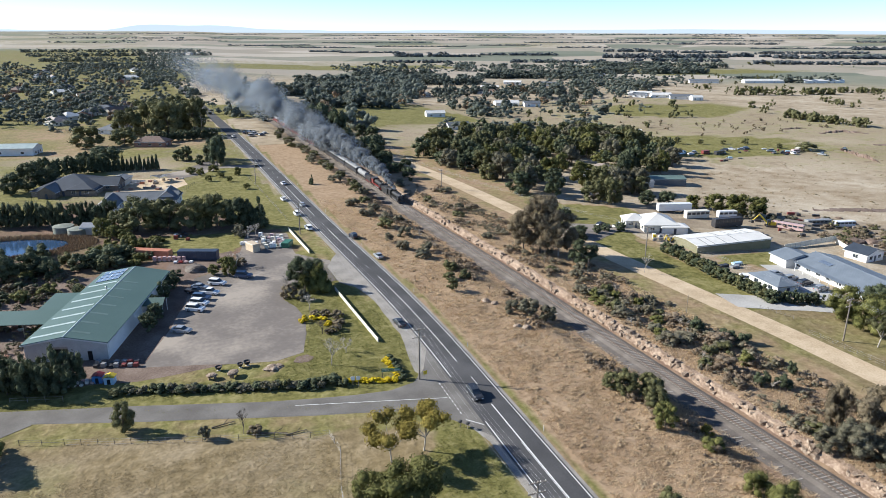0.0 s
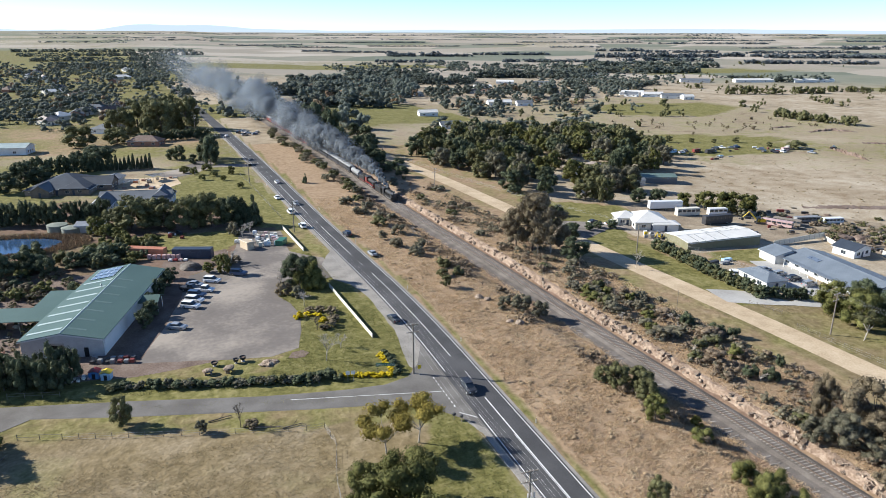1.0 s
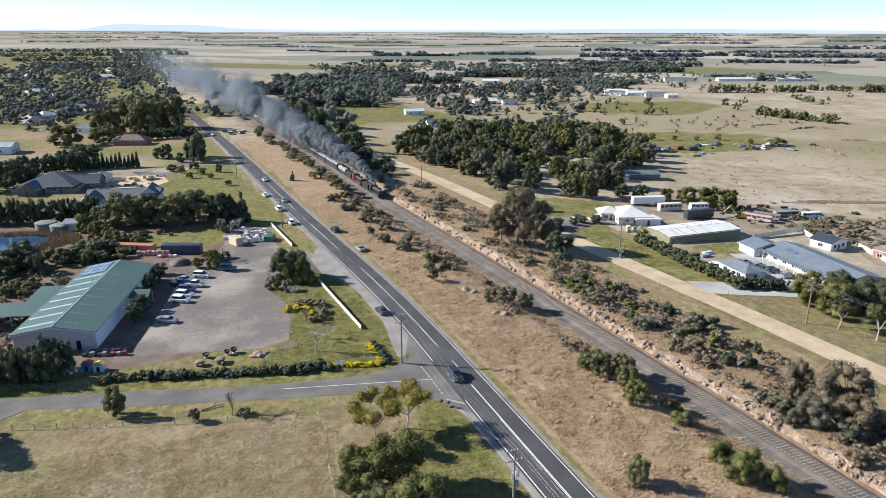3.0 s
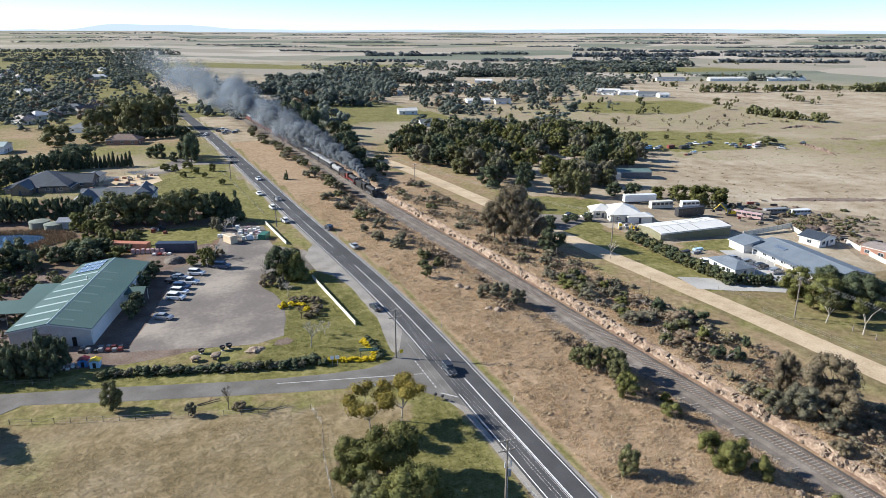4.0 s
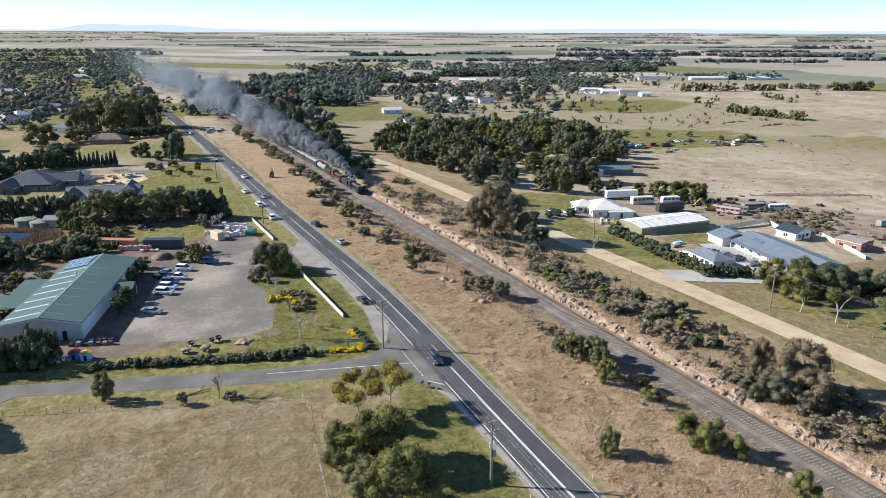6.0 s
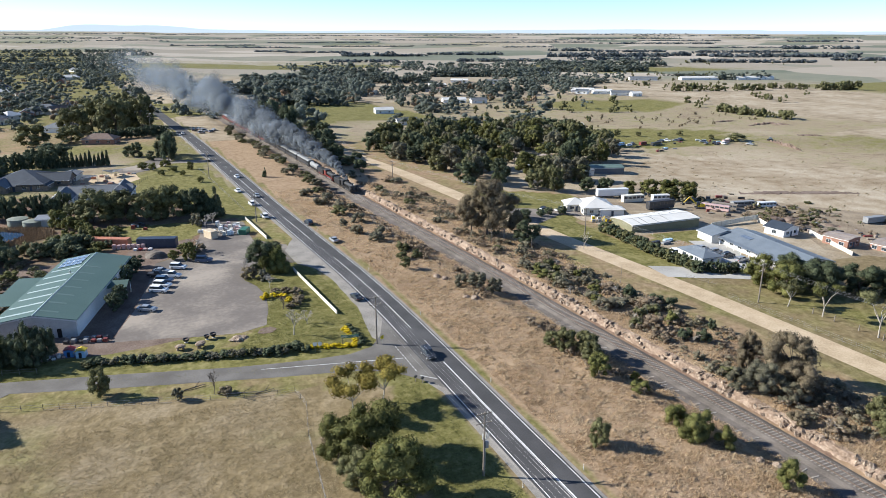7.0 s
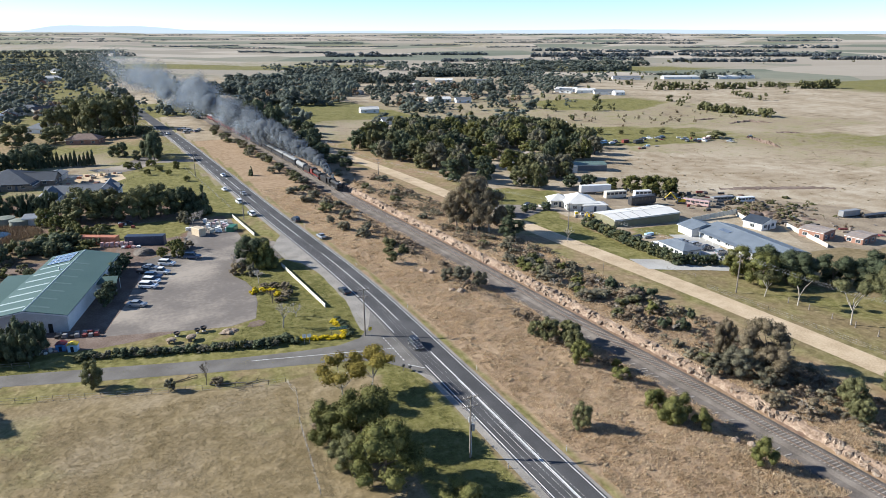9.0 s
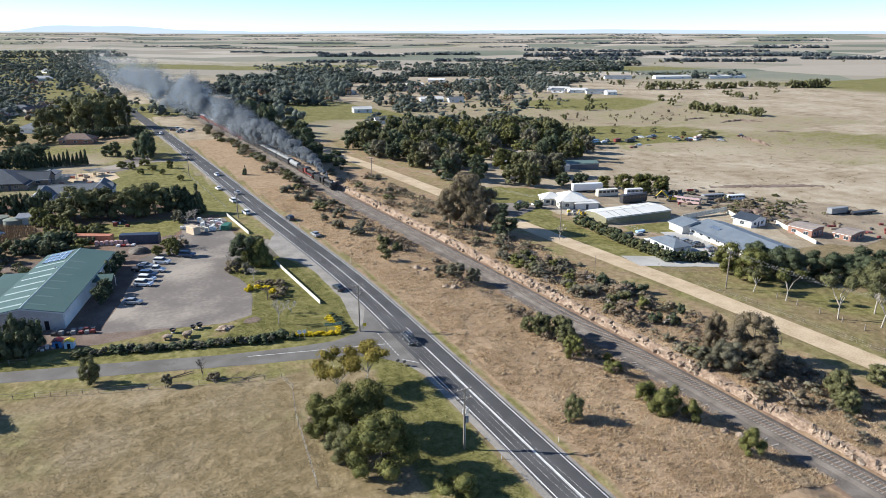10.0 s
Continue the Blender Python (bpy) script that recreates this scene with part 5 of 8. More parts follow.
def carriage(y, L, side, roof, label, low=False):
    x, yy, z, rz = rail_pose(y)
    ob = thing("tank_wagon" if low else "railway_carriage", x, yy, z, rz, label, "wagon" if low else "carriage", "" if low else "train carriages")
    if low:
        bm = bmesh.new()
        rod(bm, (-L / 2 + 0.4, 0, 2.3), (L / 2 - 0.4, 0, 2.3), 1.25, 1.25, 18)
        part("tank", bm, M["silver"], ob, "grey round water tank")
        bm = bmesh.new()
        rod(bm, (0, 0, 3.4), (0, 0, 3.9), 0.5, 0.5, 12)
        part("hatch", bm, M["iron"], ob)
    else:
        part("body", boxed(-L / 2, L / 2, -1.42, 1.42, 1.05, 3.3, 0.06), M[side], ob)
        part("roof", sweep(bmesh.new(), [[(px, -1.5, 3.28), (px, 1.5, 3.28), (px, 1.25, 3.65), (px, 0.6, 3.9), (px, -0.6, 3.9), (px, -1.25, 3.65)] for px in (-L / 2 - 0.1, L / 2 + 0.1)]), M[roof], ob, "grey curved carriage roof")
        n = 9
        for i in range(n):
            px = -L / 2 + (i + 0.5) * L / n
            for s in (-1, 1):
                part("window", boxed(px - L / n * 0.3, px + L / n * 0.3, s * 1.42 - 0.02, s * 1.42 + 0.02, 2.1, 2.95), M["glass"], ob)
        for px in (-L * 0.3, 0, L * 0.3):
            part("roof_vent", boxed(px - 0.3, px + 0.3, -0.2, 0.2, 3.88, 4.05), M["charcoal"], ob)
    part("underframe", boxed(-L / 2, L / 2, -1.2, 1.2, 0.75, 1.05), M["iron"], ob)
    for e in (-1, 1):
        for s in (-1, 1):
            for d in (-0.95, 0.95):
                iron_wheel(ob, e * L * 0.34 + d, s, 0.46)
    return ob


HEAD = 259.0
locomotive(HEAD + 7.2, False)
tender(HEAD + 19.2, False)
locomotive(HEAD + 32.0, True)
tender(HEAD + 44.0, True)
carriage(HEAD + 56.0, 12.6, "silver", "silver", "grey tank wagon coupled behind the locomotives", True)
yy = HEAD + 73.5
for i in range(10):
    side, roof, words = (("charcoal", "silver", "dark passenger carriage with a grey roof") if i < 4 else ("maroon", "silver", "red passenger carriage with a grey roof"))
    carriage(yy, 20.0, side, roof, words)
    yy += 21.2


# ---- smoke ----
def smoke():
    """Billows of fine soot flakes: each puff is a cloud of small flakes that thins out towards its rim."""
    rng = np.random.default_rng(8)
    path = np.array([(rail_x(HEAD + 8.9), HEAD + 8.9, 2.6), (76.0, 286.0, 5.8), (74.0, 312.0, 8.6), (67.7, 381.0, 11.0), (59.2, 448.0, 16.0), (46.5, 574.0, 17.0), (24.0, 790.0, 17.0), (0.0, 980.0, 26.0)])
    rad = np.array([0.6, 2.6, 4.8, 8.5, 13.0, 17.0, 23.0, 28.0])
    d = np.r_[0, np.cumsum(np.linalg.norm(np.diff(path, axis=0), axis=1))]
    for name, mat, s0, s1, puffs, flakes, share, size, label in (("smoke", "smoke", 0.0, 190.0, 480, 640, 0.42, 0.31, "thick dark grey coal smoke rolling back from the locomotive"), ("thin_smoke", "pale_smoke", 110.0, 840.0, 210, 1500, 0.46, 0.45, "thin pale smoke drifting back along the railway")):
        out = []
        for i in range(puffs):
            k = (i + rng.random()) / puffs
            s = s0 + (s1 - s0) * k ** 1.35
            c = np.array([np.interp(s, d, path[:, j]) for j in range(3)])
            r = np.interp(s, d, rad)
            c += np.array([math.sin(s / 9.0) * 0.5 + math.sin(s / 23.0 + 1), math.sin(s / 14.0 + 2), math.sin(s / 11.0) * 0.7 + math.sin(s / 31.0)]) * r * 0.2
            off = rng.normal(0, 1, 3)
            off *= r * 0.72 * rng.random() ** 0.45 / np.linalg.norm(off)
            pr = r * share * rng.uniform(0.6, 1.4)
            far = 1.0 if s0 == 0 else max(0.12, 1 - (s - s0) / (s1 - s0)) ** 1.3
            ends = min(1.0, (s1 - s) / 70.0) if s0 == 0 else min(1.0, (s - s0) / 90.0)
            n = int(flakes * far * max(0.05, ends) * (0.5 + 0.5 * min(1.0, r / 6.0)))
            way = rng.normal(0, 1, (n, 3))
            way /= np.linalg.norm(way, axis=1)[:, None]
            p = c + off + way * (pr * rng.random(n) ** 0.36)[:, None] * rng.uniform(0.8, 1.2, 3)
            turn = 0.6 * way + off / r + np.array((0.0, 0.0, 0.25)) + rng.normal(0, 0.12, (n, 3))
            a = np.cross(turn, rng.normal(0, 1, (n, 3)))
            a /= np.linalg.norm(a, axis=1)[:, None]
            b = np.cross(turn / np.linalg.norm(turn, axis=1)[:, None], a)
            w = (size * rng.uniform(0.6, 1.4, n) * (0.7 + 0.5 * min(1.0, r / 9.0)))[:, None]
            out.append(np.stack((p - a * w, p + b * w, p + a * w), 1))
        V = np.concatenate(out).reshape(-1, 3)
        F = np.arange(len(V)).reshape(-1, 3)
        tagged(new(name, tri_mesh(name, V, F, M[mat])), label, "smoke", kind="stuff")


smoke()


# ---- poles and wires ----
POLES = []


def power_pole(x, y, h, rz=0.0, low_arm=True, transformer=False, z=None):
    ob = thing("power_pole", x, y, z, rz, "weathered timber power pole with crossarms" + (" and a transformer" if transformer else ""), "power pole")
    bm = bmesh.new()
    rod(bm, (0, 0, -0.4), (0, 0, h), 0.19, 0.13, 10)
    part("pole", bm, M["wood"], ob)
    for k, zz in enumerate((h - 0.35, h - 1.9) if low_arm else (h - 0.35,)):
        arm = part("crossarm", boxed(-1.3, 1.3, 0.1, 0.22, zz - 0.07, zz + 0.07), M["wood"], ob)
        for px in (-1.15, -0.45, 0.45, 1.15):
            b = bmesh.new()
            rod(b, (px, 0.16, zz + 0.06), (px, 0.16, zz + 0.28), 0.06, 0.035, 8)
            part("insulator", b, M["porcelain"], arm)
        b = bmesh.new()
        rod(b, (-0.7, 0.16, zz), (0, 0.16, zz - 0.6), 0.025, 0.025, 5)
        rod(b, (0.7, 0.16, zz), (0, 0.16, zz - 0.6), 0.025, 0.025, 5)
        part("brace", b, M["steel"], arm)
    if transformer:
        b = bmesh.new()
        for px in (-0.45, 0.1, 0.5):
            rod(b, (px, -0.35, h - 4.2), (px, -0.35, h - 3.3), 0.12, 0.1, 8)
        part("fuse_switch", b, M["porcelain"], ob, "pale fuse switches")
        part("transformer", boxed(0.12, 0.62, -0.3, 0.3, h - 6.0, h - 4.9, 0.06), M["silver"], ob, "grey transformer box")
        b = bmesh.new()
        rod(b, (0.18, 0.0, 0.2), (0.18, 0.0, h - 5.0), 0.05, 0.05, 6)
        part("conduit", b, M["white"], ob)
    return ob


def wires(a, b, ha, hb, offs, sag=1.2, turn=0.0):
    """Sagging wires between two pole tops."""
    a, b = Vector(a), Vector(b)
    za, zb = ground_z(a.x, a.y) + ha, ground_z(b.x, b.y) + hb
    side = Vector((b.y - a.y, a.x - b.x)).normalized()
    ob = thing("power_line", a.x, a.y, 0.0, 0.0, "thin metal power wires strung between poles", "power line")
    for o in offs:
        bm = bmesh.new()
        secs = []
        for i in range(13):
            k = i / 12
            p = Vector((b.x * k - a.x * k + side.x * o, (b.y - a.y) * k + side.y * o, za + (zb - za) * k - sag * 4 * k * (1 - k)))
            secs.append([p + Vector((side.x * cx, side.y * cx, cz)) for cx, cz in ((-0.009, 0), (0, -0.009), (0.009, 0), (0, 0.009))])
        part("wire", sweep(bm, secs), M["wire"], ob)


LEFT_POLES = ((39.5, 12.0, 10.9), (37.4, 64.9, 10.8), (37.5, 114.4, 10.9), (36.4, 168.0, 0), (30.9, 223.4, 10.8), (24.6, 310.3, 10.8), (15.5, 398.0, 10.8), (6.5, 486.0, 10.8))
stand = [p for p in LEFT_POLES if p[2]]
for i, (x, y, h) in enumerate(stand):
    power_pole(x, y, h, 4.0 * (i > 2), True, i == 1)
for (x0, y0, h0), (x1, y1, h1) in zip(stand, stand[1:]):
    wires((x0, y0), (x1, y1), h0 - 0.1, h1 - 0.1, (-1.15, 0.45, 1.15), 1.0)
    wires((x0, y0), (x1, y1), h0 - 1.65, h1 - 1.65, (-1.15, 1.15), 1.1)
RIGHT_POLES = ((146.0, 52.0, 10.5), (137.3, 104.3, 10.5), (131.8, 172.6, 9.5), (101.6, 280.0, 8.5), (96.0, 345.0, 8.5))
for x, y, h in RIGHT_POLES:
    power_pole(x, y, h, 12)
for (x0, y0, h0), (x1, y1, h1) in zip(RIGHT_POLES, RIGHT_POLES[1:]):
    wires((x0, y0), (x1, y1), h0 - 0.1, h1 - 0.1, (-1.15, -0.45, 0.45, 1.15), 1.3)
for x, y in ((95.5, 172.0), (103.0, 160.0), (112.0, 128.0)):
    ob = thing("post", x, y, label="thin grey trackside post", category="post")
    bm = bmesh.new()
    rod(bm, (0, 0, -0.2), (0, 0, 5.0), 0.07, 0.05, 6)
    part("shaft", bm, M["wood"], ob)

# ---- plants ----
BALLS = {}


def ball():
    if not BALLS:
        bm = bmesh.new()
        bmesh.ops.create_icosphere(bm, subdivisions=1, radius=1.0)
        BALLS["co"], BALLS["faces"] = np.array([v.co[:] for v in bm.verts]), np.array([[v.index for v in f.verts] for f in bm.faces])
        bm.free()
    return BALLS["co"], BALLS["faces"]


def blob(rng, c, r):
    """An uneven leaf mass."""
    co, fs = ball()
    q = np.random.default_rng(rng.randrange(1 << 30))
    k = 1 + 0.16 * np.sin(co @ q.normal(0, 2.2, 3) + q.random() * 6) + q.uniform(-0.13, 0.13, len(co))
    return np.array(c) + co * np.array(r) * k[:, None], fs


def leaves(rng, c, r, count, size):
    """Small leaf sprays over a clump, lying along its surface with a loose turn."""
    q = np.random.default_rng(rng.randrange(1 << 30))
    d = q.normal(0, 1, (count, 3)) + np.array((0, 0, 0.2))
    d /= np.linalg.norm(d, axis=1)[:, None]
    p = np.array(c) + d * np.array(r) * q.uniform(0.66, 1.16, (count, 1))
    n = d + 0.55 * q.uniform(-1, 1, (count, 3))
    n /= np.linalg.norm(n, axis=1)[:, None]
    a = np.cross(n, q.normal(0, 1, (count, 3)))
    a /= np.linalg.norm(a, axis=1)[:, None]
    b = np.cross(n, a)
    s = size * q.uniform(0.6, 1.35, (count, 1))
    v = np.stack((p - a * s * 0.55, p + b * s * 0.5, p + a * s * 0.55), 1).reshape(-1, 3)
    return v, np.arange(len(v)).reshape(-1, 3)


def join(parts):
    vs, fs, o = [], [], 0
    for v, f in parts:
        vs.append(v)
        fs.append(f + o)
        o += len(v)
    return np.concatenate(vs), np.concatenate(fs)


def clumps(kind, rng, n):
    """Clump centres and radii for a crown 10 high and about 10 wide."""
    out = []
    for i in range(n):
        a, q = rng.uniform(0, 6.283), rng.random()
        if kind == "gum":
            z = rng.uniform(2.2, 8.9)
            rad = 4.0 * math.sqrt(max(0.05, 1 - ((z - 5.2) / 4.9) ** 2)) * math.sqrt(0.15 + 0.85 * q)
            s = rng.uniform(0.85, 1.6)
            out.append(((rad * math.cos(a), rad * math.sin(a), z), (s, s, s * 0.82)))
        elif kind == "full":
            z = rng.uniform(1.2, 8.7)
            rad = 4.1 * math.sqrt(max(0.05, 1 - ((z - 4.4) / 5.0) ** 2)) * math.sqrt(0.2 + 0.8 * q)
            s = rng.uniform(0.95, 1.7)
            out.append(((rad * math.cos(a), rad * math.sin(a), z), (s, s, s * 0.9)))
        elif kind == "bush":
            z = rng.uniform(1.0, 7.2)
            rad = 4.2 * math.sqrt(max(0.05, 1 - (z / 9.0) ** 2)) * math.sqrt(0.1 + 0.9 * q)
            s = rng.uniform(1.1, 2.2)
            out.append(((rad * math.cos(a), rad * math.sin(a), z), (s, s, s * 1.1)))
        elif kind == "cone":
            z = 0.7 + 8.6 * (1 - math.sqrt(q))
            rad = 4.2 * (1 - z / 10.2) * math.sqrt(rng.uniform(0.3, 1))
            s = 0.55 + 1.1 * (1 - z / 10)
            out.append(((rad * math.cos(a), rad * math.sin(a), z), (s, s, s * 1.3)))
        elif kind == "hedge":
            out.append(((rng.uniform(-4.2, 4.2), rng.uniform(-4.0, 4.0), rng.uniform(1.2, 8.4)), (rng.uniform(1.0, 1.7), rng.uniform(1.0, 1.7), rng.uniform(1.2, 2.0))))
    return out


PLANTS = {}


def plant_kind(kind, leaf, variant, fine):
    """The first plant of a kind, standing at the origin until it is placed: trunk with limbs, and a crown of leaf clumps."""
    rng = random.Random(f"{kind}{leaf}{variant}{fine}")
    n = {"gum": 36, "full": 38, "bush": 22, "cone": 40, "hedge": 36}[kind]
    cl = clumps(kind, rng, n)
    per, size = {2: (230, 0.36), 1: (62, 0.58), 0: (26, 0.9)}[fine]
    crown = join([blob(rng, c, [x * 0.76 for x in r]) for c, r in cl] + [leaves(rng, c, r, per, size) for c, r in cl])
    bm = bmesh.new()
    top = {"gum": 6.0, "full": 5.0, "bush": 3.0, "cone": 8.0, "hedge": 5.0}[kind]
    lean = Vector((rng.uniform(-0.5, 0.5), rng.uniform(-0.5, 0.5), 0))
    thick = 0.24 if kind != "bush" else 0.16
    mid = lean * 0.4 + Vector((0, 0, top * 0.45))
    rod(bm, (0, 0, -0.3), mid, thick, thick * 0.75, 7)
    rod(bm, mid, lean + Vector((0, 0, top)), thick * 0.75, thick * 0.3, 6)
    for c, r in cl[:9 if kind != "cone" else 3]:
        rod(bm, mid + (lean * 0.6 + Vector((0, 0, top * 0.4))) * rng.uniform(0, 0.7), c, thick * 0.36, thick * 0.1, 5)
    me_t = bpy.data.meshes.new("trunk")
    bm.to_mesh(me_t)
    bm.free()
    me_t.materials.append(M["pale_bark"] if kind == "gum" and variant % 2 else M["bark"])
    return me_t, tri_mesh("crown", *crown, M[leaf])


LEAF_WORDS = {"scrub_grey": "pale grey-green", "scrub_brown": "dry brown", "leaf_gum": "olive-green", "leaf_dark": "dark green", "leaf_olive": "bright olive", "leaf_gold": "golden-green", "leaf_brown": "brownish", "leaf_grey": "grey-green", "leaf_hazed": "haze-blued", "leaf_autumn": "orange autumn", "flower_yellow": "yellow-flowering"}
KIND_WORDS = {"gum": ("gum_tree", "open-crowned gum tree", "tree"), "full": ("tree", "leafy tree with rounded crown", "tree"), "bush": ("bush", "wild spreading bush", "bush"), "cone": ("conifer", "conical conifer tree", "tree"), "hedge": ("hedge_plant", "hedge plant", "hedge")}


def plant(kind, leaf, x, y, h, w, fine=1, group="", note="", z=None):
    rng = random.Random(round(x * 31 + y * 17 + h * 7))
    variant = rng.randrange(3)
    key = (kind, leaf, variant, fine)
    if key not in PLANTS:
        PLANTS[key] = plant_kind(*key)
    name, words, cat = KIND_WORDS[kind]
    size = "tall" if h > 11 else ("small" if h < 4 else "mid-sized")
    ob = thing(name, x, y, z, rng.uniform(0, 360), f"{size} {LEAF_WORDS[leaf]} {words}{note}", cat, group)
    for pn, me in zip(("trunk", "crown"), PLANTS[key]):
        new_part = new(pn, me)
        new_part.parent = ob
    k = w / (9.6 if kind != "hedge" else 10.0)
    ob.scale = (k * rng.uniform(0.92, 1.08), k * rng.uniform(0.92, 1.08), h / 9.9)
    return ob


def bare_tree(x, y, h, w, label, pale=False, seed=0, forks=5):
    rng = random.Random(seed + round(x * 13 + y))
    bm = bmesh.new()

    def limb(a, d, length, r, depth):
        b = a + d * length
        rod(bm, a, b, r, r * 0.62, 6 if depth < 2 else 3)
        if depth < forks:
            for _ in range(3 if depth else 4):
                t = (d + Vector((rng.uniform(-1, 1), rng.uniform(-1, 1), rng.uniform(-0.25, 0.7))) * 0.72).normalized()
                limb(a + d * length * rng.uniform(0.6, 1.0), t, length * rng.uniform(0.55, 0.78), max(0.014, r * 0.6), depth + 1)

    limb(Vector((0, 0, -0.2)), Vector((rng.uniform(-0.1, 0.1), rng.uniform(-0.1, 0.1), 1)).normalized(), h * 0.36, h * 0.013 + 0.025, 0)
    ob = thing("bare_tree", x, y, label=label, category="tree")
    part("trunk", bm, M["pale_bark"] if pale else M["bark"], ob)
    s = max(abs(c) for v in ob.children[0].data.vertices for c in (v.co.x, v.co.y))
    ob.scale = (w / 2 / s, w / 2 / s, 1)
    return ob


def open_gum(x, y, h, w, leaf, label, limbs=5, seed=0, full=1.0):
    """A gum with a short bare bole, crooked pale limbs and a leaf clump at each limb's end."""
    rng = random.Random(seed + round(x * 7 + y * 3))
    ob = thing("gum_tree", x, y, None, 0.0, label, "tree")
    wood = bmesh.new()
    fork = Vector((rng.uniform(-0.06, 0.06) * h, rng.uniform(-0.06, 0.06) * h, h * rng.uniform(0.26, 0.36)))
    rod(wood, (0, 0, -0.3), fork, 0.013 * h + 0.05, 0.010 * h + 0.04, 9)
    clouds = []
    for i in range(limbs):
        turn = 6.283 * (i + rng.uniform(0.1, 0.9)) / limbs
        reach = w / 2 * rng.uniform(0.45, 0.8)
        end = Vector((reach * math.cos(turn), reach * math.sin(turn), h * rng.uniform(0.72, 0.9)))
        knee = fork.lerp(end, 0.5) + Vector((rng.uniform(-1, 1), rng.uniform(-1, 1), rng.uniform(-0.6, 0.2))) * 0.07 * h
        rod(wood, fork, knee, 0.0065 * h + 0.03, 0.005 * h + 0.02, 7)
        rod(wood, knee, end, 0.005 * h + 0.02, 0.003 * h + 0.01, 6)
        for j in range(3):
            c = end + Vector((rng.uniform(-1, 1), rng.uniform(-1, 1), rng.uniform(-0.5, 0.6))) * (w * 0.13 if j else 0)
            rod(wood, knee.lerp(end, rng.uniform(0.5, 0.9)), c, 0.004 * h + 0.01, 0.012, 4)
            q = w * rng.uniform(0.10, 0.165) * full
            clouds.append((tuple(c), (q, q * rng.uniform(0.85, 1.15), q * rng.uniform(0.65, 0.85))))
    part("trunk", wood, M["pale_bark"], ob, "pale smooth bark")
    crown = new("crown", tri_mesh("crown", *join([blob(rng, c, [v * 0.7 for v in r]) for c, r in clouds] + [leaves(rng, c, r, 190, 0.36) for c, r in clouds]), M[leaf]))
    crown.parent = ob
    return ob


def far_wood(name, spots, leaf, label, tall=(8, 15), seed=1, spray=14, lumps=9, flat=1.0):
    """Distant woodland of many trees, one mesh: blobby crowns with leaf sprays and short trunks."""
    rng = random.Random(seed)
    temps = []
    stalk = np.array([(-0.3, 0, -0.5), (0.3, 0, -0.5), (0.1, 0, 4), (0, -0.3, -0.5), (0, 0.3, -0.5), (0, 0.1, 4)])
    for _ in range(6):
        cl = [((c[0], c[1], c[2] - 0.9), r) for c, r in clumps(rng.choice(("gum", "full", "full", "bush")), rng, lumps)]
        temps.append(join([blob(rng, c, [x * (0.95 if lumps > 5 else 1.3) for x in r]) for c, r in cl] + [leaves(rng, c, [x * (1.3 if lumps > 5 else 1.6) for x in r], spray, 1.0 if lumps > 5 else 1.8) for c, r in cl] + [(stalk, np.array([(0, 1, 2), (3, 4, 5)]))]))
    vs, fs, base = [], [], 0
    for x, y, *own in spots:
        v, f = temps[rng.randrange(6)]
        h = own[0] if own else rng.uniform(*tall)
        w = h * rng.uniform(0.75, 1.25) * flat
        a = rng.uniform(0, 6.28)
        ca, sa = math.cos(a), math.sin(a)
        q = v * np.array((w / 10, w / 10, h / 10))
        vs.append(np.stack((q[:, 0] * ca - q[:, 1] * sa + x, q[:, 0] * sa + q[:, 1] * ca + y, q[:, 2] + ground_z(x, y)), 1))
        fs.append(f + base)
        base += len(v)
    return tagged(new(name, tri_mesh(name, np.concatenate(vs), np.concatenate(fs), M[leaf])), label, "woodland", kind="stuff")


def scatter(x0, y0, x1, y1, width, count, seed):
    """Spots along a belt from one end to the other."""
    rng = random.Random(seed)
    dx, dy = x1 - x0, y1 - y0
    n = math.hypot(dx, dy)
    out = []
    for _ in range(count):
        k, s = rng.random(), rng.uniform(-0.5, 0.5) * width
        out.append((x0 + dx * k - dy / n * s, y0 + dy * k + dx / n * s))
    return out

# trees and shrubs on the near side of the highway
plant("full", "leaf_gum", -15.6, 113.8, 5.7, 4.2, 2)
bare_tree(3.5, 106.4, 5.2, 3.6, "small dark leafless tree beside the side road")
plant("bush", "leaf_brown", 5.4, 106.0, 1.6, 2.6, 1)
plant("full", "leaf_grey", -2.8, 106.8, 2.6, 2.2, 2)
plant("full", "leaf_olive", -40.5, 111.5, 8.6, 9.0, 2)
plant("bush", "leaf_olive", -35.6, 113.6, 4.0, 5.0, 2)
open_gum(25.0, 90.2, 7.6, 8.6, "leaf_gold", "golden-green gum with a spreading open crown", 6, 3, 1.15)
open_gum(30.8, 91.4, 8.2, 8.4, "leaf_gold", "golden-green gum with a spreading open crown", 6, 5, 1.15)
plant("bush", "leaf_olive", 21.0, 84.5, 3.4, 4.4, 2)
plant("bush", "scrub_brown", 19.0, 82.0, 2.6, 4.0, 2)
plant("full", "leaf_olive", 23.4, 75.5, 10.5, 11.0, 2)
plant("full", "leaf_olive", 18.6, 77.6, 7.8, 7.0, 2)
plant("full", "leaf_olive", 23.4, 64.6, 10.2, 10.6, 2)
plant("full", "leaf_gum", 19.2, 70.5, 6.0, 6.0, 2)
plant("bush", "leaf_olive", 31.5, 56.0, 4.2, 7.0, 2)
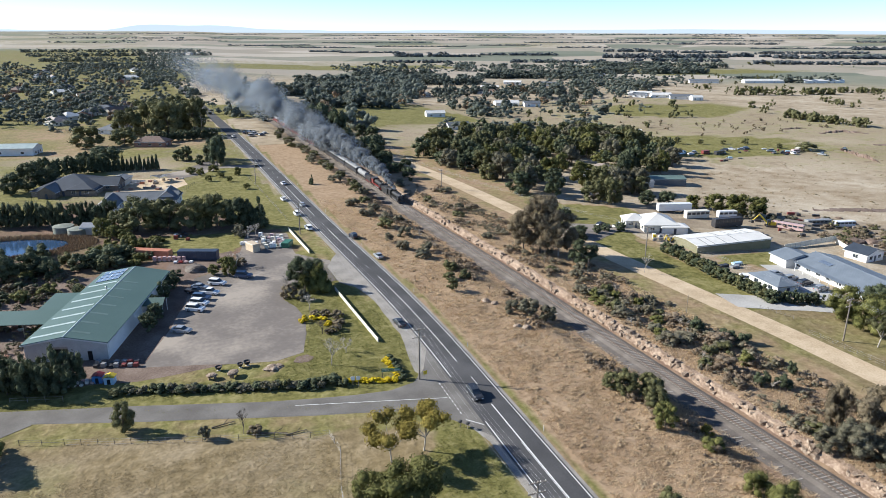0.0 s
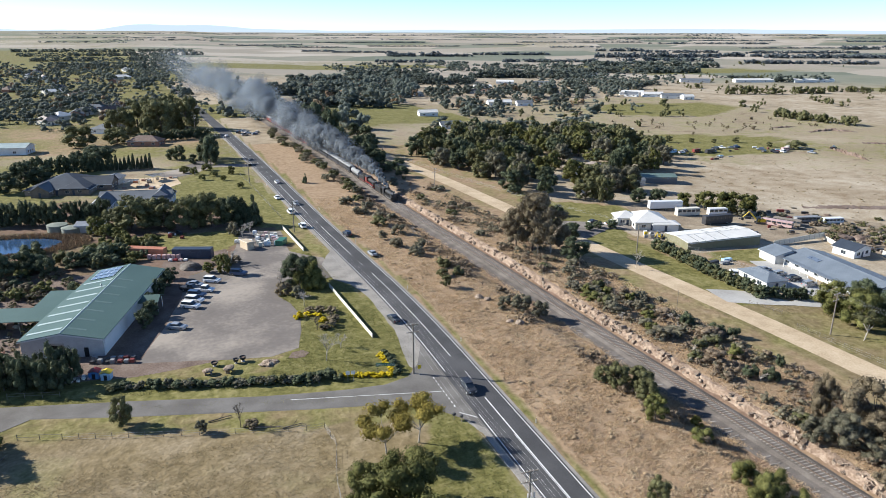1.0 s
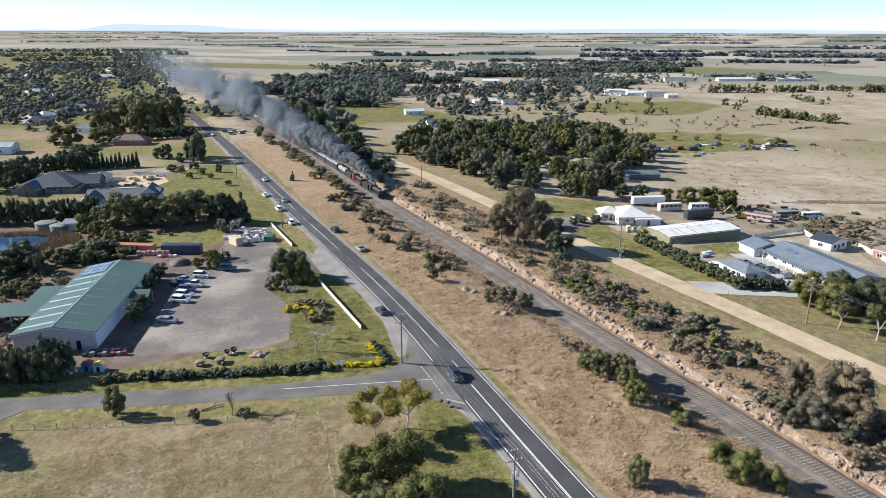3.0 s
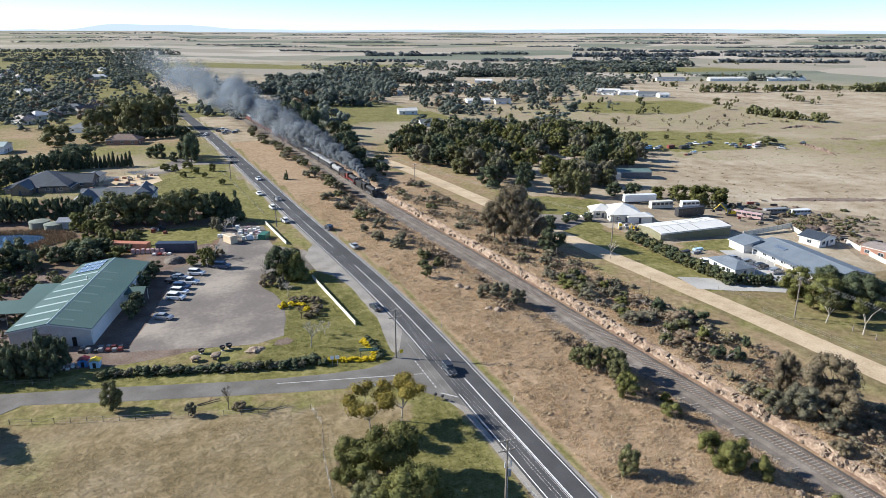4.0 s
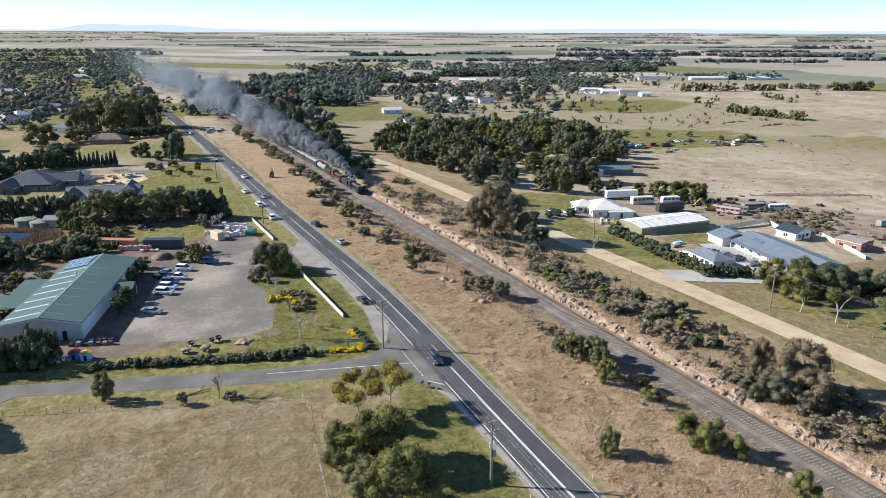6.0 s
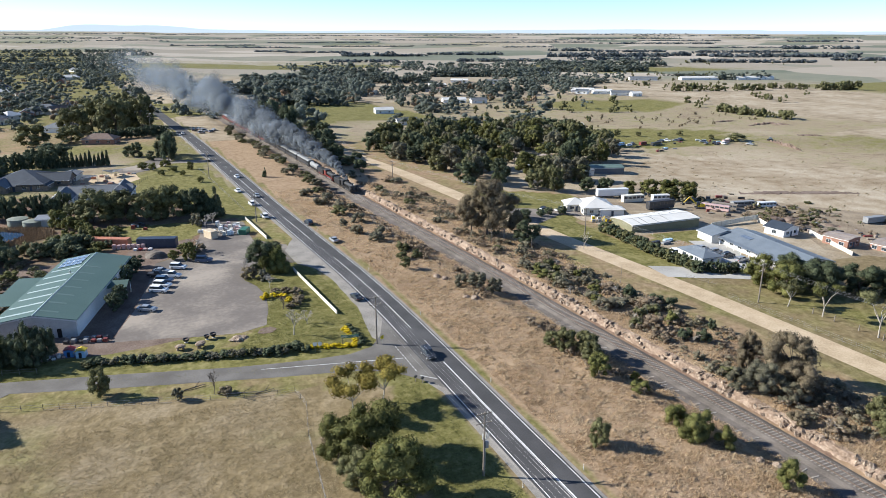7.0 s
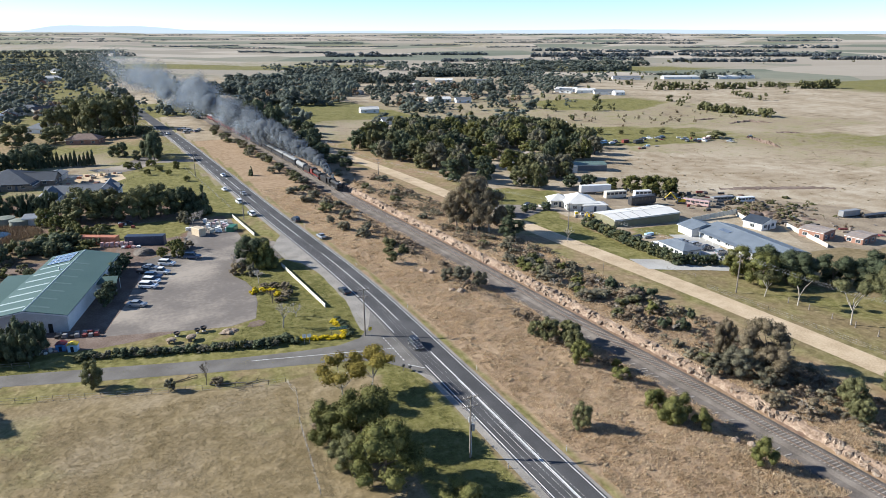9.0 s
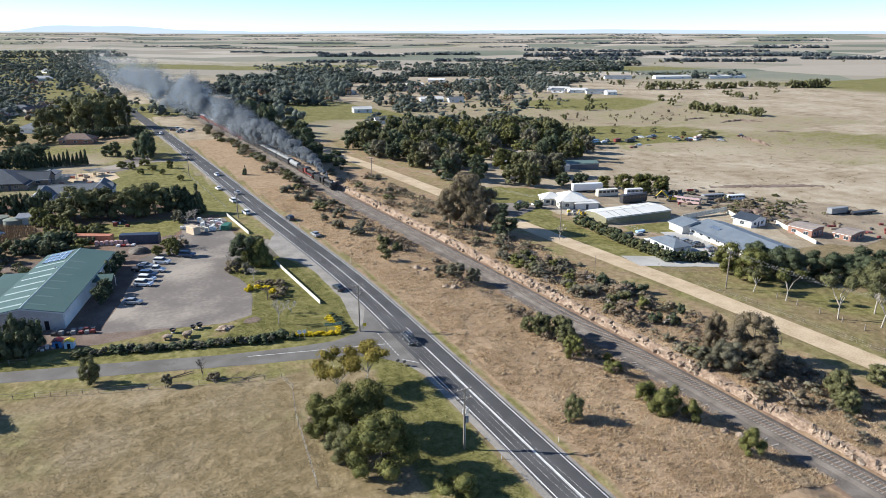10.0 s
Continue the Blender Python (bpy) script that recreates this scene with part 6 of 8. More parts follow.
# yard planting
plant("full", "leaf_dark", 23.6, 172.5, 8.6, 8.0, 2)
plant("cone", "leaf_olive", 27.6, 169.5, 9.0, 7.4, 2)
plant("full", "leaf_dark", 27.0, 173.5, 7.6, 6.6, 2)
plant("bush", "leaf_brown", 19.6, 166.8, 4.0, 4.4, 1)
plant("bush", "leaf_grey", 22.6, 163.8, 3.4, 3.6, 1)
for q in ((-13.4, 156.5, 4.8, 4.4), (-12.0, 163.0, 4.4, 4.2), (-10.8, 177.5, 4.6, 4.8), (-9.0, 183.5, 4.2, 4.8), (-8.0, 189.0, 3.4, 4.4), (-12.6, 170.0, 4.0, 4.0)):
    plant("full", "leaf_dark", *q, 1, note=" beside the warehouse wall")
plant("full", "leaf_olive", 6.2, 188.4, 5.8, 4.2, 1)
plant("full", "leaf_olive", 2.0, 191.5, 3.0, 3.6, 1)
plant("full", "leaf_olive", 5.4, 196.0, 3.6, 4.4, 1)
plant("bush", "leaf_brown", 9.5, 197.5, 2.6, 4.6, 1)
bare_tree(8.2, 195.0, 6.0, 5.4, "grey leafless tree beside the yard", True)
bare_tree(19.8, 172.5, 5.0, 4.2, "grey leafless tree at the yard entrance", True)
bare_tree(22.4, 126.2, 6.8, 4.6, "grey leafless tree on the garden lawn", True)
bare_tree(23.4, 142.0, 4.4, 3.8, "small leafless tree in the garden bed")
bare_tree(26.5, 131.0, 3.6, 3.8, "small leafless shrub on the lawn", True)
bare_tree(23.0, 157.0, 4.4, 4.0, "grey leafless shrub beside the wall", True)
plant("bush", "flower_yellow", 20.6, 150.2, 1.9, 2.6, 2)
for q in ((23.0, 151.0, 1.1, 2.4), (25.0, 149.6, 1.1, 2.4), (25.6, 146.4, 1.3, 2.4)):
    plant("bush", "flower_yellow", *q, 1)
for q in ((23.6, 153.0, 1.6, 2.8), (26.0, 152.6, 1.6, 2.8), (28.4, 150.6, 1.9, 3.4), (28.0, 146.0, 1.7, 3.2), (26.8, 143.0, 1.8, 3.2), (25.0, 142.0, 1.3, 2.6)):
    plant("bush", "leaf_brown", *q, 1, note=" in a garden bed")
for i in range(7):
    plant("bush", "flower_yellow", 24.6 + i * 1.35, 117.9 - i * 0.42, 1.0, 1.9, 2, "sign bed")
for i in range(5):
    plant("bush", "flower_yellow", 34.0 - 0.15 * i, 117.2 + i * 1.7, 1.2, 2.0, 2, "sign bed")
for i in range(6):
    plant("bush", "leaf_dark", 34.6 - 0.05 * i, 115.6 + i * 1.8, 1.4, 2.0, 1, "sign bed")
for q in ((21.5, 118.6, 2.2, 3.2), (19.4, 119.4, 1.8, 3.0), (23.0, 117.0, 1.6, 2.6)):
    plant("bush", "leaf_dark", *q, 1)
# hedges
hedge_rng = random.Random(77)
for i in range(34):
    x = -18.5 + i * 1.14 + hedge_rng.uniform(-0.4, 0.4)
    plant("bush", hedge_rng.choice(("leaf_dark", "leaf_dark", "leaf_gum", "leaf_grey")), x, 128.6 - (x + 18.5) * 0.285 + hedge_rng.uniform(-0.5, 0.5), hedge_rng.uniform(1.0, 2.1), hedge_rng.uniform(1.8, 3.2), 1, "boundary hedge", " beside the road")
for i in range(10):
    for j in range(2):
        x = -57 + i * 3.3 + j * 1.2
        plant("hedge", "leaf_dark", x, 131.6 - (x + 20) * 0.27 + j * 3.6 - 1.4, 6.4 + 0.8 * ((i * 5 + j) % 3), 5.0, 1, "tall cypress hedge", " in front of the warehouse")
for i in range(14):
    plant("hedge" if i % 3 else "full", "leaf_dark", -68 + i * 2.9, 266.5 - i * 0.85 + i % 2, 8.2 + 0.9 * (i * 5 % 3), 5.6, 1, "cypress windbreak", " beyond the pond")
for i in range(16):
    plant("cone", "leaf_dark", -46 + i * 1.9, 361 - 0.1 * i, 6.5 + (i * 5 % 4) * 0.8, 2.6, 0, "row of slim cypresses")
for i in range(10):
    plant("full", "leaf_dark", -72 + i * 3.4, 352 + i * 1.2, 8.0 + (i % 3), 6.5, 0)
for i in range(11):
    plant("hedge", "leaf_dark", -24 + i * 3.7, 447 + i * 1.0, 6.0 + (i % 3) * 0.5, 6.5, 0, "tall paddock hedge")
# trees behind the yards
for q in ((-20.2, 245.1, 12.2, 13.4), (-10.3, 243.1, 11.4, 11.6), (-2.2, 240.7, 11.8, 9.6), (5.2, 241.8, 12.5, 10.7), (11.6, 239.5, 11.0, 9.7), (-14.8, 248, 10.5, 10.5), (0.5, 247, 11.0, 10.0), (-26.0, 247.5, 8.0, 8.0)):
    plant("full", "leaf_gum" if q[0] < 9 else "leaf_dark", *q, 1)
plant("cone", "leaf_dark", 19.1, 237.1, 11.0, 8.6, 1)
plant("cone", "leaf_dark", 15.4, 239.5, 11.5, 8.6, 1)
plant("full", "leaf_grey", 11.7, 226.7, 4.6, 4.6, 1)
bare_tree(14.0, 223.5, 5.5, 5.0, "grey leafless tree at the end of the yard", True)
bare_tree(17.0, 228.5, 4.5, 5.0, "grey leafless shrub at the end of the yard", True)
for q in ((-57.5, 441.2, 12.9, 18.3), (-38.4, 445.3, 10.6, 15.0), (-41.3, 375.5, 10.7, 16.9), (-4.1, 378.9, 7.9, 7.0), (-8.0, 381.0, 6.0, 6.0), (10.6, 362.1, 14.0, 9.7), (8.0, 371.0, 12.0, 9.0), (12.0, 378.0, 13.0, 9.5), (2.5, 364.9, 5.2, 5.0), (-66.0, 330.2, 12.2, 13.5), (-72.0, 322.0, 9.0, 10.0), (-60.5, 334.0, 9.0, 9.0), (-13.9, 477.7, 24.0, 21.9), (2.0, 499.8, 23.4, 19.2), (-27.8, 487.8, 22.7, 22.1), (-39.5, 486.6, 17.9, 18.2), (-8.0, 508.0, 24.0, 20.0), (-20.0, 520.0, 22.0, 20.0), (-51.0, 372.0, 9.0, 8.0)):
    plant("full", "leaf_dark" if q[1] < 400 else "leaf_gum", *q, 1)
for q in ((5.0, 322.0, 3.0, 3.2), (10.5, 330.0, 2.4, 4.4), (14.0, 318.0, 2.6, 3.0), (2.0, 336.0, 4.0, 4.0), (18.5, 332.0, 4.0, 4.0), (-2.0, 342.0, 3.4, 6.0), (20.0, 300.0, 2.6, 3.4), (8.0, 345.0, 3.4, 6.0)):
    plant("full", "leaf_olive", *q, 1)
# scrub round the pond and the nursery
prng = random.Random(5)
for i in range(46):
    x, y = prng.uniform(-88, -22), prng.uniform(206, 226)
    if y > 216 - 0.12 * (x + 22) and x > -40:
        continue
    plant("bush", prng.choice(("leaf_dark", "leaf_dark", "leaf_gum", "leaf_olive")), x, y, prng.uniform(2.5, 5.5), prng.uniform(4, 7), 1)
for i in range(34):
    x = prng.uniform(-30, -14)
    plant("bush", prng.choice(("leaf_dark", "leaf_gum", "leaf_olive")), x, prng.uniform(206, 232), prng.uniform(2.2, 5.0), prng.uniform(3, 6), 1)
for key in ("leaf_gum", "leaf_grey", "leaf_brown"):
    far_wood("nursery_plants", [(prng.uniform(-80, -33), prng.uniform(150, 205), prng.uniform(0.7, 2.2)) for _ in range(130)], key, "low potted plants and shrubs of a nursery yard", (1, 2), 5, 14, 9, 1.5)
for i in range(44):
    x, y = prng.uniform(-92, -28), prng.uniform(176, 206)
    if x > -44 and y < 186:
        continue
    plant("bush", prng.choice(("leaf_dark", "leaf_dark", "leaf_gum", "leaf_olive", "leaf_brown")), x, y, prng.uniform(1.2, 3.4), prng.uniform(2.4, 5.0), 1, note=" in a nursery yard")
for q in ((-52, 203, 8.0, 8.5), (-46, 207, 7.0, 7.5), (-59, 206, 8.5, 9.0), (-66, 203, 8.0, 9.0), (-40, 203, 5.6, 6.0), (-73, 207, 8.0, 9.0), (-34, 208, 5.0, 6.0)):
    plant("full", "leaf_dark", *q, 1, note=" beyond the nursery")
for q in ((-31.0, 243.0, 6.5, 6.5), (-27.5, 238.0, 5.0, 5.0), (-24.0, 236.0, 4.0, 5.0)):
    plant("full", "leaf_olive", *q, 1)
# railway side of the highway
for q in ((58.0, 64.4, 5.0, 4.2),):
    plant("full", "leaf_gum", *q, 2, note=" alone in dry grass")
for q in ((78.6, 45.3, 4.6, 4.8), (73.2, 59.7, 4.8, 5.0), (76.0, 61.0, 5.2, 5.6), (77.5, 57.0, 4.0, 4.0), (74.6, 65.2, 4.0, 4.2)):
    plant("bush", "leaf_olive", *q, 2, note=" beside the railway")
plant("full", "leaf_olive", 72.6, 84.4, 5.0, 4.6, 2)
for q in ((73.2, 97.0, 5.0, 5.0), (76.6, 93.5, 5.4, 5.0), (74.8, 90.0, 4.4, 4.4), (71.5, 99.5, 3.6, 3.6), (78.2, 97.0, 4.6, 4.4)):
    plant("full", "leaf_gum", *q, 2, note=" beside the railway")
plant("bush", "leaf_olive", 76.6, 76.6, 2.6, 4.0, 2)
plant("bush", "leaf_gold", 79.8, 82.0, 2.2, 2.6, 2)
for q in ((72.8, 137.0, 4.6, 5.6), (75.8, 133.5, 4.4, 4.8), (69.5, 140.0, 3.6, 4.4), (60.6, 157.5, 3.4, 3.6), (63.0, 166.0, 2.4, 4.0), (67.5, 166.5, 2.8, 4.2), (66.0, 174.0, 3.4, 5.4), (62.0, 186.0, 3.2, 5.0), (65.0, 192.0, 3.6, 4.6), (58.6, 196.0, 3.6, 4.4), (56.5, 205.0, 3.2, 3.2), (63.5, 210.0, 3.8, 5.6), (60.0, 222.0, 3.8, 6.2), (62.5, 232.0, 3.6, 5.2), (58.0, 240.0, 3.6, 6.0), (62.0, 246.0, 3.4, 5.0), (56.0, 256.0, 3.6, 6.0), (66.5, 228.0, 3.0, 4.0)):
    plant("gum" if (q[1] * 10) % 4 > 1 else "bush", ("leaf_gum", "scrub_grey", "leaf_grey")[round(q[0] * 10) % 3], *q, 2, note=" between highway and railway")
for i in range(26):
    y = 262 + i * 8
    plant("gum" if i % 3 else "bush", ("leaf_gum", "leaf_grey", "leaf_gum", "scrub_grey")[i % 4], rail_x(y) - prng.uniform(9.5, 17), y, prng.uniform(2.6, 4.4), prng.uniform(4, 7), 1 if y < 330 else 0)
plant("cone", "leaf_dark", 47.6, 300.0, 4.6, 3.0, 1, note=" alone in dry grass")
# bank above the cutting
for q in ((106.0, 69.0, 11.5, 10.5), (97.5, 67.5, 6.8, 7.0), (102.5, 64.0, 7.0, 8.5), (94.5, 70.0, 4.6, 5.0), (101.5, 75.0, 9.0, 4.6), (99.0, 63.0, 4.0, 5.0)):
    plant("full", "leaf_brown" if q[2] > 6.9 else "leaf_grey", *q, 2, note=" above the railway cutting")
for i in range(40):
    y = prng.uniform(44, 160)
    bare_tree(rail_x(y) + prng.uniform(7, 24), y, prng.uniform(1.8, 3.0), prng.uniform(2.2, 3.6), "grey leafless shrub on the dry bank", i % 3 == 0, 0, 3)
for q in ((1.6, 2.4), (1.2, 2.0), (1.9, 3.0), (1.4, 2.6), (1.0, 1.8)) * 8:
    y = prng.uniform(44, 175)
    plant("bush", prng.choice(("scrub_brown", "scrub_grey", "scrub_brown")), rail_x(y) + prng.uniform(7, 27), y, *q, 1, note=" on the dry bank")
for i in range(10):
    y = prng.uniform(60, 250)
    bare_tree(rail_x(y) - prng.uniform(8, 14), y, prng.uniform(1.6, 2.6), prng.uniform(2.0, 3.2), "grey leafless shrub beside the railway", i % 2 == 0, 0, 3)
for q in ((94.6, 57.0, 3.0, 4.2), (99.0, 52.0, 3.2, 3.6)):
    plant("bush", "leaf_brown", *q, 2)
for q in ((107.0, 50.5, 6.5, 5.0), (104.5, 47.0, 4.6, 4.6), (109.5, 53.5, 4.4, 3.6), (121.5, 52.5, 3.8, 4.6), (118.5, 44.0, 3.6, 4.6)):
    plant("full", "leaf_gum", *q, 2)
for q in ((112.0, 94.8, 3.0, 2.5), (104.5, 90.0, 3.2, 4.0), (101.5, 92.0, 3.0, 3.6), (106.5, 118.0, 4.0, 4.0), (110.5, 112.0, 3.4, 4.4), (113.0, 109.5, 3.2, 3.8)):
    plant("bush", "leaf_dark", *q, 2, note=" on the bank")
for i in range(34):
    y = prng.uniform(95, 150)
    x = rail_x(y) + prng.uniform(7, 22)
    plant("bush", prng.choice(("leaf_gum", "leaf_grey", "leaf_olive", "scrub_brown", "scrub_grey")), x, y, prng.uniform(1.4, 4.0), prng.uniform(3.0, 6.0), 1, note=" on the bank")
for i in range(34):
    y = prng.uniform(66, 300)
    u = prng.uniform(7, 26)
    if 84 < y < 96 or 170 < y < 186:
        continue
    plant("bush", prng.choice(("leaf_grey", "scrub_brown", "leaf_gum")), rail_x(y) + u, y, prng.uniform(1.2, 3.2), prng.uniform(2.4, 5.0), 1, note=" on the bank")
def scrub(count, seed, u0, u1, y0, y1, thin):
    """Spots of low scrub beside the railway, in drifts."""
    rng = random.Random(seed)
    out = []
    while len(out) < count:
        y, u = rng.uniform(y0, y1), rng.uniform(u0, u1)
        x = rail_x(y) + u
        if noise.noise((x / 9, y / 14, seed)) + 0.5 * noise.noise((x / 3, y / 3, seed)) > thin:
            out.append((x, y, rng.uniform(0.7, 2.2)))
    return out


far_wood("grey_scrub", scrub(260, 3, 6.5, 25, 38, 260, 0.06), "scrub_grey", "low grey-green scrub over the dry railway bank", (1, 2), 3, 26, 9, 1.5)
far_wood("brown_scrub", scrub(300, 5, 6.5, 26, 38, 290, -0.02), "scrub_brown", "low brown twiggy scrub over the dry railway bank", (1, 2), 4, 26, 9, 1.5)
far_wood("trackside_scrub", scrub(150, 8, -15, -7.5, 60, 300, 0.05), "scrub_brown", "low twiggy scrub along the railway", (1, 2), 5, 26, 9, 1.4)
for q in ((98.9, 181.7, 19.0, 15.0), (103.5, 178.0, 15.0, 12.0), (95.0, 185.0, 13.0, 11.0), (106.5, 168.8, 8.0, 9.0)):
    plant("gum", "leaf_brown" if q[2] > 10 else "leaf_dark", *q, 2)
bare_tree(121.0, 158.0, 7.0, 5.0, "pale dead tree beside the dirt road", True)
# hedge and trees of the house plots
for i in range(9):
    plant("full", ("leaf_dark", "leaf_gum")[i % 2], 140.8 - i * 0.1, 174 - i * 2.7, 3.6 + 0.4 * (i % 3), 5.0, 1, "house hedge", " along a lawn")
for i in range(11):
    plant("full", ("leaf_dark", "leaf_gum")[i % 2], 139.4 + 0.1 * i, 151 - i * 2.2, 3.2 + 0.4 * (i % 3), 4.6, 1, "clinic hedge", " along a lawn")
for i in range(5):
    plant("hedge", "leaf_dark", 142 + i * 2.4, 128.2 - i * 0.9, 3.4, 3.6, 1, "clinic hedge", " along a driveway")
for q in ((149.0, 114.5, 8.8, 9.5), (154.0, 109.5, 8.5, 9.0), (148.6, 106.0, 9.0, 9.5), (158.5, 103.5, 9.5, 10.0), (164.0, 108.0, 8.0, 9.0), (170.0, 100.0, 9.0, 11.0), (176.0, 94.0, 9.0, 11.0), (184.0, 96.0, 9.5, 12.0), (162.0, 116.0, 7.5, 8.0)):
    plant("full", "leaf_dark" if q[0] > 158 else "leaf_olive", *q, 2, note=" round the clinic")
open_gum(144.6, 91.4, 9.5, 8.0, "leaf_olive", "crooked pale gum with few leaf clumps on grass", 3, 2)
for q in ((146.0, 78.0, 11.5, 10.0), (142.2, 99.5, 7.0, 6.0), (151.0, 70.5, 11.0, 9.0), (158.5, 77.0, 12.5, 11.0), (149.0, 61.0, 9.0, 8.0)):
    open_gum(*q, "leaf_gum", "tall gum with pale limbs on mown grass", 5, 4)
for q in ((163.0, 70.0, 12.0, 10.0), (168.0, 82.0, 11.0, 10.0)):
    plant("gum", "leaf_gum", *q, 2, note=" on mown grass")
for q in ((131, 200, 3.0, 4.0), (136, 202, 2.6, 4.0), (141, 200.5, 3.4, 4.4), (120, 196, 4.0, 6.0), (117, 190, 5.0, 7.0), (124, 199, 3.6, 5.0), (131, 222, 4.2, 5.0), (127, 232, 5.0, 6.0)):
    plant("full", "leaf_dark", *q, 1)
for q in ((198, 219, 8.0, 9.0), (204, 213, 9.0, 11.5), (210, 208, 8.5, 10.0), (193, 226, 6.0, 7.0), (185, 232, 6.5, 8.0), (178, 236, 6.0, 8.0)):
    plant("full", "leaf_olive" if q[0] > 190 else "leaf_dark", *q, 1)
# grove beyond the dirt road
GROVE = [(119, 378), (120, 316), (123.5, 290), (127, 264), (143, 246), (160, 234), (172, 240), (195, 262), (240, 300), (281, 353), (284, 440), (181, 445), (150, 420)]
left_to_plant = 185
while left_to_plant:
    x, y = prng.uniform(118, 285), prng.uniform(232, 446)
    near_edge = y - (300 - 0.42 * (x - 120))
    if not inside(x, y, GROVE) or (198 < x < 232 and 256 < y < 290) or (184 < x < 206 and 284 < y < 312):
        continue
    plant(prng.choice(("gum", "full", "full")), prng.choice(("leaf_gum", "leaf_dark", "leaf_gum", "leaf_dark", "leaf_olive", "leaf_grey")), x, y, prng.uniform(8, 14), prng.uniform(8, 13), 1 if near_edge < 25 else 0, "grove")
    left_to_plant -= 1
for q in ((83.3, 413.5, 22.0, 14.0), (76.0, 438.2, 22.0, 20.0), (84.0, 353.6, 13.0, 11.0), (88.0, 346.0, 11.0, 11.0), (91.0, 362.0, 13.0, 12.0), (96.0, 372.0, 12.0, 11.0), (82.0, 385.0, 14.0, 12.0), (87.0, 330.0, 8.0, 9.0), (92.0, 338.0, 8.0, 9.0), (110.1, 435.7, 8.4, 10.0), (104.0, 442.0, 9.0, 9.0), (90.0, 318.0, 5.0, 8.0), (94.0, 306.0, 5.0, 8.0), (97.0, 322.0, 6.0, 8.0)):
    plant("full", "leaf_dark", *q, 1)
# far country
def belts(rows, seed, deep=0.0, gap=0.34, most=15.0):
    """Tree spots along belts: rows of both ends and the height in metres; a tall row stands for a belt some trees deep."""
    rng = random.Random(seed)
    out = []
    for x0, y0, x1, y1, tall in rows:
        n = math.hypot(x1 - x0, y1 - y0)
        back = deep + max(0.0, tall - 14) * 6
        tall = min(tall, most)
        for i in range(int(n / (tall * gap) * (1 + back / (tall * 1.6)))):
            k = rng.random()
            s = rng.uniform(0, back) + rng.uniform(-0.3, 0.3) * tall
            out.append((x0 + (x1 - x0) * k - (y1 - y0) / n * s, y0 + (y1 - y0) * k + (x1 - x0) / n * s, tall * rng.uniform(0.6, 1.1)))
    return out


far_wood("town_trees", scatter(-40, 540, -160, 1500, 150, 330, 1) + scatter(-150, 560, -420, 1500, 260, 420, 2) + scatter(-60, 560, -260, 640, 120, 90, 3) + scatter(0, 900, -60, 1900, 90, 200, 40) + belts([(-350, 1900, 60, 1900, 12), (-300, 1650, 0, 1600, 12), (-200, 1350, -40, 1300, 14), (-420, 2200, 40, 2150, 11)], 41, 30, 0.6), "leaf_hazed", "trees among the houses of a distant town", (7, 13), 1, 11, 6, 1.4)
far_wood("town_autumn_trees", scatter(-60, 560, -200, 1300, 150, 34, 51) + scatter(-150, 560, -420, 1300, 240, 50, 52), "leaf_autumn", "bare and autumn trees among the town's houses", (6, 11), 25, 11, 6, 1.3)
far_wood("rail_side_wood", scatter(76, 450, 52, 900, 40, 80, 4) + belts([(141, 881, 247, 899, 23), (242, 941, 376, 891, 24), (249, 1107, 366, 1063, 20), (427, 1010, 597, 944, 22), (60, 760, 150, 740, 20), (90, 640, 190, 630, 12), (120, 820, 240, 800, 14), (330, 780, 420, 740, 12)], 6, 0, 0.24), "leaf_hazed", "dense mixed woodland beyond the railway", (8, 14), 1, 14, 6, 1.4)
far_wood("scattered_wood", scatter(300, 700, 640, 880, 160, 60, 44) + scatter(420, 700, 620, 900, 120, 80, 10) + scatter(160, 450, 300, 460, 30, 24, 11) + scatter(230, 560, 420, 560, 50, 18, 12) + belts([(669, 1059, 846, 990, 19), (781, 1218, 1008, 1132, 15.8), (549, 976, 612, 952, 7), (790, 897, 863, 869, 4.7), (806, 793, 886, 762, 14), (600, 1080, 680, 1060, 12), (480, 840, 620, 800, 8)], 9, 0, 0.26), "leaf_hazed", "scattered trees and hedges over farmland", (8, 14), 1, 14, 6, 1.4)
def wooded(outline, count, seed, tall, clear=()):
    """Tree spots in drifts over a stretch of country, with clearings left out."""
    rng = random.Random(seed)
    xs, ys = [p[0] for p in outline], [p[1] for p in outline]
    out = []
    while len(out) < count:
        x, y = rng.uniform(min(xs), max(xs)), rng.uniform(min(ys), max(ys))
        if inside(x, y, outline) and not any(inside(x, y, c) for c in clear) and noise.noise((x / 55, y / 80, seed)) > -0.22:
            out.append((x, y, rng.uniform(*tall)))
    return out


CLEARING = [(158, 650), (232, 650), (195, 540), (128, 545)]
NEAR_WOOD = [(88, 478), (120, 474), (145, 584), (212, 622), (292, 878), (262, 985), (184, 980), (120, 760)]
OPEN_WOOD = [(277, 844), (401, 828), (461, 724), (343, 535), (228, 580), (242, 696)]
FAR_WOOD = [(291, 1420), (583, 1400), (770, 1185), (686, 1026), (446, 1135), (232, 1221)]
EAST_WOOD = [(758, 1420), (1100, 1350), (650, 805), (542, 807), (480, 990)]
far_wood("rail_side_trees", wooded(NEAR_WOOD, 130, 71, (11, 19), (CLEARING,)), "leaf_hazed", "tall mixed trees beside the railway", (11, 18), 21, 16, 9, 1.15)
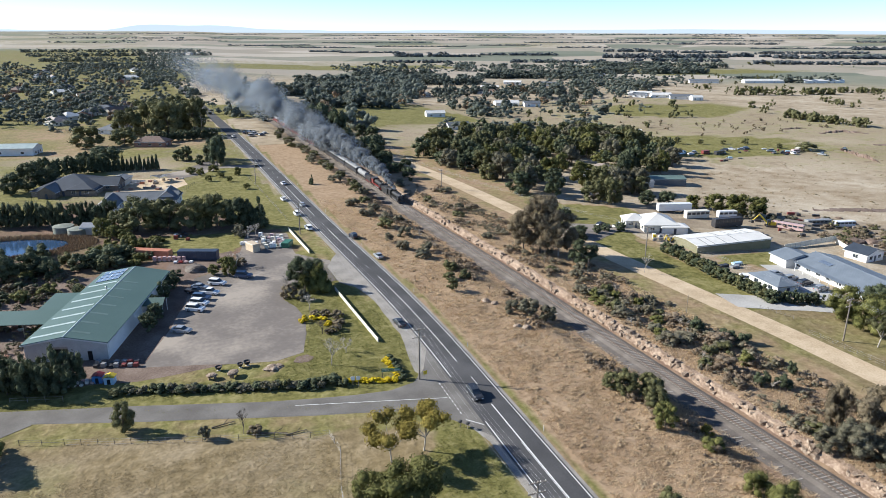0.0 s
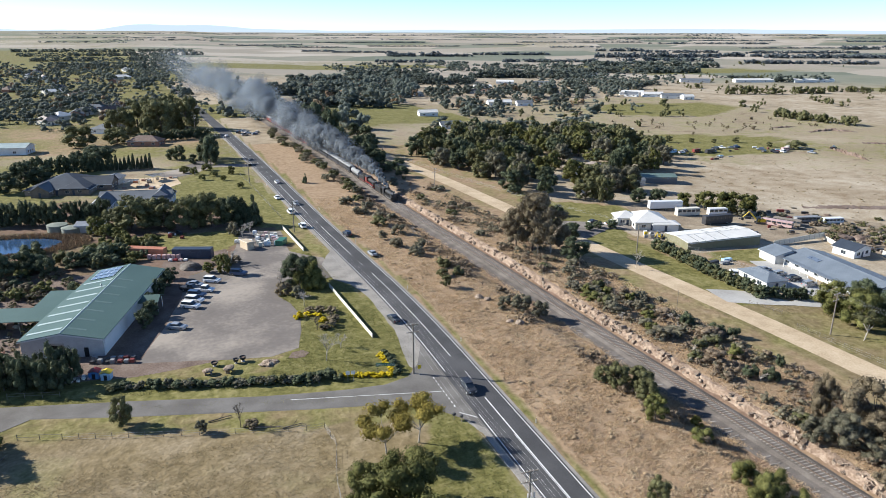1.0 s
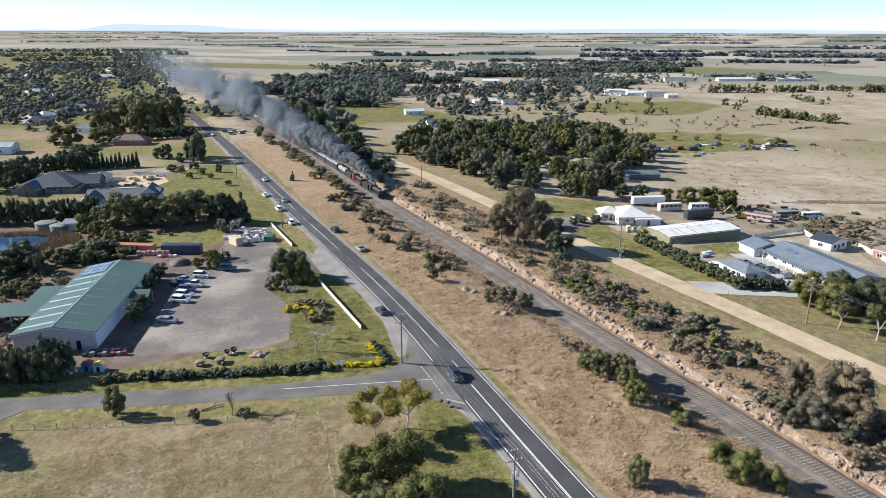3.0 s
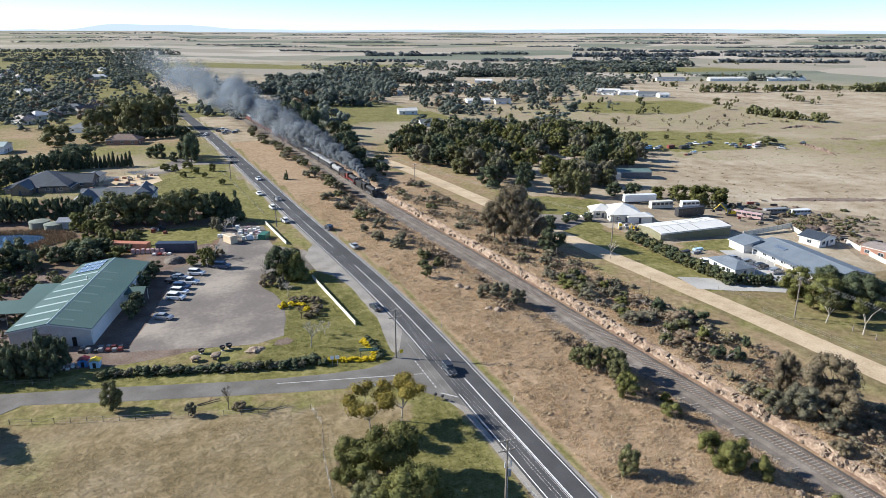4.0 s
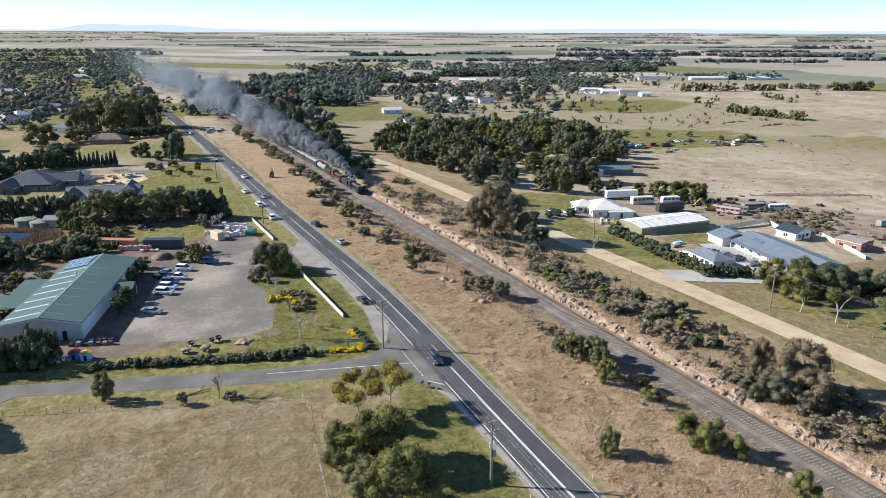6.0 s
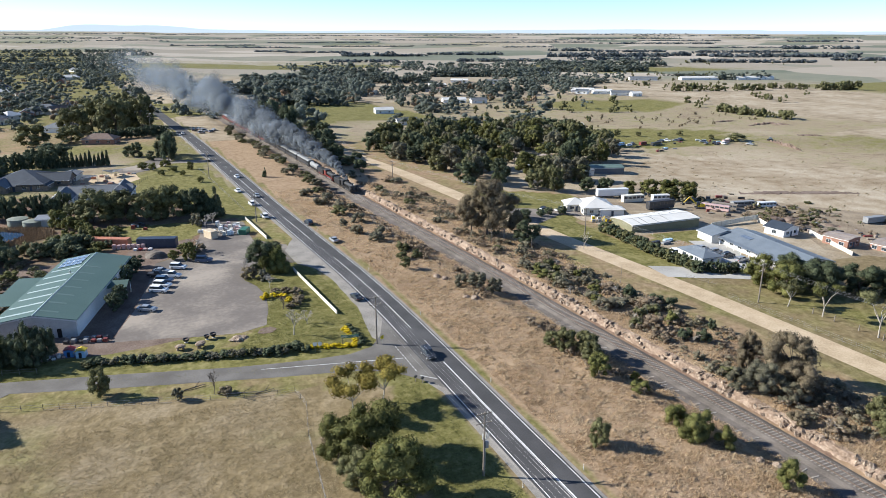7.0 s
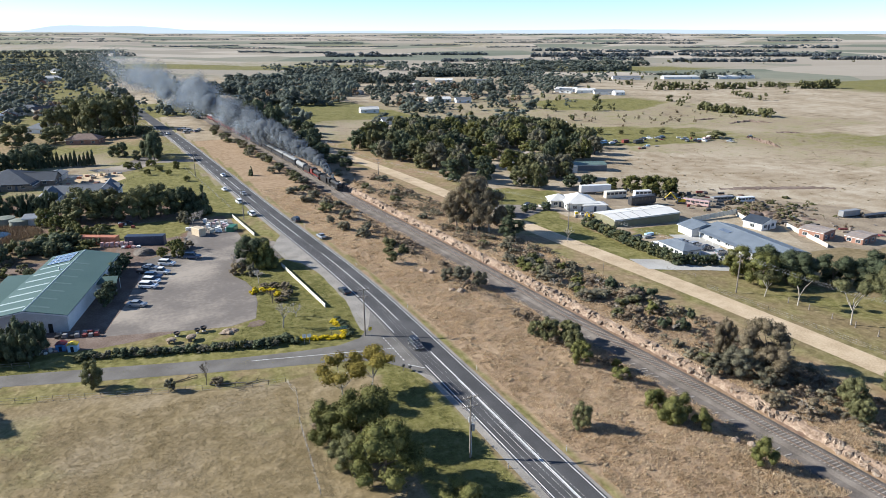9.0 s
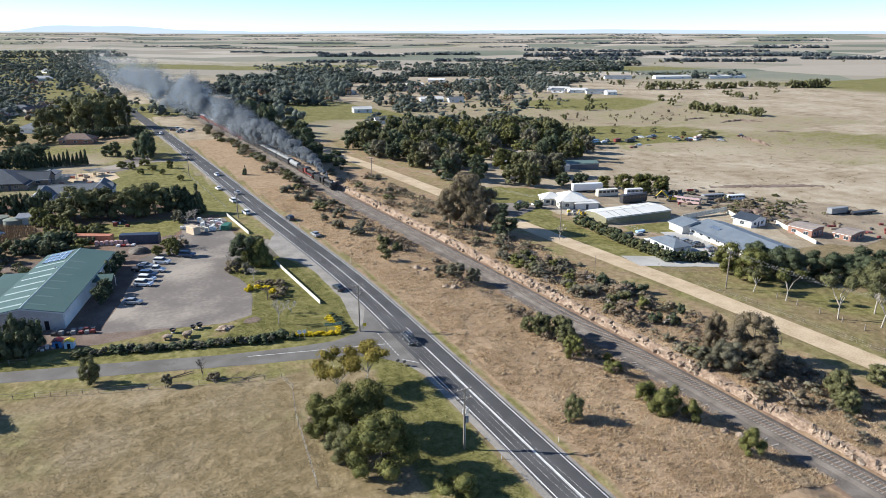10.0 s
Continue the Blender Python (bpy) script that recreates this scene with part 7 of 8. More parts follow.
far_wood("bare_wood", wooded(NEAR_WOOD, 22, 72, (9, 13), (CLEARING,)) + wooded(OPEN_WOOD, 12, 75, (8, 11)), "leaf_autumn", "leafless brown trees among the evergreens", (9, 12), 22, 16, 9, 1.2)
far_wood("open_wood", wooded(OPEN_WOOD, 70, 73, (9, 15)), "leaf_hazed", "loose trees over farmland", (9, 14), 23, 16, 9, 1.15)
far_wood("far_woodland", wooded(FAR_WOOD, 190, 74, (9, 14)) + wooded(EAST_WOOD, 150, 76, (8, 13)), "leaf_hazed", "broad woodland on the far side of the fields", (9, 13), 24, 10, 6, 1.35)
far_wood("windbreak", belts([(492, 470, 496, 395, 9), (603, 656, 664, 632, 12), (686, 640, 723, 626, 10), (747, 643, 796, 623, 9), (767, 607, 838, 579, 14)], 13, 6) + scatter(640, 560, 600, 500, 20, 8, 16), "leaf_gum", "rows of windbreak trees in dry paddocks", (6, 10))
far_wood("plain_woods", belts([(1037, 1622, 1332, 1502, 20), (1381, 1558, 1551, 1482, 14), (1431, 1423, 1787, 1261, 18), (2093, 1784, 2325, 1649, 15), (790, 1873, 996, 1795, 11), (527, 1853, 670, 1801, 16), (449, 2170, 619, 2112, 7), (374, 2284, 475, 2252, 7), (1282, 2008, 1419, 1950, 14), (1363, 1873, 1574, 1779, 12), (627, 1816, 748, 1773, 9), (980, 1440, 1180, 1340, 12), (700, 1480, 900, 1400, 10), (1180, 1240, 1420, 1110, 11), (860, 1330, 960, 1290, 9), (1560, 1180, 1800, 1020, 12), (420, 1560, 560, 1500, 9), (1620, 1700, 1900, 1560, 10)], 17, 16, 0.45), "leaf_far_haze", "belts of trees across the plain", (8, 14), 1, 6, 4, 1.4)
far_wood("plain_belts", belts([(1841, 2495, 2269, 2269, 12), (2255, 2751, 2585, 2554, 8), (2720, 2297, 2972, 2116, 11), (1295, 2338, 1470, 2265, 8), (1121, 2662, 1347, 2573, 7), (695, 2674, 1024, 2566, 7), (337, 2662, 589, 2590, 7), (154, 2833, 472, 2867, 7), (1432, 2900, 1940, 2673, 8), (2157, 3170, 2648, 2883, 9), (560, 3108, 1027, 2973, 7), (1881, 2011, 2175, 1854, 7)], 18, 10, 0.65), "leaf_far_haze", "long belts of trees across the far plain", (8, 14), 1, 3, 3, 1.6)
far_wood("horizon_belts", belts([(939, 3389, 1408, 3229, 8), (2854, 2748, 3326, 2372, 9), (-479, 3062, -178, 3028, 8), (-271, 3234, 183, 3324, 8), (1400, 3589, 1962, 3361, 9), (1795, 3074, 2234, 2851, 8), (2652, 3289, 3248, 2856, 10), (127, 3643, 948, 3638, 9), (-561, 3607, 3, 3571, 9), (747, 4127, 1991, 3738, 10), (2082, 3909, 3086, 3317, 10), (-641, 4147, 462, 4357, 9)], 19, 8, 1.0), "leaf_far_haze", "thin tree lines near the horizon", (8, 14), 1, 3, 2, 1.9)
far_wood("farm_trees", scatter(230, 430, 460, 600, 140, 22, 31) + scatter(300, 540, 560, 520, 60, 10, 32) + scatter(560, 560, 760, 700, 200, 12, 33) + scatter(480, 760, 900, 900, 160, 26, 34) + scatter(1000, 1200, 1700, 1000, 300, 20, 36), "leaf_gum", "single trees dotted over farmland", (4, 9))
for q in ((292, 384, 5.0, 4.0), (304, 378, 5.0, 5.0), (318, 372, 3.4, 4.0), (331, 366, 3.0, 3.4), (346, 362, 4.0, 5.0), (354, 341, 3.5, 4.0)):
    plant("full", "leaf_gum", *q, 0, note=" in a dry paddock")
plant("bush", "leaf_gum", 366, 331, 6.0, 14.0, 0)
far_wood("paddock_bushes", scatter(250, 420, 420, 430, 60, 40, 26) + scatter(300, 480, 480, 440, 60, 30, 27), "leaf_brown", "low brown bushes dotted over dry paddocks", (1.5, 3.5))
tussock_rng = random.Random(61)
far_wood("tussocks", [(tussock_rng.uniform(215, 420), tussock_rng.uniform(150, 420), tussock_rng.uniform(0.08, 0.24)) for _ in range(1100)], "paddock_straw", "dry grass tussocks over a pale paddock", (0.3, 0.8), 3, 5, 2, 11.0)
for i in range(26):
    plant("bush", prng.choice(("leaf_grey", "leaf_brown", "leaf_gum", "leaf_dark")), prng.uniform(208, 262), prng.uniform(146, 200), prng.uniform(0.9, 2.2), prng.uniform(2.0, 4.5), 1, note=" on rough ground")
rough_rng = random.Random(88)
far_wood("rough_scrub", [(rough_rng.gauss(228, 11), rough_rng.gauss(168, 12), rough_rng.uniform(0.7, 2.4)) for _ in range(70)], "scrub_brown", "brown scrub over rough banked ground", (1, 2), 6, 22, 9, 1.6)
far_wood("rough_bushes", [(rough_rng.gauss(232, 13), rough_rng.gauss(172, 12), rough_rng.uniform(1.2, 3.2)) for _ in range(24)], "leaf_gum", "olive bushes over rough banked ground", (1, 2), 7, 22, 9, 1.4)
for q in ((227, 176, 2.6, 6.0), (232, 179, 2.2, 6.0), (238, 173, 1.8, 5.0), (224, 172, 2.0, 5.0)):
    plant("bush", "leaf_brown", *q, 1, note=" on rough ground")
for q in ((205.5, 206, 4.0, 5.0), (213, 203, 2.6, 5.0), (220, 200, 2.4, 5.0)):
    plant("bush", "leaf_grey", *q, 1, note=" in a salvage yard")


# ---- walls, signs and yard things ----
def panel_wall(x0, y0, x1, y1, h, label):
    n = round(math.hypot(x1 - x0, y1 - y0) / 2.4)
    L = math.hypot(x1 - x0, y1 - y0) / n
    ob = thing("boundary_wall", x0, y0, None, math.degrees(math.atan2(y1 - y0, x1 - x0)), label, "wall")
    bm = boxed(0.05, L - 0.05, -0.06, 0.06, -0.2, h, 0.015)
    me = bpy.data.meshes.new("panel")
    bm.to_mesh(me)
    bm.free()
    me.materials.append(M["cream"])
    pm = boxed(-0.08, 0.08, -0.1, 0.1, -0.2, h + 0.06, 0.015)
    mp = bpy.data.meshes.new("post")
    pm.to_mesh(mp)
    pm.free()
    mp.materials.append(M["concrete"])
    for i in range(n):
        part_mesh("panel", me, ob, pose(i * L, 0, 0.05 * ((i * 3) % 3 - 1)))
        part_mesh("post", mp, ob, pose(i * L, 0, 0))
    part_mesh("post", mp, ob, pose(n * L, 0, 0))


panel_wall(31.6, 168.0, 34.2, 133.6, 1.0, "long white panel wall beside the verge")
panel_wall(27.9, 229.0, 30.4, 201.8, 1.1, "long white panel wall beside the verge")
panel_wall(184.5, 168.2, 209.5, 170.2, 1.7, "cream panel wall behind the clinic")
panel_wall(209.5, 170.0, 205.0, 159.5, 1.7, "cream panel wall behind the clinic")
panel_wall(213.0, 150.0, 203.0, 126.0, 1.8, "cream panel wall beside the workshop")


def rail_fence(pts, h, label, rails=2, mat="wood", gap=3.0):
    """Posts with rails from point to point, all on the land."""
    ob = thing("fence", pts[0][0], pts[0][1], 0.0, 0.0, label, "fence")
    ox, oy = pts[0]
    for (x0, y0), (x1, y1) in zip(pts, pts[1:]):
        n = max(1, round(math.hypot(x1 - x0, y1 - y0) / gap))
        prev = None
        for i in range(n + 1):
            x, y = x0 + (x1 - x0) * i / n, y0 + (y1 - y0) * i / n
            z = ground_z(x, y)
            bm = bmesh.new()
            rod(bm, (x - ox, y - oy, z - 0.2), (x - ox, y - oy, z + h), 0.05, 0.045, 6)
            part("post", bm, M[mat], ob)
            if prev:
                for k in range(rails):
                    zz = h * (0.9 - 0.42 * k)
                    bm = bmesh.new()
                    rod(bm, (prev[0] - ox, prev[1] - oy, prev[2] + zz), (x - ox, y - oy, z + zz), 0.012 if rails > 2 else 0.028, None, 5)
                    part("rail", bm, M[mat if rails < 3 else "wire"], ob)
            prev = (x, y, z)


rail_fence([(-31.6, 115.2), (-24.6, 112.9)], 1.1, "old timber gate fence beside the paddock")
rail_fence([(-24.6, 112.9), (-11.7, 108.8), (14.0, 101.3)], 1.1, "wire paddock fence on timber posts", 3)
rail_fence([(14.0, 101.3), (17.1, 101.1), (17.9, 95.6), (16.0, 86.0), (14.0, 66.0)], 1.1, "timber post and wire fence beside dense trees", 3)
rail_fence([(-36.0, 131.0), (-27.0, 128.6)], 1.2, "grey timber fence before a dark hedge")
rail_fence([(9.5, 121.6), (17.5, 119.4)], 1.1, "timber post and rail fence beside the hedge")
rail_fence([(-63.0, 308.0), (-36.0, 304.0), (-8.0, 298.0), (-1.0, 316.0)], 1.6, "dark timber fence round the play yard", 2, "charcoal", 2.4)
rail_fence([(133.0, 110.0), (134.8, 92.0), (136.5, 70.0), (138.0, 52.0)], 1.1, "timber and wire roadside fence", 3)
rail_fence([(133.5, 126.0), (136.5, 118.0)], 1.0, "white timber entrance rail", 2, "wood", 2.0)
rail_fence([(29.5, 240.0), (26.0, 285.0), (22.0, 330.0)], 1.1, "wire fence on timber posts beside the lawn", 3)

# clinic verandah
ver = thing("verandah_row", 166.9, 136.5, -4.5, -8, "white verandah posts along the clinic front", "verandah")
for i in range(8):
    part("post", boxed(-0.06, 0.06, -12.3 + i * 3.5 - 0.06, -12.3 + i * 3.5 + 0.06, -0.1, 2.75), M["white"], ver)
part("verandah_roof", boxed(-0.3, 1.9, -13, 13, 2.72, 2.84), M["blue_roof"], ver)
# tree stakes on the mown grass
for x, y in ((143.2, 100.0), (144.2, 93.8), (144.9, 88.4), (145.1, 82.2), (145.3, 76.4), (145.4, 70.9)):
    ob = thing("stump", x, y, label="short weathered tree stump on mown grass", category="stump")
    bm = bmesh.new()
    rod(bm, (0, 0, -0.1), (0.12, 0.05, 1.5), 0.16, 0.09, 7)
    part("trunk", bm, M["wood"], ob)


def name_board():
    ob = thing("sign_board", 32.4, 117.0, 0.0, -16, "green board sign lettered OPEN 7 DAYS", "sign")
    part("board", boxed(-1.9, 1.9, -0.04, 0.04, 1.35, 2.05, 0.01), M["green"], ob)
    for px in (-1.6, 1.6):
        part("post", boxed(px - 0.05, px + 0.05, 0.04, 0.14, -0.2, 2.1), M["wood"], ob)
    cu = bpy.data.curves.new("lettering", 'FONT')
    cu.body, cu.size, cu.align_x, cu.extrude = "OPEN 7 DAYS", 0.62, 'CENTER', 0.006
    cu.materials.append(M["white"])
    tx = new("lettering", cu)
    tx.parent = ob
    tx.matrix_basis = pose(0, -0.055, 1.48, 90, 0, 0)
    tagged(tx, "white painted letters")


name_board()


def road_sign(x, y, paint, label, rz=0):
    ob = thing("road_sign", x, y, None, rz, label, "road sign")
    bm = bmesh.new()
    rod(bm, (0, 0, -0.2), (0, 0, 2.3), 0.04, 0.04, 8)
    part("post", bm, M["steel"], ob)
    part("plate", boxed(-0.4, 0.4, -0.06, -0.03, 1.4, 2.2, 0.01), M[paint], ob)


road_sign(38.4, 113.6, "yellow", "small yellow road sign on a steel post", 15)
road_sign(24.6, 116.0, "white", "small white sign beside yellow flowers", -16)
road_sign(25.6, 115.8, "white", "small white sign beside yellow flowers", -16)
for y in (60, 90, 125, 160, 205, 250, 300):
    for s in (-5.6, 5.0):
        if s < 0 and 85 < y < 215:
            continue
        ob = thing("guide_post", road_x(y) + s, y, label="white roadside guide post with red reflector", category="guide post", group="guide posts")
        part("post", boxed(-0.05, 0.05, -0.02, 0.02, -0.1, 1.0), M["white"], ob)
        part("reflector", boxed(-0.04, 0.04, -0.03, -0.02, 0.75, 0.9), M["red"], ob)
for q in ((38.9, 95.9), (39.9, 94.9)):
    ob = thing("mailbox", *q, None, 30, "small dark metal mailbox on a post", "mailbox")
    part("post", boxed(-0.05, 0.05, -0.05, 0.05, -0.1, 0.9), M["wood"], ob)
    part("box", boxed(-0.3, 0.3, -0.22, 0.22, 0.9, 1.3, 0.06), M["iron"], ob)


def kiosk(x, y, rz, wall, roof, words):
    ob = thing("play_hut", x, y, 0.0, rz, words, "hut")
    part("wall", boxed(-0.9, 0.9, -0.8, 0.8, 0, 1.5, 0.02), M[wall], ob)
    part("roof", gable_roof(bmesh.new(), 1.6, 1.8, 1.5, 0.35, 0.15, 0.06), M[roof], ob)
    part("doorway", boxed(-0.3, 0.3, -0.83, -0.79, 0.05, 1.15), M["dark"], ob)


kiosk(-21.6, 134.6, -14, "blue", "red", "small blue hut with a red roof")
kiosk(-19.4, 133.3, -14, "sky_blue", "yellow", "small pale blue hut with a yellow roof")


def lump(name, x, y, r, h, mat, label, category, seed=0, flat=0.25):
    """A heap or boulder with an uneven outline."""
    ob = thing(name, x, y, None, seed * 40, label, category)
    bm = bmesh.new()
    bmesh.ops.create_icosphere(bm, subdivisions=3, radius=1.0)
    for v in bm.verts:
        k = 1 + flat * noise.noise(v.co * 1.6 + Vector((seed * 3.1, 0, 0))) + 0.3 * flat * noise.noise(v.co * 5 + Vector((seed, 0, 0)))
        v.co = Vector((v.co.x * r * k, v.co.y * r * k * 0.85, max(-0.1, v.co.z) * h * k))
    part("mass" if h < r else "stone", bm, M[mat], ob)
    return ob


lump("gravel_heap", 10.8, 128.8, 1.7, 0.5, "rock", "low heap of pinkish gravel on grass", "mass", 1, 0.5)
lump("gravel_heap", 12.2, 129.4, 1.1, 0.3, "rock", "small heap of pinkish gravel on grass", "mass", 6, 0.5)
patch("soil_patch", [(15.0, 130.2), (16.2, 132.4), (18.6, 132.8), (19.8, 131.0), (18.4, 129.4), (16.4, 129.2)], 0.045, M["brown_dirt"], "bare patch of dark soil on the lawn", "soil", 1.0)
lump("soil_heap", -2.8, 197.2, 3.2, 1.7, "ballast", "dark heap of soil in the yard", "mass", 3)
lump("soil_heap", 2.5, 198.0, 1.8, 0.8, "brown_dirt", "small brown soil heap in the yard", "mass", 4)


def urn(x, y, r, h, words):
    """A cast bowl on a short foot."""
    ob = thing("garden_urn", x, y, None, x * 30, words, "urn", "garden urns")
    ring = lambda k, z: [(k * r * math.cos(i * math.pi / 7), k * r * math.sin(i * math.pi / 7), z * h) for i in range(14)]
    part("bowl", sweep(bmesh.new(), [ring(0.35, 0.25), ring(0.8, 0.5), ring(1.0, 0.95), ring(1.0, 1.0), ring(0.86, 1.0), ring(0.7, 0.62)]), M["charcoal"], ob)
    part("foot", sweep(bmesh.new(), [ring(0.6, -0.05), ring(0.55, 0.08), ring(0.3, 0.26)]), M["concrete"], ob)
    part("soil", sweep(bmesh.new(), [ring(0.74, 0.66), ring(0.8, 0.8)]), M["brown_dirt"], ob)


for x, y, r, h in ((0.6, 131.6, 0.7, 0.9), (4.8, 131.4, 0.6, 1.0), (6.2, 131.8, 0.7, 1.1)):
    urn(x, y, r, h, "dark cast garden urn standing on grass")


def stone_table(x, y, r, h, rz):
    """A rough slab on stone legs."""
    ob = thing("stone_table", x, y, None, rz, "weathered stone slab table on garden grass", "table")
    top = lambda k, z: [(k * r * (1 + 0.14 * math.sin(i * 2.1 + rz)) * math.cos(i * math.pi / 6), k * r * 0.8 * math.sin(i * math.pi / 6), z) for i in range(12)]
    part("slab", sweep(bmesh.new(), [top(0.92, h - 0.35), top(1.0, h - 0.2), top(0.85, h), top(0.4, h + 0.12)]), M["rock"], ob)
    for px in (-0.5, 0.5):
        part("leg", boxed(px * r - 0.18, px * r + 0.18, -0.4, 0.4, -0.1, h - 0.3, 0.05), M["rock"], ob)


stone_table(-0.8, 128.4, 1.1, 1.0, 10)
stone_table(3.2, 128.0, 1.3, 1.1, 60)
for i, (x, y, r, h) in enumerate(((66.0, 148.0, 1.2, 0.9), (67.6, 146.0, 1.0, 0.8), (67.0, 131.5, 1.0, 0.6), (68.8, 130.0, 1.3, 0.9), (82.2, 50.6, 1.0, 0.9), (80.2, 52.2, 0.8, 0.9), (86.5, 178.0, 0.7, 0.6))):
    lump("boulder", x, y, r, h, "rock", "reddish boulder lying in dry grass", "boulder", i + 12)

# stock in the yard
yr = random.Random(21)


def crate(x, y, L, W, H, paint, label, category, rz=-24):
    ob = thing(category.replace(" ", "_"), x, y, None, rz + yr.uniform(-8, 8), label, category)
    base = bmesh.new()
    for k in (-1, 0, 1):
        box(base, -L / 2, L / 2, k * W * 0.4 - 0.06, k * W * 0.4 + 0.06, 0, 0.12)
    part("pallet", base, M["wood"], ob)
    part("load", boxed(-L / 2 + 0.03, L / 2 - 0.03, -W / 2 + 0.03, W / 2 - 0.03, 0.12, H, 0.06), M[paint], ob)


for i in range(8):
    crate(-9.6 + i * 1.15, 209.4 - i * 0.45, 1.0, 1.0, 1.2, ("pink", "cream", "pink")[i % 3], "filled pale bulk bag on a pallet", "bulk bag")
for i in range(4):
    crate(-8.0 + i * 1.4, 205.4 - i * 0.4, 1.1, 1.0, 0.7, ("white", "red", "pink", "white")[i], "wrapped pallet of goods in the yard", "pallet stack")
big_box("site_hut", 14.4, 210.6, -65, 4.6, 2.4, 2.5, "sand", "tan site hut with a white end", "hut")
big_box("rubbish_skip", 25.0, 211.4, 62, 4.4, 2.4, 1.7, "green", "dark green steel rubbish skip", "skip", ribs=6)
for i in range(26):
    x, y = 18.5 + (i % 5) * 1.5 + yr.uniform(-0.4, 0.4), 211.5 + (i // 5) * 2.6 + yr.uniform(-0.5, 0.5)
    crate(x, y, 1.2, 1.1, yr.uniform(0.6, 1.6), yr.choice(("white", "cream", "pink", "white", "silver")), "pallet stacked with pale stone blocks", "pallet stack")
for i in range(5):
    crate(11.6 + i * 1.1, 217.4 - i * 0.3, 1.0, 1.0, 1.1, "white", "white bulk bag beside the site hut", "bulk bag")
for i in range(14):
    crate(-22.5 + (i % 7) * 1.25 + yr.uniform(-0.2, 0.2), 142.8 - (i % 7) * 0.36 - (i // 7) * 1.6, 1.0, 0.9, yr.uniform(0.4, 1.1), yr.choice(("charcoal", "silver", "silver", "navy", "maroon")), "pallet of garden goods before the warehouse", "pallet stack")
for i in range(16):
    crate(-27.5 + (i % 6) * 0.95 + yr.uniform(-0.3, 0.3), 136.2 - (i % 6) * 0.25 - (i // 6) * 0.9, 0.7, 0.6, yr.uniform(0.3, 0.7), yr.choice(("white", "silver", "orange", "pink", "white")), "small stack of pots and statuary", "garden goods")
for i in range(60):
    x, y = yr.uniform(-60, -30), yr.uniform(150, 176)
    crate(x, y, yr.uniform(0.8, 1.8), 0.9, yr.uniform(0.4, 1.0), yr.choice(("charcoal", "wood", "brick", "cream", "charcoal")), "tray of nursery pots on bare ground", "plant tray")
for i in range(10):
    crate(yr.uniform(-18, -4), yr.uniform(226, 236), 1.2, 1.0, yr.uniform(0.7, 1.3), yr.choice(("charcoal", "iron", "white", "maroon")), "old machinery part lying on grass", "machinery")

# play yard
patch("play_sand", [(-34, 312), (-30, 338), (-6, 334), (-4, 318), (-12, 306)], 0.05, M["dirt_road"], "tan sand of a play yard", "play yard")
for i in range(22):
    x, y = yr.uniform(-32, -6), yr.uniform(311, 334)
    crate(x, y, yr.uniform(0.8, 2.2), yr.uniform(0.6, 1.6), yr.uniform(0.3, 1.3), yr.choice(("orange", "wood", "wood", "sand", "silver", "brick")), "play equipment standing on sand", "play equipment")
for q in ((-24, 318, 0), (-15, 328, 40)):
    ob = thing("shade_sail", q[0], q[1], None, q[2], "pale shade sail on steel posts", "shade sail")
    bm = bmesh.new()
    c = [bm.verts.new(p) for p in ((-3, -3, 2.6), (3, -3, 3.2), (3, 3, 2.6), (-3, 3, 3.2))]
    m0 = bm.verts.new((0, 0, 2.7))
    for i in range(4):
        bm.faces.new((c[i], c[(i + 1) % 4], m0))
    bmesh.ops.solidify(bm, geom=bm.faces, thickness=0.04)
    part("sail", bm, M["silver"], ob)
    for p in ((-3, -3, 2.6), (3, -3, 3.2), (3, 3, 2.6), (-3, 3, 3.2)):
        bm = bmesh.new()
        rod(bm, (p[0], p[1], -0.1), p, 0.06, 0.06, 6)
        part("post", bm, M["steel"], ob)

# salvage yard clutter
for i in range(95):
    k = yr.random()
    if k < 0.45:
        x, y = yr.uniform(212, 250), yr.uniform(140, 176)
    elif k < 0.8:
        x, y = yr.uniform(188, 240), yr.uniform(176, 212)
    else:
        x, y = yr.uniform(228, 262), yr.uniform(118, 140)
    crate(x, y, yr.uniform(0.7, 3.2), yr.uniform(0.6, 1.6), yr.uniform(0.3, 1.2), yr.choice(("silver", "rust_roof", "maroon", "cream", "charcoal", "wood", "wood", "iron", "rust_roof")), "scrap metal and old car parts on bare ground", "scrap")
for i in range(9):
    x, y = yr.uniform(205, 245), yr.uniform(150, 200)
    lump("earth_mound", x, y, yr.uniform(1.2, 2.6), yr.uniform(0.5, 1.2), "brown_dirt", "rough brown mound of earth and rubble", "mound", i + 30)
for x, y in ((146, 160), (149, 157), (152, 155.5), (155, 158)):
    crate(x, y, 3.5, 1.4, 0.8, ("silver", "charcoal", "white", "sky_blue")[int(x) % 4], "boat and trailer stored beside the hedge", "trailer", 10)
for i in range(8):
    crate(145.5 + i * 0.9, 186.5 + (i % 3) * 1.4, 1.2, 1.0, yr.uniform(0.6, 1.8), yr.choice(("white", "silver", "yellow", "white")), "stored machinery beside the white house", "machinery")
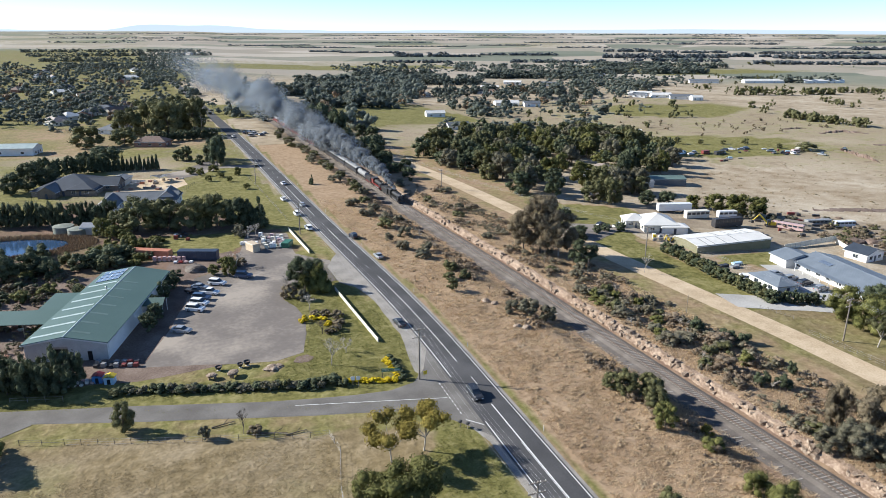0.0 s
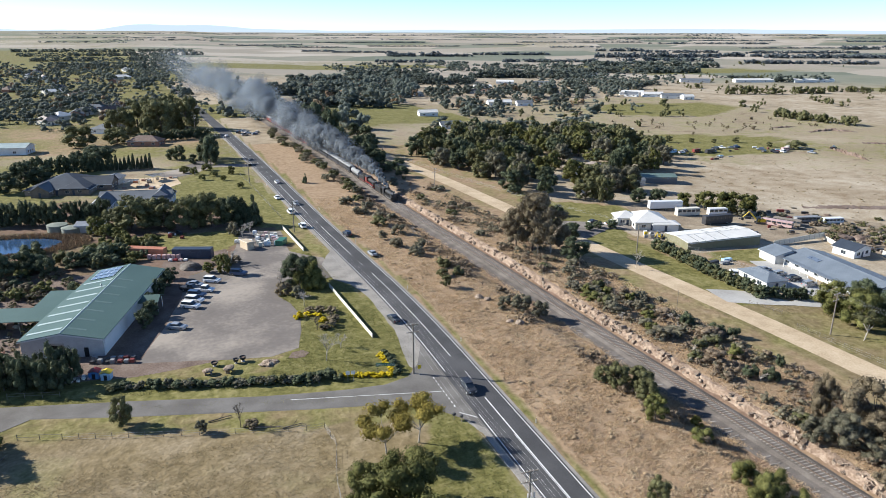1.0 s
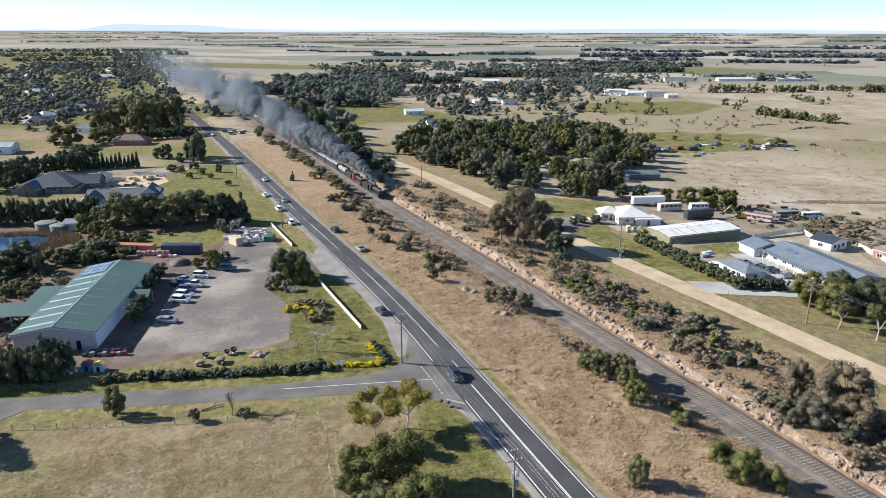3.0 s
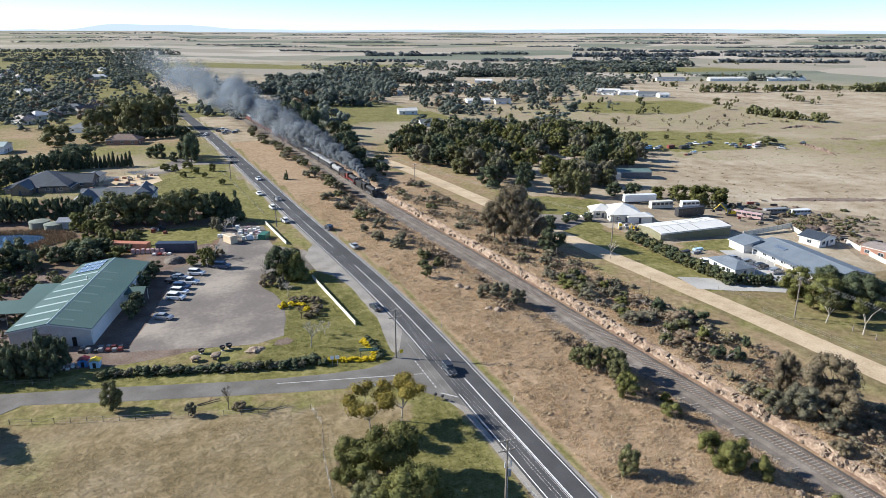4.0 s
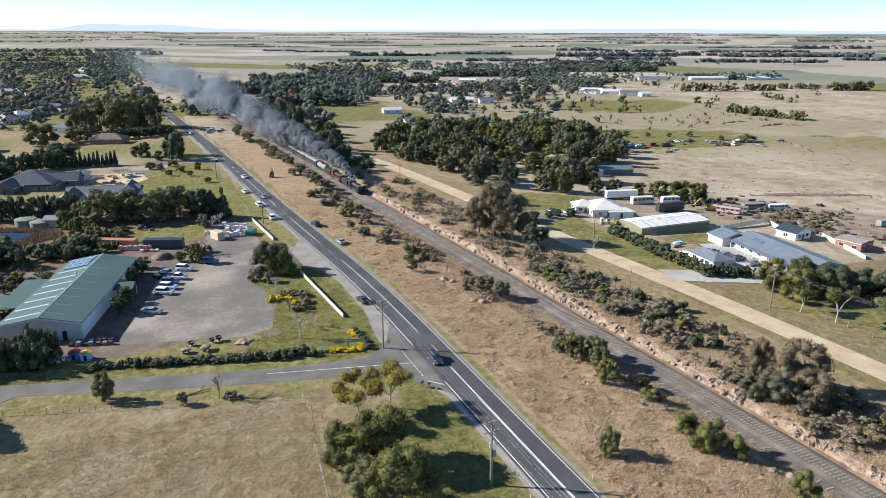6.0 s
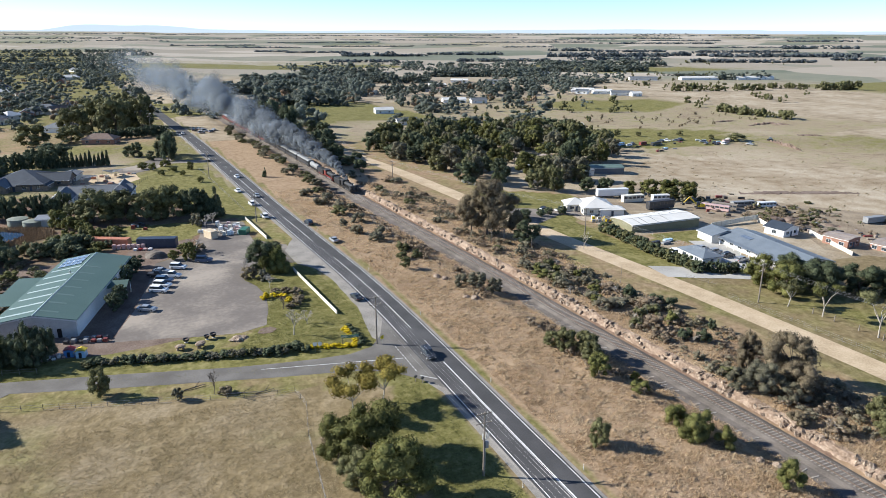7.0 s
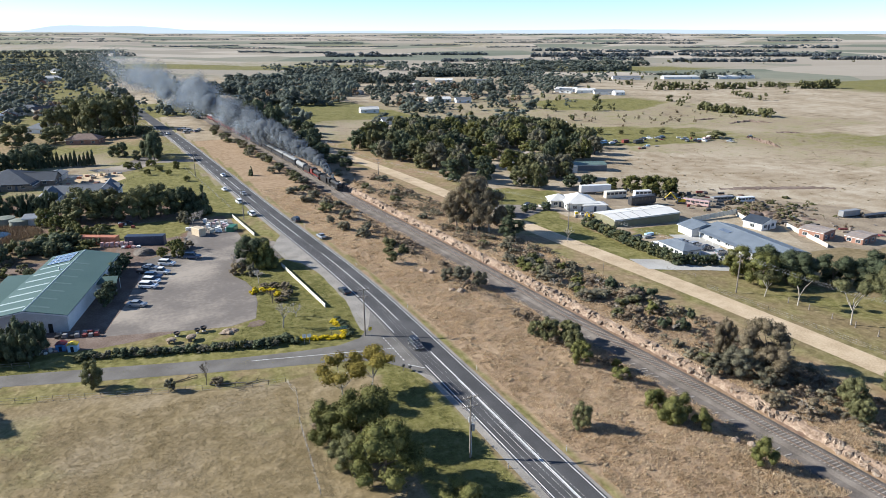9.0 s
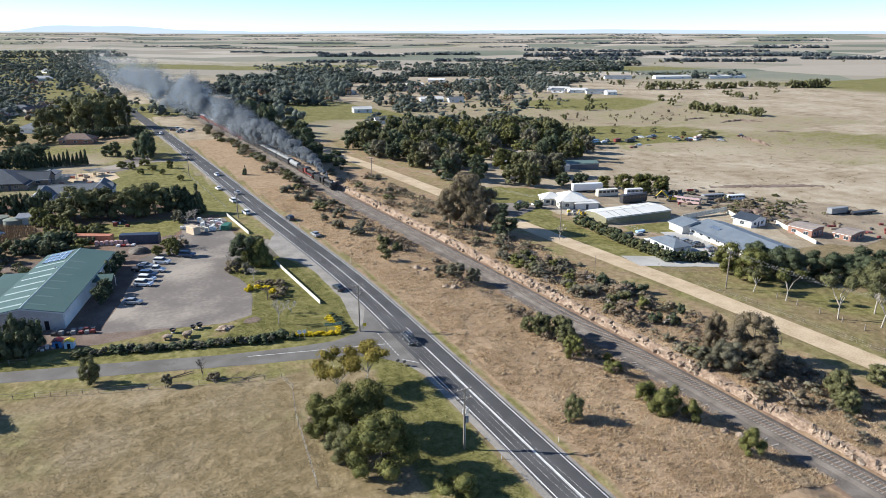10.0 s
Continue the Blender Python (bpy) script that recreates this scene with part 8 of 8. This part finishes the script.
# far paddock clutter
for i in range(26):
    crate(yr.uniform(280, 368), 346 - yr.uniform(0, 28), yr.uniform(1, 3), 1.3, yr.uniform(0.4, 1.2), yr.choice(("maroon", "white", "sky_blue", "silver", "charcoal")), "old machinery stored in a dry paddock", "machinery")
for x, y, r, h in ((217, 169, 4.0, 1.8), (222, 166, 3.0, 1.6), (214, 157, 2.5, 1.1), (219, 148, 3.0, 1.3), (226, 157, 2.5, 0.9)):
    lump("earth_mound", x, y, r, h, "brown_dirt", "rough brown mound of earth and rubble", "mound", int(x))
for i in range(7):
    crate(-13.8 + i * 1.35, 209.4 - i * 0.42, 1.05, 1.0, 1.5 - 0.15 * (i % 2), "pink", "pinkish bulk bag standing before a container", "bulk bag", -20)


def eroded_bank(line, tall, seed):
    """A ragged washed-out step in the ground along a line."""
    rng = random.Random(seed)
    pts = []
    for (x0, y0), (x1, y1) in zip(line, line[1:]):
        n = max(2, int(math.hypot(x1 - x0, y1 - y0) / 1.2))
        pts += [(x0 + (x1 - x0) * i / n + rng.uniform(-0.7, 0.7), y0 + (y1 - y0) * i / n + rng.uniform(-0.7, 0.7)) for i in range(n)]
    vs, fs = [], []
    for i, (x, y) in enumerate(pts):
        k = math.sin(math.pi * (i + 0.5) / len(pts))
        z = ground_z(x, y)
        h = tall * k * rng.uniform(0.5, 1.2)
        vs += [(x + rng.uniform(3, 5), y + rng.uniform(4, 7), z - 0.1), (x + 0.8, y + 1.2, z + h), (x + rng.uniform(-0.2, 0.5), y, z + h * 0.8), (x - rng.uniform(0.2, 1.2), y - rng.uniform(0.3, 1.4), z - 0.1)]
        if i:
            b = 4 * i
            fs += [(b - 4 + j, b + j, b + j + 1, b - 3 + j) for j in range(3)]
    tagged(new("eroded_bank", raw_mesh("eroded_bank", vs, fs, M["brown_dirt"])), "washed-out brown earth bank in a dry paddock", "bank")


eroded_bank([(386, 322), (379, 305), (375, 292), (371, 281)], 2.4, 1)
eroded_bank([(436, 384), (448, 388), (462, 387), (471, 372)], 1.6, 2)
eroded_bank([(431, 414), (442, 415), (454, 413)], 1.2, 3)
eroded_bank([(244, 211), (262, 204), (281, 196), (297, 189)], 0.3, 4)
eroded_bank([(424, 330), (432, 327), (440, 321)], 1.0, 5)
# fallen timber
for x, y, L, rz in ((0.4, 110.2, 4.0, 10), (8.2, 104.6, 5.0, -20), (12.0, 103.5, 3.5, 5), (-33.5, 108.4, 4.6, 60), (22.5, 63.8, 3.0, -30)):
    ob = thing("fallen_branch", x, y, None, rz, "bare fallen branch lying in the grass", "branch")
    bm = bmesh.new()
    rod(bm, (-L / 2, 0, 0.15), (L / 2, 0, 0.3), 0.14, 0.06, 6)
    rod(bm, (0, 0, 0.22), (L * 0.3, 0.9, 0.7), 0.06, 0.03, 5)
    rod(bm, (L * 0.2, 0, 0.25), (L * 0.5, -0.8, 0.6), 0.05, 0.02, 5)
    part("limb", bm, M["bark"], ob)


# ---- palm at the yard entrance ----
def cabbage_palm(x, y, h):
    ob = thing("cabbage_palm", x, y, label="spiky green cabbage palm at the entrance", category="palm")
    bm = bmesh.new()
    rod(bm, (0, 0, -0.2), (0, 0, h), 0.28, 0.2, 8)
    part("trunk", bm, M["bark"], ob)
    rng = random.Random(2)
    vs, fs = [], []
    for c in ((0, 0, h), (0.7, 0.3, h - 0.8), (-0.6, -0.4, h - 0.6)):
        for _ in range(170):
            d = Vector((rng.gauss(0, 1), rng.gauss(0, 1), rng.gauss(0.2, 0.8))).normalized()
            n = d.cross(Vector((rng.uniform(-1, 1), rng.uniform(-1, 1), 1))).normalized() * 0.07
            L = rng.uniform(1.2, 2.0)
            p = Vector(c)
            m, e = p + d * L * 0.6, p + d * L - Vector((0, 0, 0.35))
            i = len(vs)
            vs += [tuple(p - n), tuple(p + n), tuple(m + n), tuple(m - n), tuple(e)]
            fs += [(i, i + 1, i + 2, i + 3), (i + 3, i + 2, i + 4)]
    cr = new("fronds", raw_mesh("fronds", vs, fs, M["leaf_olive"]))
    cr.parent = ob


cabbage_palm(24.0, 169.0, 4.2)


# ---- grass ----
def tufts(name, spots, lo, hi, mat, label, seed):
    """Loose tufts of three blades each."""
    rng = np.random.default_rng(seed)
    P = np.array([(x, y, ground_z(x, y) - 0.03) for x, y in spots])
    n = len(P)
    out = []
    for _ in range(3):
        a = rng.uniform(0, 6.283, n)
        w, h = rng.uniform(0.04, 0.11, n), rng.uniform(lo, hi, n)
        q = P + np.stack((rng.normal(0, 0.2, n), rng.normal(0, 0.2, n), np.zeros(n)), 1)
        d = np.stack((np.cos(a) * w, np.sin(a) * w, np.zeros(n)), 1)
        tip = q + np.stack((rng.normal(0.12, 0.2, n), rng.normal(-0.05, 0.2, n), h), 1)
        out.append(np.stack((q - d, q + d, tip), 1))
    V = np.concatenate(out).reshape(-1, 3)
    F = np.arange(len(V)).reshape(-1, 3)
    tagged(new(name, tri_mesh(name, V, F, M[mat])), label, "grass", kind="stuff")


def sown(count, seed, place, keep):
    rng = random.Random(seed)
    out = []
    while len(out) < count:
        x, y = place(rng)
        if keep(x, y) > rng.random():
            out.append((x, y))
    return out


def clumpy(x, y):
    return min(1.0, max(0.12, 0.5 + 0.9 * noise.noise((x / 2.4, y / 2.4, 8)) + 0.5 * noise.noise((x / 9, y / 9, 2))))


def between(rng, y0, y1, left, right):
    y = y0 + (y1 - y0) * rng.random() ** 1.35
    a, b = left(y), right(y)
    return a + (b - a) * rng.random(), y


tufts("dry_grass", sown(52000, 1, lambda r: between(r, 36, 270, lambda y: road_x(y) + 6.4, lambda y: rail_x(y) - 7.0), clumpy), 0.1, 0.42, "straw", "tall dry straw grass between highway and railway", 1)
tufts("bank_grass", sown(40000, 2, lambda r: between(r, 36, 270, lambda y: rail_x(y) + 5.2, lambda y: rail_x(y) + 27), clumpy), 0.1, 0.45, "straw", "dry straw grass on the railway bank", 2)
def tussock_spots(count, seed, place, lo, hi):
    rng = random.Random(seed)
    return [(*p, rng.uniform(lo, hi)) for p in sown(count, seed, place, clumpy)]


far_wood("straw_tussocks", tussock_spots(700, 31, lambda r: between(r, 36, 240, lambda y: road_x(y) + 7.0, lambda y: rail_x(y) - 8.0), 0.14, 0.32), "straw", "rounded tussocks of dry straw grass", (0.2, 0.5), 41, 26, 4, 4.6)
tufts("trackside_grass", sown(9000, 6, lambda r: between(r, 36, 260, lambda y: rail_x(y) - 8.5, lambda y: rail_x(y) - 4.3), clumpy), 0.1, 0.4, "straw", "dry grass creeping over the ballast edge", 6)
tufts("paddock_grass", sown(34000, 3, lambda r: (r.uniform(-62, 17), 42 + 60 * r.random()), clumpy), 0.05, 0.2, "paddock_straw", "dry tussock grass of a grazed paddock", 3)
tufts("verge_grass", sown(16000, 4, lambda r: (r.uniform(-40, 41), r.uniform(40, 200)), lambda x, y: 1.0 if inside(x, y, VERGE) and x < road_x(y) - 6.5 else 0.0), 0.06, 0.2, "sward", "short green grass of the verges", 4)

# ---- rock cutting ----
def rock_mesh(seed):
    rng = random.Random(seed)
    bm = bmesh.new()
    bmesh.ops.create_icosphere(bm, subdivisions=1, radius=0.5)
    for v in bm.verts:
        v.co = Vector((round(v.co.x * 2.4) / 2.4 * rng.uniform(0.8, 1.2), round(v.co.y * 2.4) / 2.4 * rng.uniform(0.8, 1.2), round(v.co.z * 2.4) / 2.4 * rng.uniform(0.8, 1.2))) * 1.25
    bmesh.ops.dissolve_limit(bm, angle_limit=0.15, verts=bm.verts, edges=bm.edges)
    bmesh.ops.triangulate(bm, faces=bm.faces)
    me = bpy.data.meshes.new("rock")
    bm.to_mesh(me)
    bm.free()
    me.materials.append(M["rock"])
    return me


def cutting():
    bm = bmesh.new()
    rows = []
    for y in spaced([(24, 330, 1.2)]):
        c, zb = rail_x(y), ground_z(rail_x(y), y)
        zt = ground_z(c + 5.6, y)
        row = []
        for k, (u, f) in enumerate(((3.5, -0.05), (3.9, 0.3), (4.25, 0.62), (4.7, 0.9), (5.6, 1.03))):
            j = 0.45 * noise.noise((y / 1.7, k * 1.3, 6)) + 0.25 * noise.noise((y / 0.6, k, 3))
            row.append(bm.verts.new((c + u + j, y, zb + (zt - zb) * f + 0.12 * j)))
        rows.append(row)
    for a, b in zip(rows, rows[1:]):
        for i in range(4):
            bm.faces.new((a[i], a[i + 1], b[i + 1], b[i]))
    bmesh.ops.recalc_face_normals(bm, faces=bm.faces)
    me = bpy.data.meshes.new("rock_cutting")
    bm.to_mesh(me)
    bm.free()
    me.materials.append(M["rock_face"])
    ob = tagged(new("rock_cutting", me), "pale broken rock face of the railway cutting", "rock face", kind="structure")
    rng = random.Random(14)
    kinds = [rock_mesh(i) for i in range(8)]
    for i in range(290):
        y = 30 + 250 * rng.random() ** 1.3
        if noise.noise((y / 9, 0, 4)) < -0.28:
            y += 5
        c, zb = rail_x(y), ground_z(rail_x(y), y)
        zt = ground_z(c + 5.6, y)
        f = rng.random()
        s = rng.uniform(0.35, 1.0)
        m = pose(c + 3.7 + 1.3 * f + rng.uniform(-0.2, 0.2), y, zb + (zt - zb) * (0.1 + 0.85 * f), rng.uniform(-25, 25), rng.uniform(-25, 25), rng.uniform(0, 360)) @ Matrix.Diagonal((s * rng.uniform(0.8, 1.6), s, s * rng.uniform(0.7, 1.4), 1))
        part_mesh("rock", kinds[i % 8], ob, m)


cutting()

# ---- sleepers ----
def sleepers():
    bm = boxed(-1.33, 1.33, -0.11, 0.11, 0.0, 0.16, 0.02)
    me = bpy.data.meshes.new("sleeper")
    bm.to_mesh(me)
    bm.free()
    me.materials.append(M["sleeper"])
    y, i = 22.0, 0
    rest_v, rest_f = [], []
    while y < 600:
        c, z = rail_x(y), ground_z(rail_x(y), y) + 0.2
        if 30 < y and i < 300:
            part_mesh("sleeper", me, track, pose(c - rail_x(100), y - 100, z, 0, 0, 90 - math.degrees(math.atan2(8, rail_x(y + 4) - rail_x(y - 4)))))
            i += 1
        else:
            k = len(rest_v)
            rest_v += [(c + sx * 1.33 - rail_x(100), y + sy * 0.13 - 100, z + sz * 0.16) for sz in (0, 1) for sx, sy in ((-1, -1), (1, -1), (1, 1), (-1, 1))]
            rest_f += [(k + 4, k + 5, k + 6, k + 7), (k, k + 1, k + 5, k + 4), (k + 1, k + 2, k + 6, k + 5), (k + 2, k + 3, k + 7, k + 6), (k + 3, k, k + 4, k + 7)]
        y += 0.72
    ob = new("far_sleepers", raw_mesh("far_sleepers", rest_v, rest_f, M["sleeper"]))
    ob.parent = track
    tagged(ob, "", kind="stuff")
    # old sleepers left along the lifted second line
    rng = random.Random(9)
    for a, b in ((45, 49), (58, 62), (67, 71), (76, 83), (97, 100), (108, 113), (122, 126), (139, 142)):
        y = a
        while y < b:
            y += rng.choice((0.0, 0.0, 0.6, 1.4))
            part_mesh("old_sleeper", me, track, pose(rail_x(y) - 4.1 + rng.uniform(-0.25, 0.25) - rail_x(100), y - 100, ground_z(rail_x(y) - 4, y) - 0.02, 0, 0, rng.uniform(-12, 12)) @ Matrix.Diagonal((rng.uniform(0.45, 0.85), 1.0, 1, 1)))
            y += rng.uniform(0.9, 1.5)


sleepers()
